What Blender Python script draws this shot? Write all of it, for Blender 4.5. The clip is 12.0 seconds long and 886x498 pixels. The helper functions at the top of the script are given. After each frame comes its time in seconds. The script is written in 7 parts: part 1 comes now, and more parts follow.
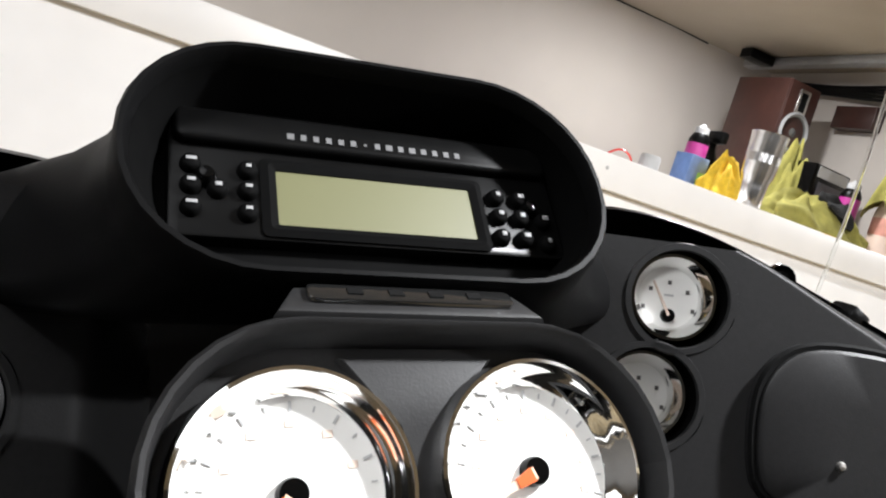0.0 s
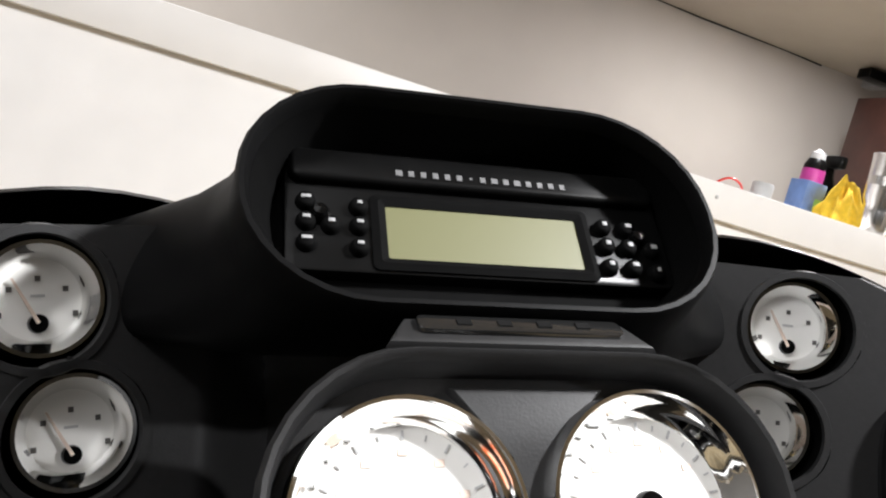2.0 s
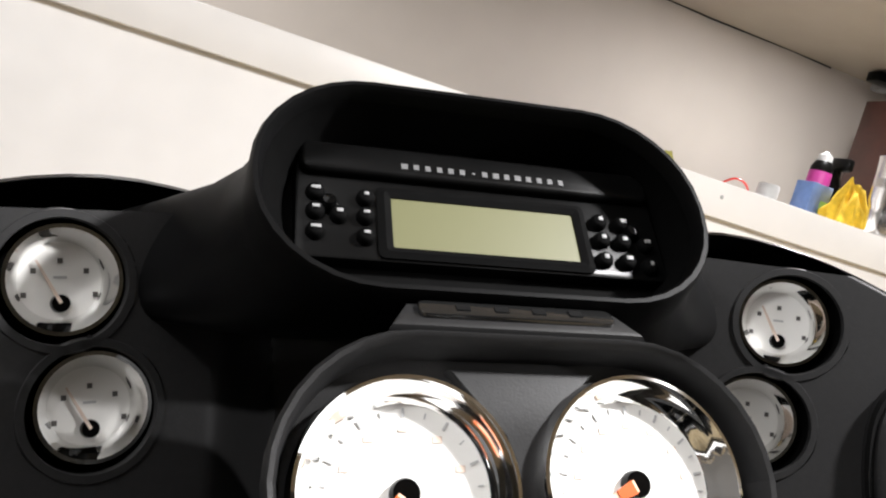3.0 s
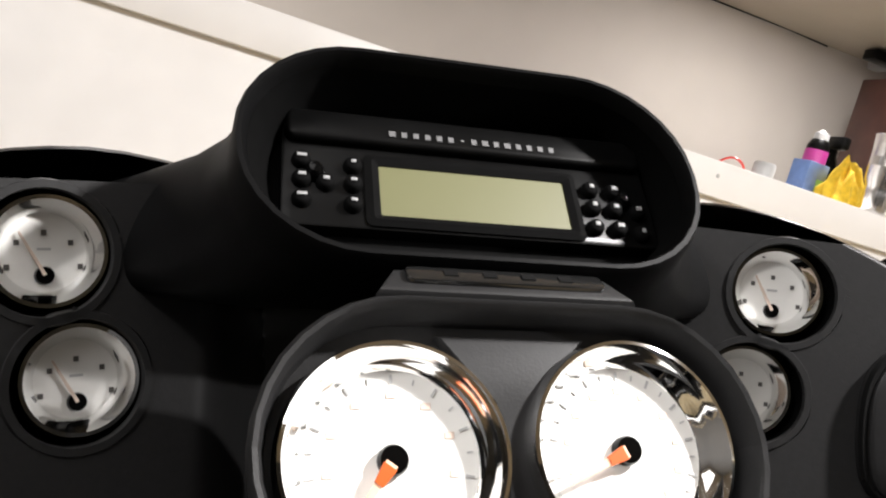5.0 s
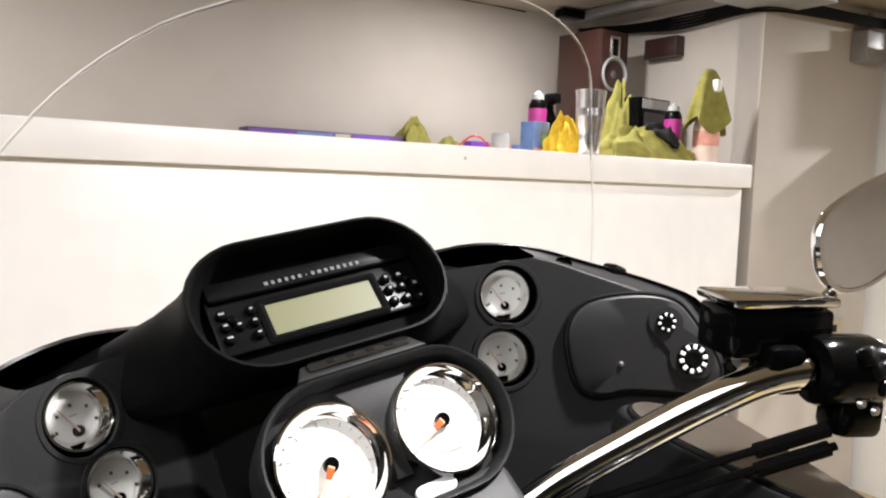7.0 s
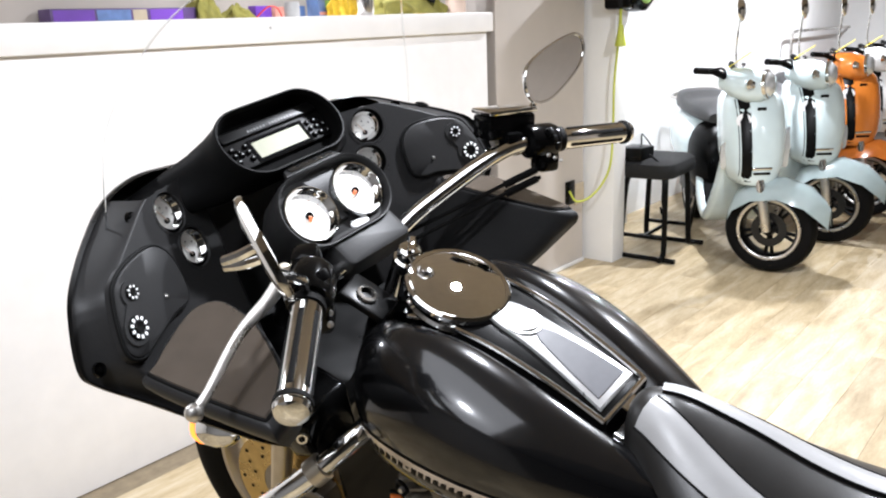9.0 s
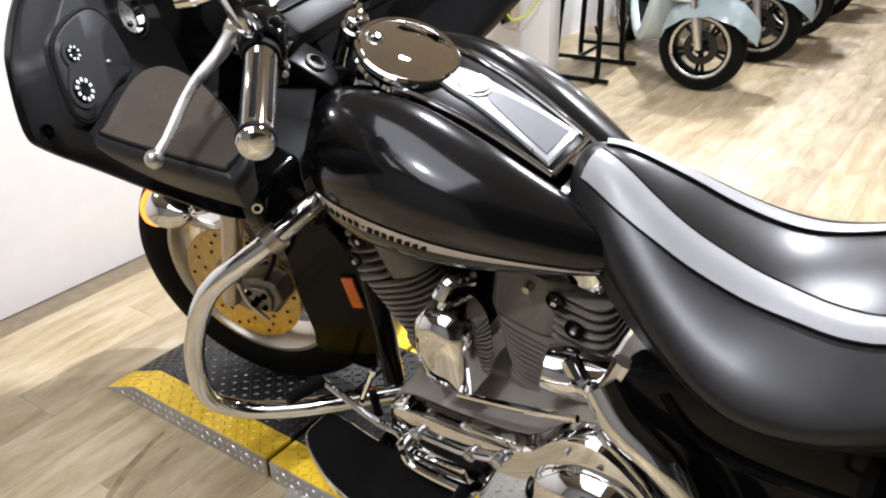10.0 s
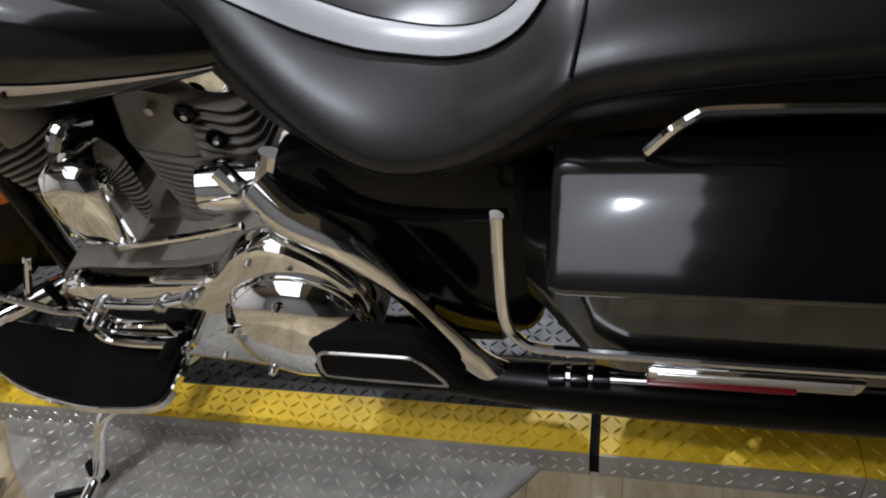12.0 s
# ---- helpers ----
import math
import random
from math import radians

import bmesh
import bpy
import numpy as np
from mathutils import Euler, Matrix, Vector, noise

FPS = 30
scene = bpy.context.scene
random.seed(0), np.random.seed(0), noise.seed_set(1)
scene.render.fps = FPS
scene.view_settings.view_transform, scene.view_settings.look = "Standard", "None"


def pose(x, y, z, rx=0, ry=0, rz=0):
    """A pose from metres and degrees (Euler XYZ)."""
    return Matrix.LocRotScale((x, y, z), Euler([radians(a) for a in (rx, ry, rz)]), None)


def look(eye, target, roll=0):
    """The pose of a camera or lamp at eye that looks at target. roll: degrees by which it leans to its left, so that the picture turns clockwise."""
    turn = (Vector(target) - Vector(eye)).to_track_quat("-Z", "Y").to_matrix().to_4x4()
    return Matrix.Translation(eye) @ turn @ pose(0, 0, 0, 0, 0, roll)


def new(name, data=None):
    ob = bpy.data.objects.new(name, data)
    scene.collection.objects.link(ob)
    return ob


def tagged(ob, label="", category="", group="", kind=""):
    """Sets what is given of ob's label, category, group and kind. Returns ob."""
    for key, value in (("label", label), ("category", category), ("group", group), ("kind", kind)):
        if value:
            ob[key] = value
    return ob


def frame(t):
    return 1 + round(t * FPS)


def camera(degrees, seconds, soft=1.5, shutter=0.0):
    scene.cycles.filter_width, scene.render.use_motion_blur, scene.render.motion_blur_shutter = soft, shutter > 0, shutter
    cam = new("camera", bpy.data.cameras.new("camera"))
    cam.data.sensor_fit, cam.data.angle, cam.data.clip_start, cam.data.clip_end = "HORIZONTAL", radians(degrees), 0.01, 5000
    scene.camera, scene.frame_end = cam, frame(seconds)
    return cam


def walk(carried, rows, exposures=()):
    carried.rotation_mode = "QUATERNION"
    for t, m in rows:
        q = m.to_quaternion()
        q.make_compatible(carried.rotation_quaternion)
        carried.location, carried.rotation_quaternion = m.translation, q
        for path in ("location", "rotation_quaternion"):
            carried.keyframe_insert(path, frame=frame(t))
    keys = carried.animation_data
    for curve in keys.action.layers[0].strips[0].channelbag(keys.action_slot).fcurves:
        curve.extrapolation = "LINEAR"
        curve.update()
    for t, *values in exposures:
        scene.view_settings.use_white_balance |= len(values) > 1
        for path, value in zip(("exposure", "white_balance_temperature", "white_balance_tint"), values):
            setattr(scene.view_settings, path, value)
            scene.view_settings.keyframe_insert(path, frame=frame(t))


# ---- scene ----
EXPOSURES = [(0.0, 0.0, 6150, 10), (2.5, 0.0, 6300, 11), (5.0, 0.0, 6500, 12), (6.7, 0.0, 6450, 12), (8.5, 0.12, 6050, 11), (9.5, 0.17, 5850, 12), (10.5, 0.04, 6050, 14), (11.3, -0.25, 6080, 13), (12.0, -0.42, 5800, 12)]
cam = camera(58.2, 12.0, soft=2.1)
# seconds, eye x y z, yaw to the left, pitch up, roll
ROWS = [
    (0, -0.2960, 0.5430, 1.1798, -25.09, -4.13, 17.47),
    (0.5, -0.2991, 0.5398, 1.1787, -22.39, -4.36, 17.27),
    (1, -0.3028, 0.5398, 1.1779, -19.90, -4.59, 16.74),
    (1.5, -0.3020, 0.5484, 1.1752, -18.80, -4.48, 17.45),
    (2, -0.2984, 0.5395, 1.1777, -17.21, -3.79, 15.93),
    (2.5, -0.2975, 0.5287, 1.1742, -16.76, -4.39, 16.68),
    (3, -0.3009, 0.5208, 1.1770, -16.79, -4.20, 16.92),
    (5, -0.2936, 0.5231, 1.1700, -17.28, -5.19, 16.46),
    (5.5, -0.2889, 0.5076, 1.1729, -20.53, -4.55, 14.63),
    (6, -0.2967, 0.4637, 1.1886, -23.40, -2.49, 13.07),
    (6.5, -0.3259, 0.3900, 1.2386, -25.03, 0.01, 5.71),
    (6.7, -0.3610, 0.3625, 1.2481, -29.09, -2.67, 4.57),
    (8.3, -0.8811, -0.1729, 1.3911, -36.35, -8.04, -0.68),
    (8.5, -0.9120, -0.1559, 1.3841, -39.07, -9.93, 0.50),
    (9, -0.9478, -0.1046, 1.3253, -49.08, -15.65, -2.36),
    (9.5, -0.9884, -0.1140, 1.2782, -52.26, -22.10, -2.40),
    (10, -1.0147, -0.1164, 1.2352, -53.97, -27.12, -1.53),
    (10.5, -1.0169, -0.1197, 1.1947, -55.35, -31.60, -3.05),
    (11, -1.0138, -0.1215, 1.1646, -57.07, -35.35, -6.82),
    (11.5, -0.9928, -0.1487, 1.1386, -63.95, -38.19, -6.35),
    (12, -0.9531, -0.2242, 1.1241, -73.56, -38.80, -8.59),
]


def aim(x, y, z, yaw, pitch, roll):
    a, b = radians(yaw), radians(pitch)
    ahead = Vector((-math.sin(a) * math.cos(b), math.cos(a) * math.cos(b), math.sin(b)))
    return look((x, y, z), Vector((x, y, z)) + ahead, roll)


walk(cam, [(t, aim(*row)) for t, *row in ROWS], EXPOSURES)
# ---- world and lamps ----
world = bpy.data.worlds.new("world")
scene.world = world
world.use_nodes = True
world.node_tree.nodes["Background"].inputs[0].default_value = (0.9, 0.95, 1.0, 1)
world.node_tree.nodes["Background"].inputs[1].default_value = 0.3


def area_lamp(name, x, y, z, sx, sy, watts, colour=(1, 0.95, 0.88), turn=(0, 0, 0)):
    data = bpy.data.lights.new(name, "AREA")
    data.shape, data.size, data.size_y, data.energy, data.color = "RECTANGLE", sx, sy, watts, colour
    ob = new(name, data)
    ob.matrix_world = pose(x, y, z, *turn)
    return ob


def disc_lamp(name, x, y, z, size, watts, colour=(1, 0.94, 0.86)):
    data = bpy.data.lights.new(name, "AREA")
    data.shape, data.size, data.energy, data.color = "DISK", size, watts, colour
    ob = new(name, data)
    ob.matrix_world = pose(x, y, z)
    return ob


# First two follow reflected spots; the rest are added fills for walls and seat.
LAMPS = [(-1.3, 0.28, 17), (0.36, 0.53, 46), (-0.7, 2.3, 9), (1.3, 2.35, 13), (1.5, 0.15, 46), (3.5, 1.6, 46), (5.2, 1.6, 42), (7.0, 1.5, 44), (1.7, -1.1, 14)]
for lx, ly, watts in LAMPS:
    disc_lamp("ceiling_lamp_light", lx + 0.05, ly + 0.057, 2.015, 0.08, watts, (1, 0.982, 0.96))
# wide diffuse fill added beside the motorcycle, no known fixture
area_lamp("ceiling_panel_light", -1.45, 0.457, 2.02, 2.0, 1.15, 22, (1, 0.985, 0.97))
# ---- materials ----
def material(name, base, rough=0.5, metal=0.0, noise_scale=0.0, vary=0.0, bump=0.0, bump_scale=200.0, coat=0.0, vary2=0.0, scale2=4.0, rough_vary=0.0, random_vary=0.0, spec=0.5, coat_rough=0.04):
    m = bpy.data.materials.new(name)
    m.use_nodes = True
    nt = m.node_tree
    b = nt.nodes["Principled BSDF"]
    b.inputs["Base Color"].default_value = (*base, 1)
    b.inputs["Roughness"].default_value = rough
    b.inputs["Metallic"].default_value = metal
    b.inputs["Coat Weight"].default_value = coat
    b.inputs["Coat Roughness"].default_value = coat_rough
    b.inputs["Specular IOR Level"].default_value = spec
    tc = nt.nodes.new("ShaderNodeTexCoord")
    colour = None

    def tex(scale, detail=4.0):
        n = nt.nodes.new("ShaderNodeTexNoise")
        n.inputs["Scale"].default_value, n.inputs["Detail"].default_value = scale, detail
        nt.links.new(tc.outputs["Object"], n.inputs["Vector"])
        return n

    def shade(source, amount, last):
        r = nt.nodes.new("ShaderNodeMapRange")
        r.inputs["From Min"].default_value, r.inputs["From Max"].default_value = 0.25, 0.75
        r.inputs["To Min"].default_value, r.inputs["To Max"].default_value = 1 - amount, 1 + amount
        nt.links.new(source, r.inputs["Value"])
        mix = nt.nodes.new("ShaderNodeMix")
        mix.data_type, mix.blend_type = "RGBA", "MULTIPLY"
        mix.inputs["Factor"].default_value = 1
        if last is None:
            mix.inputs[6].default_value = (*base, 1)
        else:
            nt.links.new(last, mix.inputs[6])
        nt.links.new(r.outputs["Result"], mix.inputs[7])
        return mix.outputs[2]

    if vary:
        colour = shade(tex(noise_scale or 60).outputs["Fac"], vary, colour)
    if vary2:
        colour = shade(tex(scale2, 6).outputs["Fac"], vary2, colour)
    if random_vary:
        info = nt.nodes.new("ShaderNodeObjectInfo")
        colour = shade(info.outputs["Random"], random_vary, colour)
    if colour:
        nt.links.new(colour, b.inputs["Base Color"])
    if rough_vary:
        r = nt.nodes.new("ShaderNodeMapRange")
        r.inputs["From Min"].default_value, r.inputs["From Max"].default_value = 0.3, 0.7
        r.inputs["To Min"].default_value, r.inputs["To Max"].default_value = max(0.02, rough - rough_vary), rough + rough_vary
        nt.links.new(tex(18, 8).outputs["Fac"], r.inputs["Value"])
        nt.links.new(r.outputs["Result"], b.inputs["Roughness"])
    if bump:
        n = nt.nodes.new("ShaderNodeBump")
        n.inputs["Strength"].default_value, n.inputs["Distance"].default_value = bump, 0.002
        nt.links.new(tex(bump_scale, 3).outputs["Fac"], n.inputs["Height"])
        nt.links.new(n.outputs["Normal"], b.inputs["Normal"])
    return m


def glow(name, colour, strength):
    m = bpy.data.materials.new(name)
    m.use_nodes = True
    b = m.node_tree.nodes["Principled BSDF"]
    b.inputs["Base Color"].default_value = (*colour, 1)
    b.inputs["Emission Color"].default_value = (*colour, 1)
    b.inputs["Emission Strength"].default_value = strength
    return m


def clear(name, tint=(1, 1, 1), rough=0.0, ior=1.3):
    m = bpy.data.materials.new(name)
    m.use_nodes = True
    b = m.node_tree.nodes["Principled BSDF"]
    b.inputs["Base Color"].default_value = (*tint, 1)
    b.inputs["Roughness"].default_value = rough
    b.inputs["IOR"].default_value = ior
    b.inputs["Transmission Weight"].default_value = 1
    return m


MIRROR = material("mirror_glass", (0.88, 0.88, 0.88), 0.01, 1.0)
CHROME = material("chrome", (0.80, 0.80, 0.79), 0.05, 1.0, rough_vary=0.02)
STEEL = material("brushed_steel", (0.62, 0.6, 0.57), 0.3, 1.0, vary=0.1, noise_scale=40, rough_vary=0.1)
# Brown base colour stands in for a tan reflection on the lid.
LID = material("brown_reflection_lid", (0.045, 0.037, 0.030), 0.2, 0.0, vary=0.12, noise_scale=20, rough_vary=0.05, spec=0.8)
INLAY = material("grey_inlay", (0.06, 0.06, 0.068), 0.5, 0.0, vary=0.1, noise_scale=60)
AMBER_LIT = glow("lit_amber", (1.0, 0.25, 0.03), 2.5)
ALU = material("cast_aluminium", (0.28, 0.25, 0.21), 0.45, 0.15, vary=0.12, noise_scale=30, bump=0.15, bump_scale=350)
GREY_FINS = material("grey_powdercoated_cylinder", (0.15, 0.133, 0.108), 0.42, 0.1, vary=0.15, noise_scale=25, bump=0.2, bump_scale=400)
PAINT = material("black_pearl_paint", (0.003, 0.003, 0.0033), 0.25, 0.0, vary=0.3, noise_scale=900, coat=1.0, spec=0.12, coat_rough=0.09)
GLOSS = material("gloss_black_paint", (0.002, 0.002, 0.002), 0.12, 0.0, vary=0.2, noise_scale=20, rough_vary=0.04, spec=0.14)
PLASTIC = material("textured_black_plastic", (0.0155, 0.0153, 0.0155), 0.46, 0.0, vary=0.12, noise_scale=300, bump=0.06, bump_scale=900, vary2=0.12, scale2=9, spec=0.2)
# Darker copy of the dash plastic, so the hood's shade is in its colour.
HOOD_SHADED = material("shaded_hood_plastic", (0.002, 0.002, 0.0021), 0.5, 0.0, vary=0.12, noise_scale=300, bump=0.05, bump_scale=900, spec=0.07)
# Black trim, also the painted shade in the hood, wells and fin gaps.
TRIM_SHADE_BLACK = material("black_trim_and_recess_shade", (0.002, 0.002, 0.002), 0.75, 0.0, vary=0.2, noise_scale=120, spec=0.04)
SATIN = material("satin_black", (0.0022, 0.0022, 0.0022), 0.32, 0.0, vary=0.2, noise_scale=80, rough_vary=0.06, spec=0.12)
RUBBER = material("black_rubber", (0.003, 0.0028, 0.0027), 0.7, 0.0, vary=0.25, noise_scale=120, bump=0.3, bump_scale=500, vary2=0.2, scale2=12, spec=0.1)
LEATHER = material("black_seat_vinyl", (0.009, 0.0085, 0.008), 0.34, 0.0, vary=0.15, noise_scale=160, bump=0.05, bump_scale=420, rough_vary=0.025, spec=0.42)
INSERT = material("grey_seat_band", (0.27, 0.268, 0.268), 0.36, 0.0, vary=0.04, noise_scale=40, bump=0.1, bump_scale=420, rough_vary=0.02)
DARK = material("dark_recess", (0.003, 0.003, 0.003), 0.7, 0.0, vary=0.2, noise_scale=50, spec=0.1)
SMOKED = material("smoked_cover", (0.01, 0.01, 0.01), 0.12, coat=1.0, vary=0.1, noise_scale=40)
DIAL = material("white_dial", (0.8, 0.79, 0.76), 0.45, 0.0, vary=0.03, noise_scale=70)
ORANGE = material("orange_needle", (0.5, 0.09, 0.012), 0.4, 0.0, vary=0.05, noise_scale=50)
LCD = glow("lcd_green", (0.084, 0.083, 0.032), 0.37)
WHITE = material("white_print", (0.8, 0.8, 0.8), 0.5, vary=0.05, noise_scale=90)
LETTER = material("grey_lettering", (0.09, 0.09, 0.09), 0.6, vary=0.05, noise_scale=90)
KEYPRINT = material("dim_key_print", (0.22, 0.22, 0.22), 0.6, vary=0.05, noise_scale=90)
STEEL_BRIGHT = material("bright_brushed_steel", (0.82, 0.81, 0.8), 0.22, 1.0, vary=0.05, noise_scale=40, rough_vary=0.05)
GREYKEY = material("grey_print", (0.45, 0.45, 0.45), 0.5, vary=0.05, noise_scale=90)
SILVER_BAND = material("champagne_stripe", (0.52, 0.45, 0.39), 0.35, 0.3, vary=0.08, noise_scale=60, coat=1.0)
AMBER = material("amber_reflector", (0.9, 0.2, 0.02), 0.2, vary=0.1, noise_scale=300)
RED_DARK = material("dark_red_lens", (0.16, 0.008, 0.008), 0.3, vary=0.1, noise_scale=80)
RED = material("red_plastic", (0.6, 0.03, 0.02), 0.35, vary=0.1, noise_scale=80)
CREAM = material("cream_alloy", (0.55, 0.5, 0.42), 0.3, 0.8, vary=0.06, noise_scale=30)
def sheet(name, ior=1.35, rough=0.01):
    m = bpy.data.materials.new(name)
    m.use_nodes = True
    nt = m.node_tree
    nt.nodes.clear()
    out, mix, fr = nt.nodes.new("ShaderNodeOutputMaterial"), nt.nodes.new("ShaderNodeMixShader"), nt.nodes.new("ShaderNodeFresnel")
    see, gloss = nt.nodes.new("ShaderNodeBsdfTransparent"), nt.nodes.new("ShaderNodeBsdfGlossy")
    fr.inputs["IOR"].default_value = ior
    gloss.inputs["Roughness"].default_value = rough
    nt.links.new(fr.outputs[0], mix.inputs[0])
    nt.links.new(see.outputs[0], mix.inputs[1])
    nt.links.new(gloss.outputs[0], mix.inputs[2])
    nt.links.new(mix.outputs[0], out.inputs[0])
    return m


WINDOW = sheet("clear_screen", 1.10)
EDGE = clear("polished_acrylic_edge", (0.93, 0.95, 0.95), 0.1, 1.12)
COUNTER_WHITE = material("white_counter_paint", (0.82, 0.8, 0.78), 0.4, vary=0.03, noise_scale=12, vary2=0.04, scale2=1.5, bump=0.08, bump_scale=150)
WALL_TAN = material("warm_grey_wall_paint", (0.5, 0.455, 0.41), 0.65, vary=0.03, noise_scale=8, vary2=0.05, scale2=1.2, bump=0.12, bump_scale=120)
WALL_WHITE = material("white_wall_paint", (0.8, 0.8, 0.79), 0.55, vary=0.02, noise_scale=9, vary2=0.05, scale2=1.4, bump=0.1, bump_scale=120)
CEIL = material("tan_ceiling_paint", (0.29, 0.245, 0.19), 0.7, vary=0.05, noise_scale=7, vary2=0.1, scale2=1.0, bump=0.15, bump_scale=60)
# Tones for unseen walls, set for reflections in chrome and black paint.
WALL_GREY = material("unseen_wall_mid_grey", (0.2, 0.195, 0.19), 0.65, vary=0.05, noise_scale=8, vary2=0.08, scale2=1.2, bump=0.12, bump_scale=120)
UNSEEN_DARK = material("unseen_wall_dark", (0.03, 0.029, 0.028), 0.7, vary=0.1, noise_scale=8, vary2=0.15, scale2=1.2, bump=0.12, bump_scale=120)
SCUFF = material("faint_tyre_scuff", (0.46, 0.36, 0.23), 0.6, vary=0.25, noise_scale=40)
STAIN = material("dark_stain", (0.1, 0.075, 0.045), 0.6, vary=0.2, noise_scale=30)


def plank_material():
    m = bpy.data.materials.new("oak_vinyl_plank")
    m.use_nodes = True
    nt = m.node_tree
    b = nt.nodes["Principled BSDF"]
    tc, info, add, mp = nt.nodes.new("ShaderNodeTexCoord"), nt.nodes.new("ShaderNodeObjectInfo"), nt.nodes.new("ShaderNodeVectorMath"), nt.nodes.new("ShaderNodeMapping")
    mul = nt.nodes.new("ShaderNodeVectorMath")
    mul.operation = "MULTIPLY"
    mul.inputs[1].default_value = (37, 53, 11)
    nt.links.new(info.outputs["Random"], mul.inputs[0])
    nt.links.new(tc.outputs["Object"], add.inputs[0])
    nt.links.new(mul.outputs[0], add.inputs[1])
    nt.links.new(add.outputs[0], mp.inputs["Vector"])
    mp.inputs["Scale"].default_value = (1.3, 6.0, 1.0)

    def tex(scale, detail, dist):
        n = nt.nodes.new("ShaderNodeTexNoise")
        n.inputs["Scale"].default_value, n.inputs["Detail"].default_value, n.inputs["Distortion"].default_value = scale, detail, dist
        nt.links.new(mp.outputs[0], n.inputs["Vector"])
        return n

    big, fine = tex(3.0, 4, 0.5), tex(26, 8, 0.3)
    ramp = nt.nodes.new("ShaderNodeValToRGB")
    e = ramp.color_ramp.elements
    e[0].position, e[0].color = 0.30, (0.30, 0.225, 0.12, 1)
    e[1].position, e[1].color = 0.68, (0.57, 0.49, 0.35, 1)
    mid = ramp.color_ramp.elements.new(0.5)
    mid.color = (0.46, 0.365, 0.22, 1)
    mixf = nt.nodes.new("ShaderNodeMix")
    mixf.inputs["Factor"].default_value = 0.25
    nt.links.new(big.outputs["Fac"], mixf.inputs[2])
    nt.links.new(fine.outputs["Fac"], mixf.inputs[3])
    nt.links.new(mixf.outputs[0], ramp.inputs["Fac"])
    r = nt.nodes.new("ShaderNodeMapRange")
    r.inputs["To Min"].default_value, r.inputs["To Max"].default_value = 0.82, 1.15
    nt.links.new(info.outputs["Random"], r.inputs["Value"])
    mix = nt.nodes.new("ShaderNodeMix")
    mix.data_type, mix.blend_type = "RGBA", "MULTIPLY"
    mix.inputs["Factor"].default_value = 1
    nt.links.new(ramp.outputs["Color"], mix.inputs[6])
    nt.links.new(r.outputs["Result"], mix.inputs[7])
    nt.links.new(mix.outputs[2], b.inputs["Base Color"])
    b.inputs["Roughness"].default_value = 0.5
    bp = nt.nodes.new("ShaderNodeBump")
    bp.inputs["Strength"].default_value, bp.inputs["Distance"].default_value = 0.15, 0.001
    nt.links.new(fine.outputs["Fac"], bp.inputs["Height"])
    nt.links.new(bp.outputs["Normal"], b.inputs["Normal"])
    return m


DOOR_SILVER = material("silver_fuel_door", (0.5, 0.5, 0.5), 0.3, 0.6, vary=0.06, noise_scale=30, rough_vary=0.05)
PLANK = plank_material()
GROUT = material("plank_underlay", (0.25, 0.2, 0.13), 0.7, vary=0.2, noise_scale=30)
DIAMOND_DARK = material("black_diamond_plate", (0.013, 0.013, 0.0135), 0.45, 0.0, vary=0.25, noise_scale=30, vary2=0.2, scale2=6, rough_vary=0.1)
TREAD_DARK = material("worn_black_tread", (0.06, 0.058, 0.056), 0.35, 0.6, vary=0.3, noise_scale=40, rough_vary=0.1)
# Lozenges slightly darker than the yellow strip below them.
TREAD_YELLOW = material("deeper_yellow_tread", (0.72, 0.48, 0.025), 0.35, 0.1, vary=0.25, noise_scale=60, rough_vary=0.1)
DIAMOND_YELLOW = material("worn_yellow_paint", (0.78, 0.52, 0.018), 0.5, 0.0, vary=0.12, noise_scale=25, vary2=0.12, scale2=7, rough_vary=0.1)
DIAMOND_STEEL = material("aluminium_diamond_plate", (0.42, 0.40, 0.36), 0.55, 0.4, vary=0.2, noise_scale=18, vary2=0.25, scale2=4, rough_vary=0.12)
TREAD_STEEL = material("bright_rubbed_tread", (0.75, 0.72, 0.66), 0.38, 0.5, vary=0.2, noise_scale=40, rough_vary=0.1)
# ---- mesh helpers ----
I4 = Matrix.Identity(4)


def part(name, bm, mat, parent=None, label="", angle=35.0, smooth=True, m=None):
    bmesh.ops.recalc_face_normals(bm, faces=bm.faces)
    me = bpy.data.meshes.new(name)
    bm.to_mesh(me)
    bm.free()
    me.materials.append(mat)
    if smooth:
        me.polygons.foreach_set("use_smooth", [True] * len(me.polygons))
        me.set_sharp_from_angle(angle=radians(angle))
    ob = new(name, me)
    if parent is not None:
        ob.parent = parent
    if m is not None:
        ob.matrix_basis = m
    if label:
        ob["label"] = label
    return ob


def thing(name, label, category, m=I4, group="", kind=""):
    ob = new(name)
    ob.empty_display_size = 0.05
    ob.matrix_basis = m
    return tagged(ob, label, category, group, kind)


def solo(name, bm, mat, label, category, group="", kind="", m=None, angle=35.0):
    return tagged(part(name, bm, mat, None, "", angle, True, m), label, category, group, kind)


def box(sx, sy, sz, m=I4, bevel=0.0, seg=2, bm=None):
    b = bmesh.new()
    bmesh.ops.create_cube(b, size=1, matrix=Matrix.Diagonal((sx, sy, sz, 1)))
    if bevel:
        bmesh.ops.bevel(b, geom=b.edges[:], offset=bevel, segments=seg, affect="EDGES", profile=0.5)
    bmesh.ops.transform(b, matrix=m, verts=b.verts)
    return joined(bm, b)


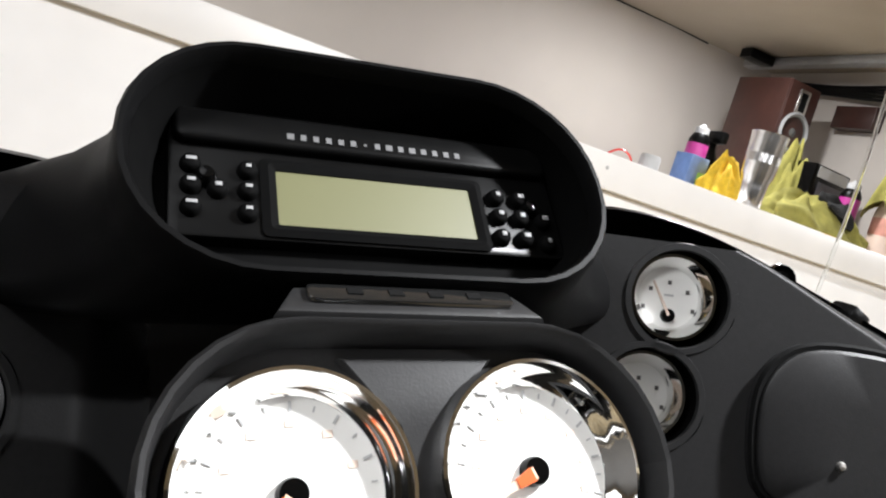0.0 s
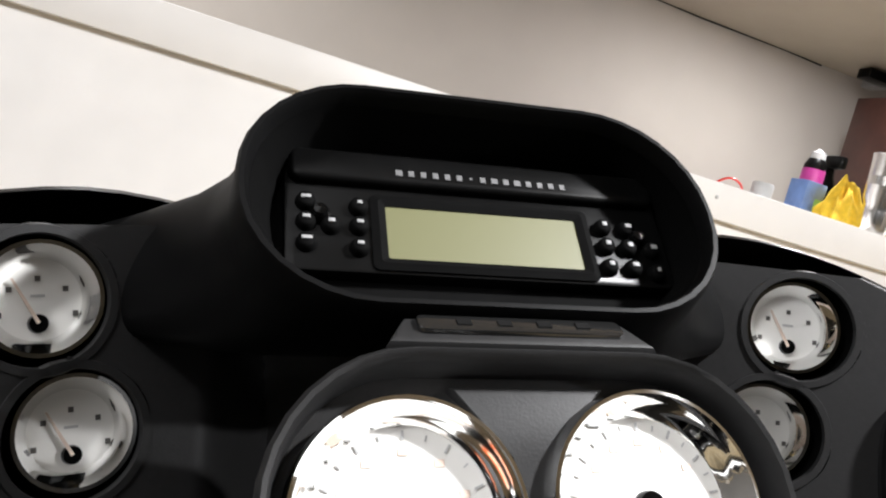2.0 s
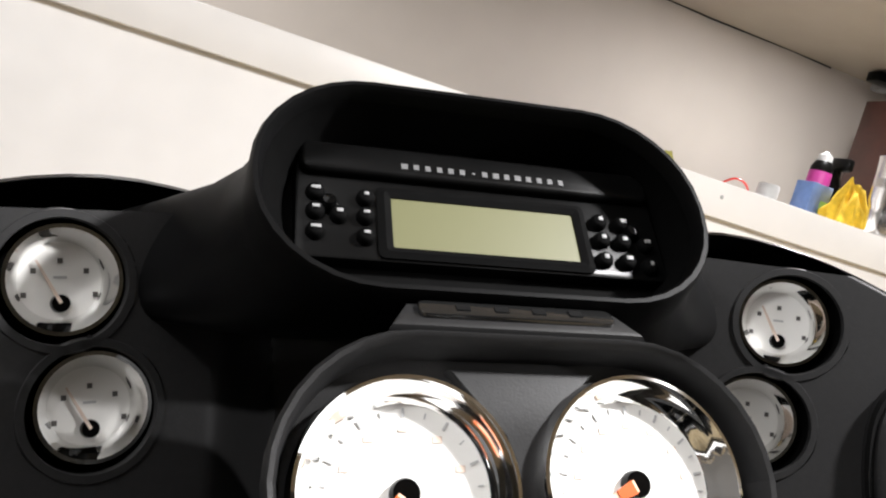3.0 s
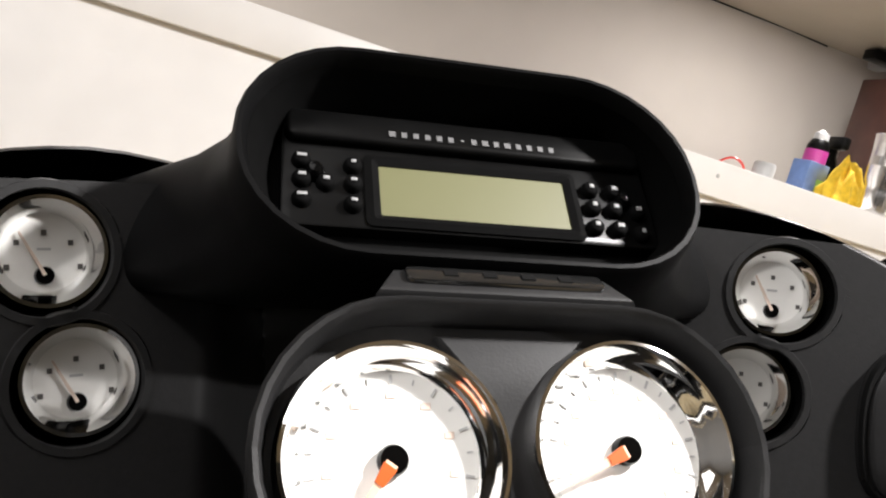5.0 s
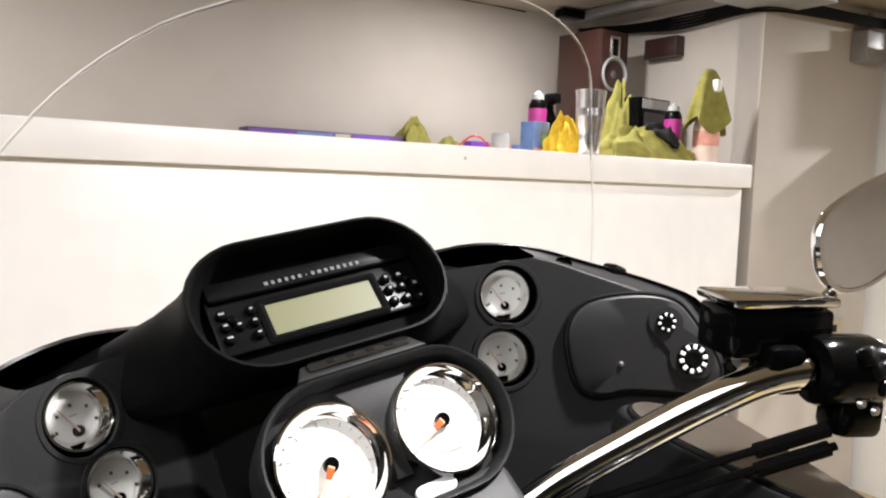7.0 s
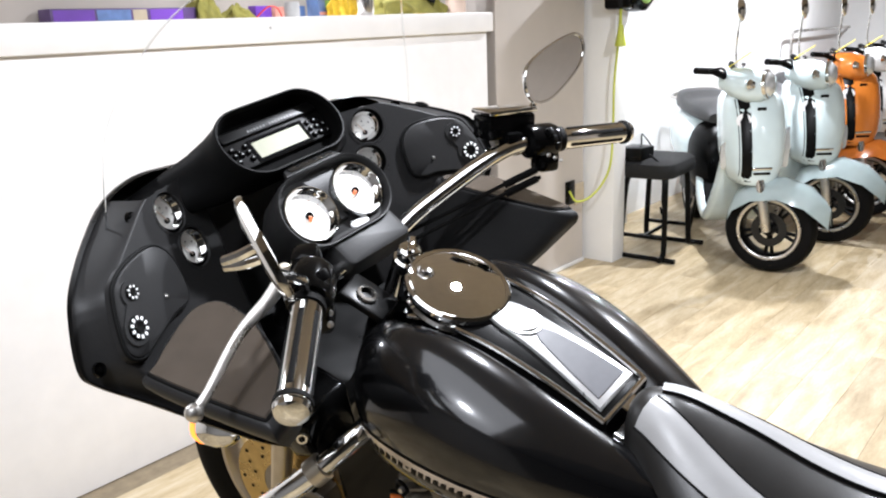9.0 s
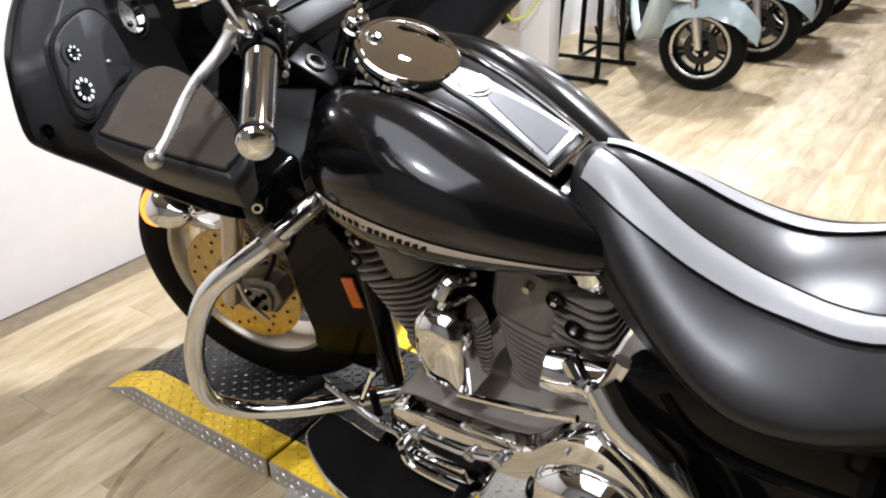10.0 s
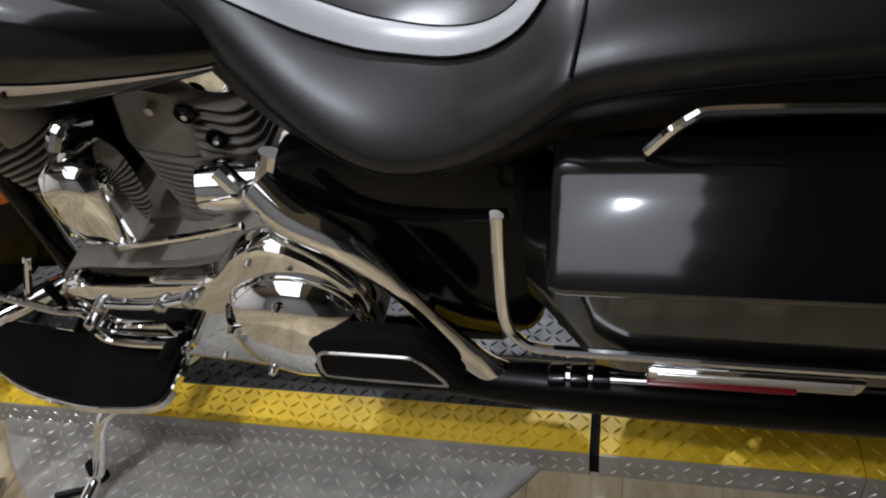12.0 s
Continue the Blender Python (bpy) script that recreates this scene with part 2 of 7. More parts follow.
def joined(bm, b):
    if bm is None:
        return b
    me = bpy.data.meshes.new("t")
    b.to_mesh(me)
    b.free()
    bm.from_mesh(me)
    bpy.data.meshes.remove(me)
    return bm


def rings(loops, closed=True, caps=(True, True), bm=None, wrap=False):
    """A skin over loops of points, each of the same count."""
    b = bm if bm is not None else bmesh.new()
    made = [[b.verts.new(p) for p in loop] for loop in loops]
    n = len(made[0])
    pairs = list(zip(made, made[1:])) + ([(made[-1], made[0])] if wrap else [])
    for one, two in pairs:
        for k in range(n if closed else n - 1):
            j = (k + 1) % n
            b.faces.new((one[k], one[j], two[j], two[k]))
    if not wrap and caps[0] and closed:
        b.faces.new(made[0][::-1])
    if not wrap and caps[1] and closed:
        b.faces.new(made[-1])
    return b


def lathe(profile, n=32, m=I4, bm=None, caps=(False, False)):
    """Turns (radius, height) pairs round z."""
    loops = [[m @ Vector((max(r, 1e-5) * math.cos(2 * math.pi * k / n), max(r, 1e-5) * math.sin(2 * math.pi * k / n), z)) for k in range(n)] for r, z in profile]
    return rings(loops, True, caps, bm)


def smooth_path(points, steps=6):
    p = [Vector(q) for q in points]
    if len(p) < 3:
        return p
    p = [2 * p[0] - p[1]] + p + [2 * p[-1] - p[-2]]
    out = []
    for a, b, c, d in zip(p, p[1:], p[2:], p[3:]):
        for k in range(steps):
            t = k / steps
            out.append(0.5 * (2 * b + (c - a) * t + (2 * a - 5 * b + 4 * c - d) * t * t + (3 * b - a - 3 * c + d) * t ** 3))
    out.append(p[-2])
    return out


def tube(points, r, n=10, steps=6, bm=None, smooth=True, flat=1.0):
    """A round bar along points; r may be one radius or one for each end and between."""
    path = smooth_path(points, steps) if smooth else [Vector(q) for q in points]
    loops, last = [], None
    for k, p in enumerate(path):
        d = (path[min(k + 1, len(path) - 1)] - path[max(k - 1, 0)]).normalized()
        if last is None:
            side = d.orthogonal().normalized()
        else:
            side = (last - d * last.dot(d)).normalized()
        last = side
        up = d.cross(side)
        if isinstance(r, (int, float)):
            q = r
        else:
            f = k / (len(path) - 1) * (len(r) - 1)
            i = min(int(f), len(r) - 2)
            q = r[i] + (r[i + 1] - r[i]) * (f - i)
        loops.append([p + q * (math.cos(2 * math.pi * a / n) * side + flat * math.sin(2 * math.pi * a / n) * up) for a in range(n)])
    return rings(loops, True, (True, True), bm)


def prism(outline, depth, m=I4, bevel=0.0, seg=2, bm=None):
    """An outline in x, y drawn out along z from 0 to depth."""
    b = bmesh.new()
    low = [b.verts.new((x, y, 0)) for x, y in outline]
    high = [b.verts.new((x, y, depth)) for x, y in outline]
    n = len(outline)
    b.faces.new(low[::-1])
    top = b.faces.new(high)
    for k in range(n):
        b.faces.new((low[k], low[(k + 1) % n], high[(k + 1) % n], high[k]))
    if bevel:
        bmesh.ops.bevel(b, geom=top.edges[:], offset=bevel, segments=seg, affect="EDGES", profile=0.5)
    bmesh.ops.transform(b, matrix=m, verts=b.verts)
    return joined(bm, b)


def stadium(w, h, r, n=8):
    """A rounded rectangle's outline."""
    out = []
    for cx, cy, a0 in ((w / 2 - r, h / 2 - r, 0), (-w / 2 + r, h / 2 - r, 90), (-w / 2 + r, -h / 2 + r, 180), (w / 2 - r, -h / 2 + r, 270)):
        for k in range(n + 1):
            a = radians(a0 + 90 * k / n)
            out.append((cx + r * math.cos(a), cy + r * math.sin(a)))
    return out


def frame_bar(outer, inner, depth, m=I4, bm=None, round_out=0.0):
    """A frame between two outlines of the same count, with a rounded lip."""
    def lift(o, z):
        return [m @ Vector((x, y, z)) for x, y in o]
    mid = [((a[0] + b[0]) / 2, (a[1] + b[1]) / 2) for a, b in zip(outer, inner)]
    return rings([lift(outer, 0), lift(outer, depth - round_out * 0.5), lift(mid, depth), lift(inner, depth - round_out * 0.5), lift(inner, 0)], True, bm=bm, wrap=True)


def align(p, d, roll_to=(0, 0, 1)):
    """A pose at p whose z points along d and whose y leans to roll_to."""
    z = Vector(d).normalized()
    x = Vector(roll_to).cross(z).normalized()
    y = z.cross(x)
    return Matrix(((x.x, y.x, z.x, p[0]), (x.y, y.y, z.y, p[1]), (x.z, y.z, z.z, p[2]), (0, 0, 0, 1)))


# ---- the room ----
CY, CTOP, LIPZ = 2.14, 1.376, 1.293
solo("floor", box(12, 5.8, 0.1, pose(3, 0.2, -0.054)), GROUT, "oak-look plank floor of the showroom", "floor", kind="structure")
solo("ceiling", box(12, 3.75, 0.1, pose(3, 1.325, 2.08)), CEIL, "low tan painted showroom ceiling", "ceiling", kind="structure")
solo("wall_north", box(6.0, 0.1, 2.2, pose(0.2, 3.15, 1.05)), WALL_TAN, "warm grey painted wall behind the counter", "wall", kind="structure")
solo("wall_niche", box(0.1, 1.0, 2.1, pose(2.13, 2.65, 1.0)), WALL_TAN, "warm grey side wall of the niche", "wall", kind="structure")
solo("wall_tan", box(0.80, 0.1, 2.6, pose(2.48, 2.21, 1.3)), WALL_TAN, "warm grey painted wall with outlets", "wall", kind="structure")
solo("wall_pillar", box(0.13, 0.5, 2.6, pose(2.985, 2.24, 1.3), 0.004), WALL_WHITE, "white painted end of the partition wall", "wall", kind="structure")
solo("wall_white", box(6.5, 0.1, 2.7, pose(6.3, 2.52, 1.3)), WALL_WHITE, "white wall behind the scooters", "wall", kind="structure")
# Unseen rear ceiling, kept dark to darken what chrome and paint reflect.
solo("ceiling_rear", box(12, 2.1, 0.1, pose(3, -1.6, 2.08)), UNSEEN_DARK, "unseen dark ceiling closing the rear of the showroom", "ceiling", kind="structure")
solo("wall_east", box(0.1, 5.2, 2.7, pose(9, -0.05, 1.3)), WALL_WHITE, "white end wall of the showroom", "wall", kind="structure")
# Unseen side and rear walls, toned to shape reflections on the motorcycle.
solo("wall_west", box(0.1, 3.8, 2.7, pose(-2.9, 1.3, 1.3)), WALL_GREY, "unseen grey side wall of the showroom", "wall", kind="structure")
solo("wall_west_rear", box(0.1, 2.1, 2.7, pose(-2.9, -1.65, 1.3)), UNSEEN_DARK, "unseen dark rear stretch of the side wall", "wall", kind="structure")
solo("wall_south", box(5.6, 0.1, 2.7, pose(-0.2, -2.6, 1.3)), UNSEEN_DARK, "unseen dark rear wall of the showroom", "wall", kind="structure")
solo("wall_south_east", box(6.4, 0.1, 2.7, pose(5.8, -2.6, 1.3)), WALL_TAN, "warm grey rear wall of the showroom", "wall", kind="structure")

counter = thing("counter", "white painted half-height counter with a capped top", "counter", pose(0, CY, 0), kind="structure")
part("front_panel", box(4.8, 0.12, LIPZ, pose(-0.4, 0.06, LIPZ / 2), 0.002), COUNTER_WHITE, counter)
part("cap", box(4.84, 0.99, CTOP - LIPZ, pose(-0.4, 0.47, (CTOP + LIPZ) / 2), 0.004), COUNTER_WHITE, counter)
# ---- the motorcycle: built upright, then leaned on its stand ----
MAT = 0.055
bike = thing("motorcycle", "black touring motorcycle with a frame-mounted fairing, leaning on its side stand", "motorcycle", pose(0.05, 0.057, MAT, 0, -10.75, 0))


def V(*p):
    return Vector(p)


def closed_curve(points, steps=4):
    p = [Vector(q) for q in points]
    n, out = len(p), []
    for k in range(n):
        a, b, c, d = p[k - 1], p[k], p[(k + 1) % n], p[(k + 2) % n]
        for j in range(steps):
            t = j / steps
            out.append(0.5 * (2 * b + (c - a) * t + (2 * a - 5 * b + 4 * c - d) * t * t + (3 * b - a - 3 * c + d) * t ** 3))
    return out


def step01(a, b, x):
    t = min(1, max(0, (x - a) / (b - a)))
    return t * t * (3 - 2 * t)


# ---- fairing: outer shell, inner face, screen ----
LIP = [(0, 0.985, 1.10), (0.12, 0.97, 1.118), (0.2, 0.945, 1.130), (0.27, 0.92, 1.118), (0.33, 0.88, 1.09), (0.385, 0.83, 1.06), (0.412, 0.80, 1.035), (0.432, 0.78, 0.975),
       (0.42, 0.775, 0.945), (0.369, 0.77, 0.888), (0.304, 0.75, 0.814), (0.238, 0.725, 0.745), (0.19, 0.70, 0.725), (0.1, 0.72, 0.72), (0, 0.74, 0.72)]
lip = smooth_path(LIP, 4)
loop = [V(-p.x, p.y, p.z) for p in lip[:0:-1]] + lip[:-1]


def about(s, dy, c=(0, 0.9, 0.96)):
    return [V(c[0] + (p.x - c[0]) * s, p.y + dy, c[2] + (p.z - c[2]) * s) for p in loop]


shell = part("fairing_shell", rings([about(0.93, 0.05), about(0.985, 0.022), about(1.0, -0.004), about(1.006, 0.004), about(0.985, 0.012), about(0.92, 0.05), about(0.8, 0.12), about(0.6, 0.24), about(0.3, 0.31)], True, (False, True)), SATIN, bike, "black fairing shell")


def edge_x(z):
    """Half width of the inner face at a height."""
    best = (0.0, 0.98)
    for a, b in zip(lip, lip[1:]):
        if (a.z - z) * (b.z - z) <= 0 and abs(a.z - b.z) > 1e-6:
            f = (z - a.z) / (b.z - a.z)
            best = max(best, (a.x + (b.x - a.x) * f, a.y + (b.y - a.y) * f))
    return best


WELLS = ((0.206, 1.0845), (0.188, 1.0235))


def face_y(x, z):
    x = abs(x)
    y = 0.776 + 0.27 * (z - 0.994) - 0.47 * (x - 0.355)
    y += 0.10 * (1 - step01(0.07, 0.135, x)) * (1 - step01(1.06, 1.12, z))
    y += 0.035 * step01(0.36, 0.42, x)
    return min(y, 0.965)


WELL_R = 0.0312
inner = bmesh.new()
rows_made, NZ, NX = [], 156, 330
for i in range(NZ + 1):
    z = 0.735 + (1.118 - 0.735) * i / NZ
    w, ly = edge_x(z)
    w *= 0.995
    line = []
    for j in range(NX + 1):
        f = 2 * j / NX - 1
        e = step01(0.88, 1.0, abs(f))
        px, pz = w * f, z
        for gx, gz in WELLS:
            d = math.hypot(abs(px) - gx, pz - gz)
            if abs(d - WELL_R) < 0.0021:
                px, pz = math.copysign(gx + (abs(px) - gx) * WELL_R / d, px), gz + (pz - gz) * WELL_R / d
        line.append(inner.verts.new((px, face_y(px, pz) * (1 - e) + (ly + 0.006) * e, pz)))
    rows_made.append(line)
for a, b in zip(rows_made, rows_made[1:]):
    for j in range(NX):
        c = (a[j].co + a[j + 1].co + b[j].co + b[j + 1].co) / 4
        if all(math.hypot(abs(c.x) - gx, c.z - gz) > WELL_R - 0.0003 for gx, gz in WELLS):
            inner.faces.new((a[j], a[j + 1], b[j + 1], b[j]))
inner_face = part("inner_fairing", inner, PLASTIC, bike, "textured black inner fairing")

scr = bmesh.new()
SCREEN = [(0.318, 0.885, 1.06), (0.308, 0.86, 1.14), (0.295, 0.84, 1.21), (0.278, 0.83, 1.26), (0.256, 0.82, 1.30), (0.222, 0.815, 1.335), (0.165, 0.81, 1.365), (0.088, 0.807, 1.382), (0.0, 0.806, 1.386)]
sedge = smooth_path(SCREEN, 3)
cols = []
for k, p in enumerate(sedge):
    n = 8
    cols.append([(0.014 + 0.045 * step01(1.20, 1.37, p.z) + p.x * (1 - 2 * j / n), p.y + 0.05 * (1 - (1 - 2 * j / n) ** 2) * min(1, p.x / 0.3), p.z) for j in range(n + 1)])
rings(cols, False, bm=scr)
bmesh.ops.solidify(scr, geom=scr.faces[:], thickness=0.004)
screen = part("windscreen", scr, WINDOW, bike, "clear tall windscreen")
screen.visible_shadow = False
edge_loop = [V(f * p.x + 0.014 + 0.045 * step01(1.20, 1.37, p.z), p.y, p.z) for f, row in ((-1, sedge), (1, sedge[-2::-1])) for p in row]
part("screen_edge", tube([p + V(0, 0.002, 0.0) for p in edge_loop], 0.0013, 8, 1, smooth=False), EDGE, screen)
part("screen_clip", box(0.022, 0.022, 0.014, pose(0.352, 0.868, 1.078, 0, 30, 0), 0.005), SATIN, screen, "black screen clip")

for x, y, z in ((-0.271, 0.862, 1.103), (0.271, 0.862, 1.103), (-0.414, 0.775, 0.968), (0.414, 0.775, 0.968)):
    d = V(-0.35 * math.copysign(1, x), -1, 0.3)
    bolt = part("fairing_bolt", lathe([(0.0, 0.004), (0.004, 0.004), (0.005, 0.001), (0.0075, 0.001), (0.009, 0.004), (0.010, 0.0)], 16, align((x, y - 0.004, z), d)), GLOSS, bike)

# ---- radio and its hood ----
RAD = align((0, 0.8437, 1.126), (0, -0.739, 0.674))


def hoop(w, h, r, z, m, lift=0.0, side=0.0):
    return [m @ V(x + side, y + lift, z) for x, y in stadium(w, h, r)]


hood = part("radio_hood", rings([
    hoop(0.52, 0.046, 0.022, -0.118, RAD, 0.038, -0.002), hoop(0.45, 0.062, 0.030, -0.098, RAD, 0.031, -0.003), hoop(0.375, 0.082, 0.039, -0.072, RAD, 0.021, -0.005), hoop(0.308, 0.101, 0.048, -0.046, RAD, 0.012, -0.007), hoop(0.258, 0.115, 0.054, -0.018, RAD, 0.006, -0.010), hoop(0.231, 0.121, 0.057, 0.010, RAD, 0.003, -0.012),
    hoop(0.226, 0.121, 0.057, 0.032, RAD, 0.003, -0.013), hoop(0.223, 0.118, 0.056, 0.0355, RAD, 0.003, -0.013), hoop(0.219, 0.114, 0.055, 0.0355, RAD, 0.003, -0.013), hoop(0.216, 0.111, 0.053, 0.033, RAD, 0.003, -0.013), hoop(0.214, 0.109, 0.052, 0.026, RAD, 0.003, -0.0125)], True, (False, False)), HOOD_SHADED, bike, "black hood round the radio", angle=50)
# Hood interior takes a near-black colour in place of its shade.
part("hood_lining", rings([hoop(0.2145, 0.1095, 0.0525, 0.0275, RAD, 0.003, -0.0125), hoop(0.209, 0.102, 0.049, 0.008, RAD, 0.006, -0.008), hoop(0.206, 0.098, 0.047, 0.003, RAD, 0.007, -0.007), hoop(0.204, 0.095, 0.045, -0.004, RAD, 0.008, -0.006)], True, (False, True)), TRIM_SHADE_BLACK, hood, "hood interior coloured near-black for its shade", angle=50)
RADIO = RAD @ Matrix.Translation((-0.0065, 0, 0.004))
radio = part("radio", prism(stadium(0.193, 0.068, 0.005, 3), 0.016, RADIO @ pose(0, 0.0115, -0.016), 0.0015), SATIN, bike, "black radio with a green display")
part("top_band", prism(stadium(0.190, 0.019, 0.005, 4), 0.006, RADIO @ pose(0, 0.0352, -0.001), 0.003, 3), SATIN, radio)
part("surround", frame_bar(stadium(0.112, 0.042, 0.003, 3), stadium(0.0975, 0.0295, 0.001, 3), 0.0035, RADIO @ pose(-0.001, 0.0, -0.001), round_out=0.003), TRIM_SHADE_BLACK, radio)
part("display", box(0.0975, 0.0295, 0.002, RADIO @ pose(-0.001, 0, -0.0005)), LCD, radio, "lit green display")
for k in range(15):
    wide = 0.0034 if k in (0, 8, 10) else 0.0028
    part("lettering", box(0.0014 if k == 6 else wide, 0.0012 if k == 6 else 0.0034, 0.0006, RADIO @ pose(-0.0425 + 0.0061 * k, 0.0322, 0.0052)), LETTER, radio)


def key(x, y, r, print_w, print_h, mat=KEYPRINT):
    b = part("button", lathe([(0, 0.0048), (r * 0.6, 0.0046), (r * 0.85, 0.0038), (r, 0.002), (r * 1.05, -0.001)], 16, RADIO @ pose(x, y, 0)), TRIM_SHADE_BLACK, radio)
    part("mark", box(print_w, print_h, 0.0008, RADIO @ pose(x, y + 0.0004, 0.0048), 0.0002), mat, radio)


for kx, ky, w in ((-0.087, 0.0140, 0.0058), (-0.087, 0.0028, 0.0045), (-0.087, -0.0088, 0.0060), (-0.0625, 0.0128, 0.003), (-0.0627, 0.0018, 0.0038), (-0.063, -0.0100, 0.0038)):
    key(kx, ky, 0.0046, w * 0.8, 0.0018)
key(-0.0757, 0.0014, 0.0046, 0.0030, 0.0020)
part("joystick", lathe([(0, 0.0065), (0.003, 0.006), (0.0048, 0.003), (0.0055, -0.001)], 16, RADIO @ pose(-0.0808, 0.0072, 0)), GLOSS, radio)
for kx, ky, w in ((0.0623, 0.0110, 0.0032), (0.0755, 0.0108, 0.0048), (0.0618, -0.0005, 0.0034), (0.0738, -0.0008, 0.0038), (0.0868, -0.0014, 0.0044), (0.0608, -0.0128, 0.0034), (0.0738, -0.0128, 0.0048), (0.0862, -0.0150, 0.0024)):
    key(kx, ky, 0.0046, w * 0.75, 0.0024)
part("navigation_knob", lathe([(0, 0.0065), (0.003, 0.006), (0.0046, 0.003), (0.005, -0.001)], 16, RADIO @ pose(0.0797, 0.0054, 0)), GLOSS, radio)

# ---- instrument pod ----
POD = align((-0.0105, 0.7393, 1.0409), (0, -0.85, 0.527))
pod = part("instrument_pod", rings([
    hoop(0.15, 0.085, 0.04, -0.13, POD, -0.01), hoop(0.203, 0.112, 0.054, -0.06, POD, -0.003, 0.002), hoop(0.213, 0.119, 0.059, -0.008, POD, 0.001, 0.002), hoop(0.213, 0.119, 0.059, 0.004, POD, 0.001, 0.002),
    hoop(0.210, 0.116, 0.058, 0.0075, POD, 0.001, 0.002), hoop(0.206, 0.112, 0.056, 0.0068, POD, 0.001, 0.002), hoop(0.203, 0.107, 0.0535, 0.001, POD, 0.001, 0.002), hoop(0.200, 0.103, 0.0515, -0.012, POD, 0.001, 0.002)], True, (True, True)), PLASTIC, bike, "black instrument pod", angle=50)
# raised bridge between the dials and the warning-lamp bar on top of the pod
part("bridge", prism([(-0.033, 0.047), (0.033, 0.047), (0.008, 0.021), (0.003, 0.0), (0.008, -0.03), (-0.008, -0.03), (-0.003, 0.0), (-0.008, 0.021)], 0.006, POD @ pose(0.002, 0, -0.012), 0.001), PLASTIC, pod)
BAR = POD @ pose(-0.001, 0.0655, -0.002, -38, 0, 0)
bar = part("lamp_bar", prism([(-0.057, -0.009), (0.057, -0.009), (0.048, 0.008), (-0.048, 0.008)], 0.009, BAR @ pose(0, 0, -0.004), 0.003), PLASTIC, bike, "warning-lamp bar with a smoked cover")
part("smoked_cover", prism(stadium(0.088, 0.010, 0.003, 3), 0.004, BAR @ pose(0, 0.001, 0.0035), 0.001), SMOKED, bar)
for k in range(4):
    part("warning_lamp", box(0.006, 0.004, 0.0006, BAR @ pose(-0.025 + 0.017 * k, 0.001, 0.0077)), DARK, bar)


def gauge(cx, m, R, needle, ticks, name):
    g = part(name, lathe([(R * 1.0, -0.004), (R * 1.02, 0.006), (R * 0.985, 0.0115), (R * 0.95, 0.0118), (R * 0.90, 0.0085), (R * 0.84, 0.003), (R * 0.78, 0.0008), (R * 0.76, -0.002)], 56, m), CHROME, bike, "dial with a polished chrome bezel")
    part("dial", lathe([(0, 0.0), (R * 0.785, 0.0)], 48, m), DIAL, g)
    for k in range(ticks):
        a = radians(225 - 270 * k / (ticks - 1))
        big = k % 2 == 0
        part("tick", box(0.0006 if not big else 0.0010, R * (0.05 if not big else 0.08), 0.0004, m @ pose(R * 0.70 * math.cos(a), R * 0.70 * math.sin(a), 0.0004, 0, 0, math.degrees(a) - 90)), GREYKEY, g)
        if big:
            part("numeral", box(R * 0.085, R * 0.06, 0.0003, m @ pose(R * 0.56 * math.cos(a), R * 0.56 * math.sin(a), 0.0003), 0.0), TICK_PALE, g)
    part("hub", lathe([(0, 0.005), (R * 0.12, 0.0048), (R * 0.135, 0.003), (R * 0.135, 0.0)], 24, m), GLOSS, g)
    a = radians(needle)
    part("needle", prism([(-0.0026, R * 0.04), (0.0026, R * 0.04), (0.0016, R * 0.24), (0.0007, R * 0.7), (-0.0007, R * 0.7), (-0.0016, R * 0.24)], 0.0014, m @ pose(0, 0, 0.0042, 0, 0, needle - 90), 0.0), ORANGE_PALE, g)
    part("needle_root", prism([(-0.003, R * 0.07), (0.003, R * 0.07), (0.002, R * 0.25), (-0.002, R * 0.25)], 0.0016, m @ pose(0, 0, 0.0046, 0, 0, needle - 90)), ORANGE, g)
    return g


MARK_DARK = material("dark_dial_print", (0.09, 0.085, 0.08), 0.5, vary=0.05, noise_scale=90)
TICK_PALE = material("pale_dial_print", (0.62, 0.5, 0.42), 0.5, vary=0.05, noise_scale=90)
ORANGE_PALE = material("pale_needle", (0.8, 0.5, 0.35), 0.5, vary=0.05, noise_scale=90)
tach = gauge(-0.05, POD @ pose(-0.0495, -0.002, -0.010), 0.0452, 235, 17, "tachometer")
part("trip_window", box(0.022, 0.007, 0.0005, POD @ pose(-0.0495, -0.024, -0.0092)), TICK_PALE, tach)
speedo = gauge(0.05, POD @ pose(0.0500, 0.001, -0.010), 0.0452, 205, 21, "speedometer")
part("trip_window", box(0.02, 0.006, 0.0005, POD @ pose(0.0500, -0.021, -0.0092)), TICK_PALE, speedo)
# clamp cover under the pod
lower_pod = part("clamp_cover", prism(stadium(0.135, 0.060, 0.012, 4), 0.04, align((0.008, 0.696, 0.983), (0, -0.62, 0.78)) @ pose(0, 0, -0.04), 0.008), PLASTIC, bike, "black handlebar clamp cover")
part("indicator_window", prism(stadium(0.036, 0.012, 0.006, 5), 0.003, align((0.010, 0.717, 1.0), (0, -0.62, 0.78)) @ pose(0, 0, -0.002), 0.001), GREYKEY, lower_pod)

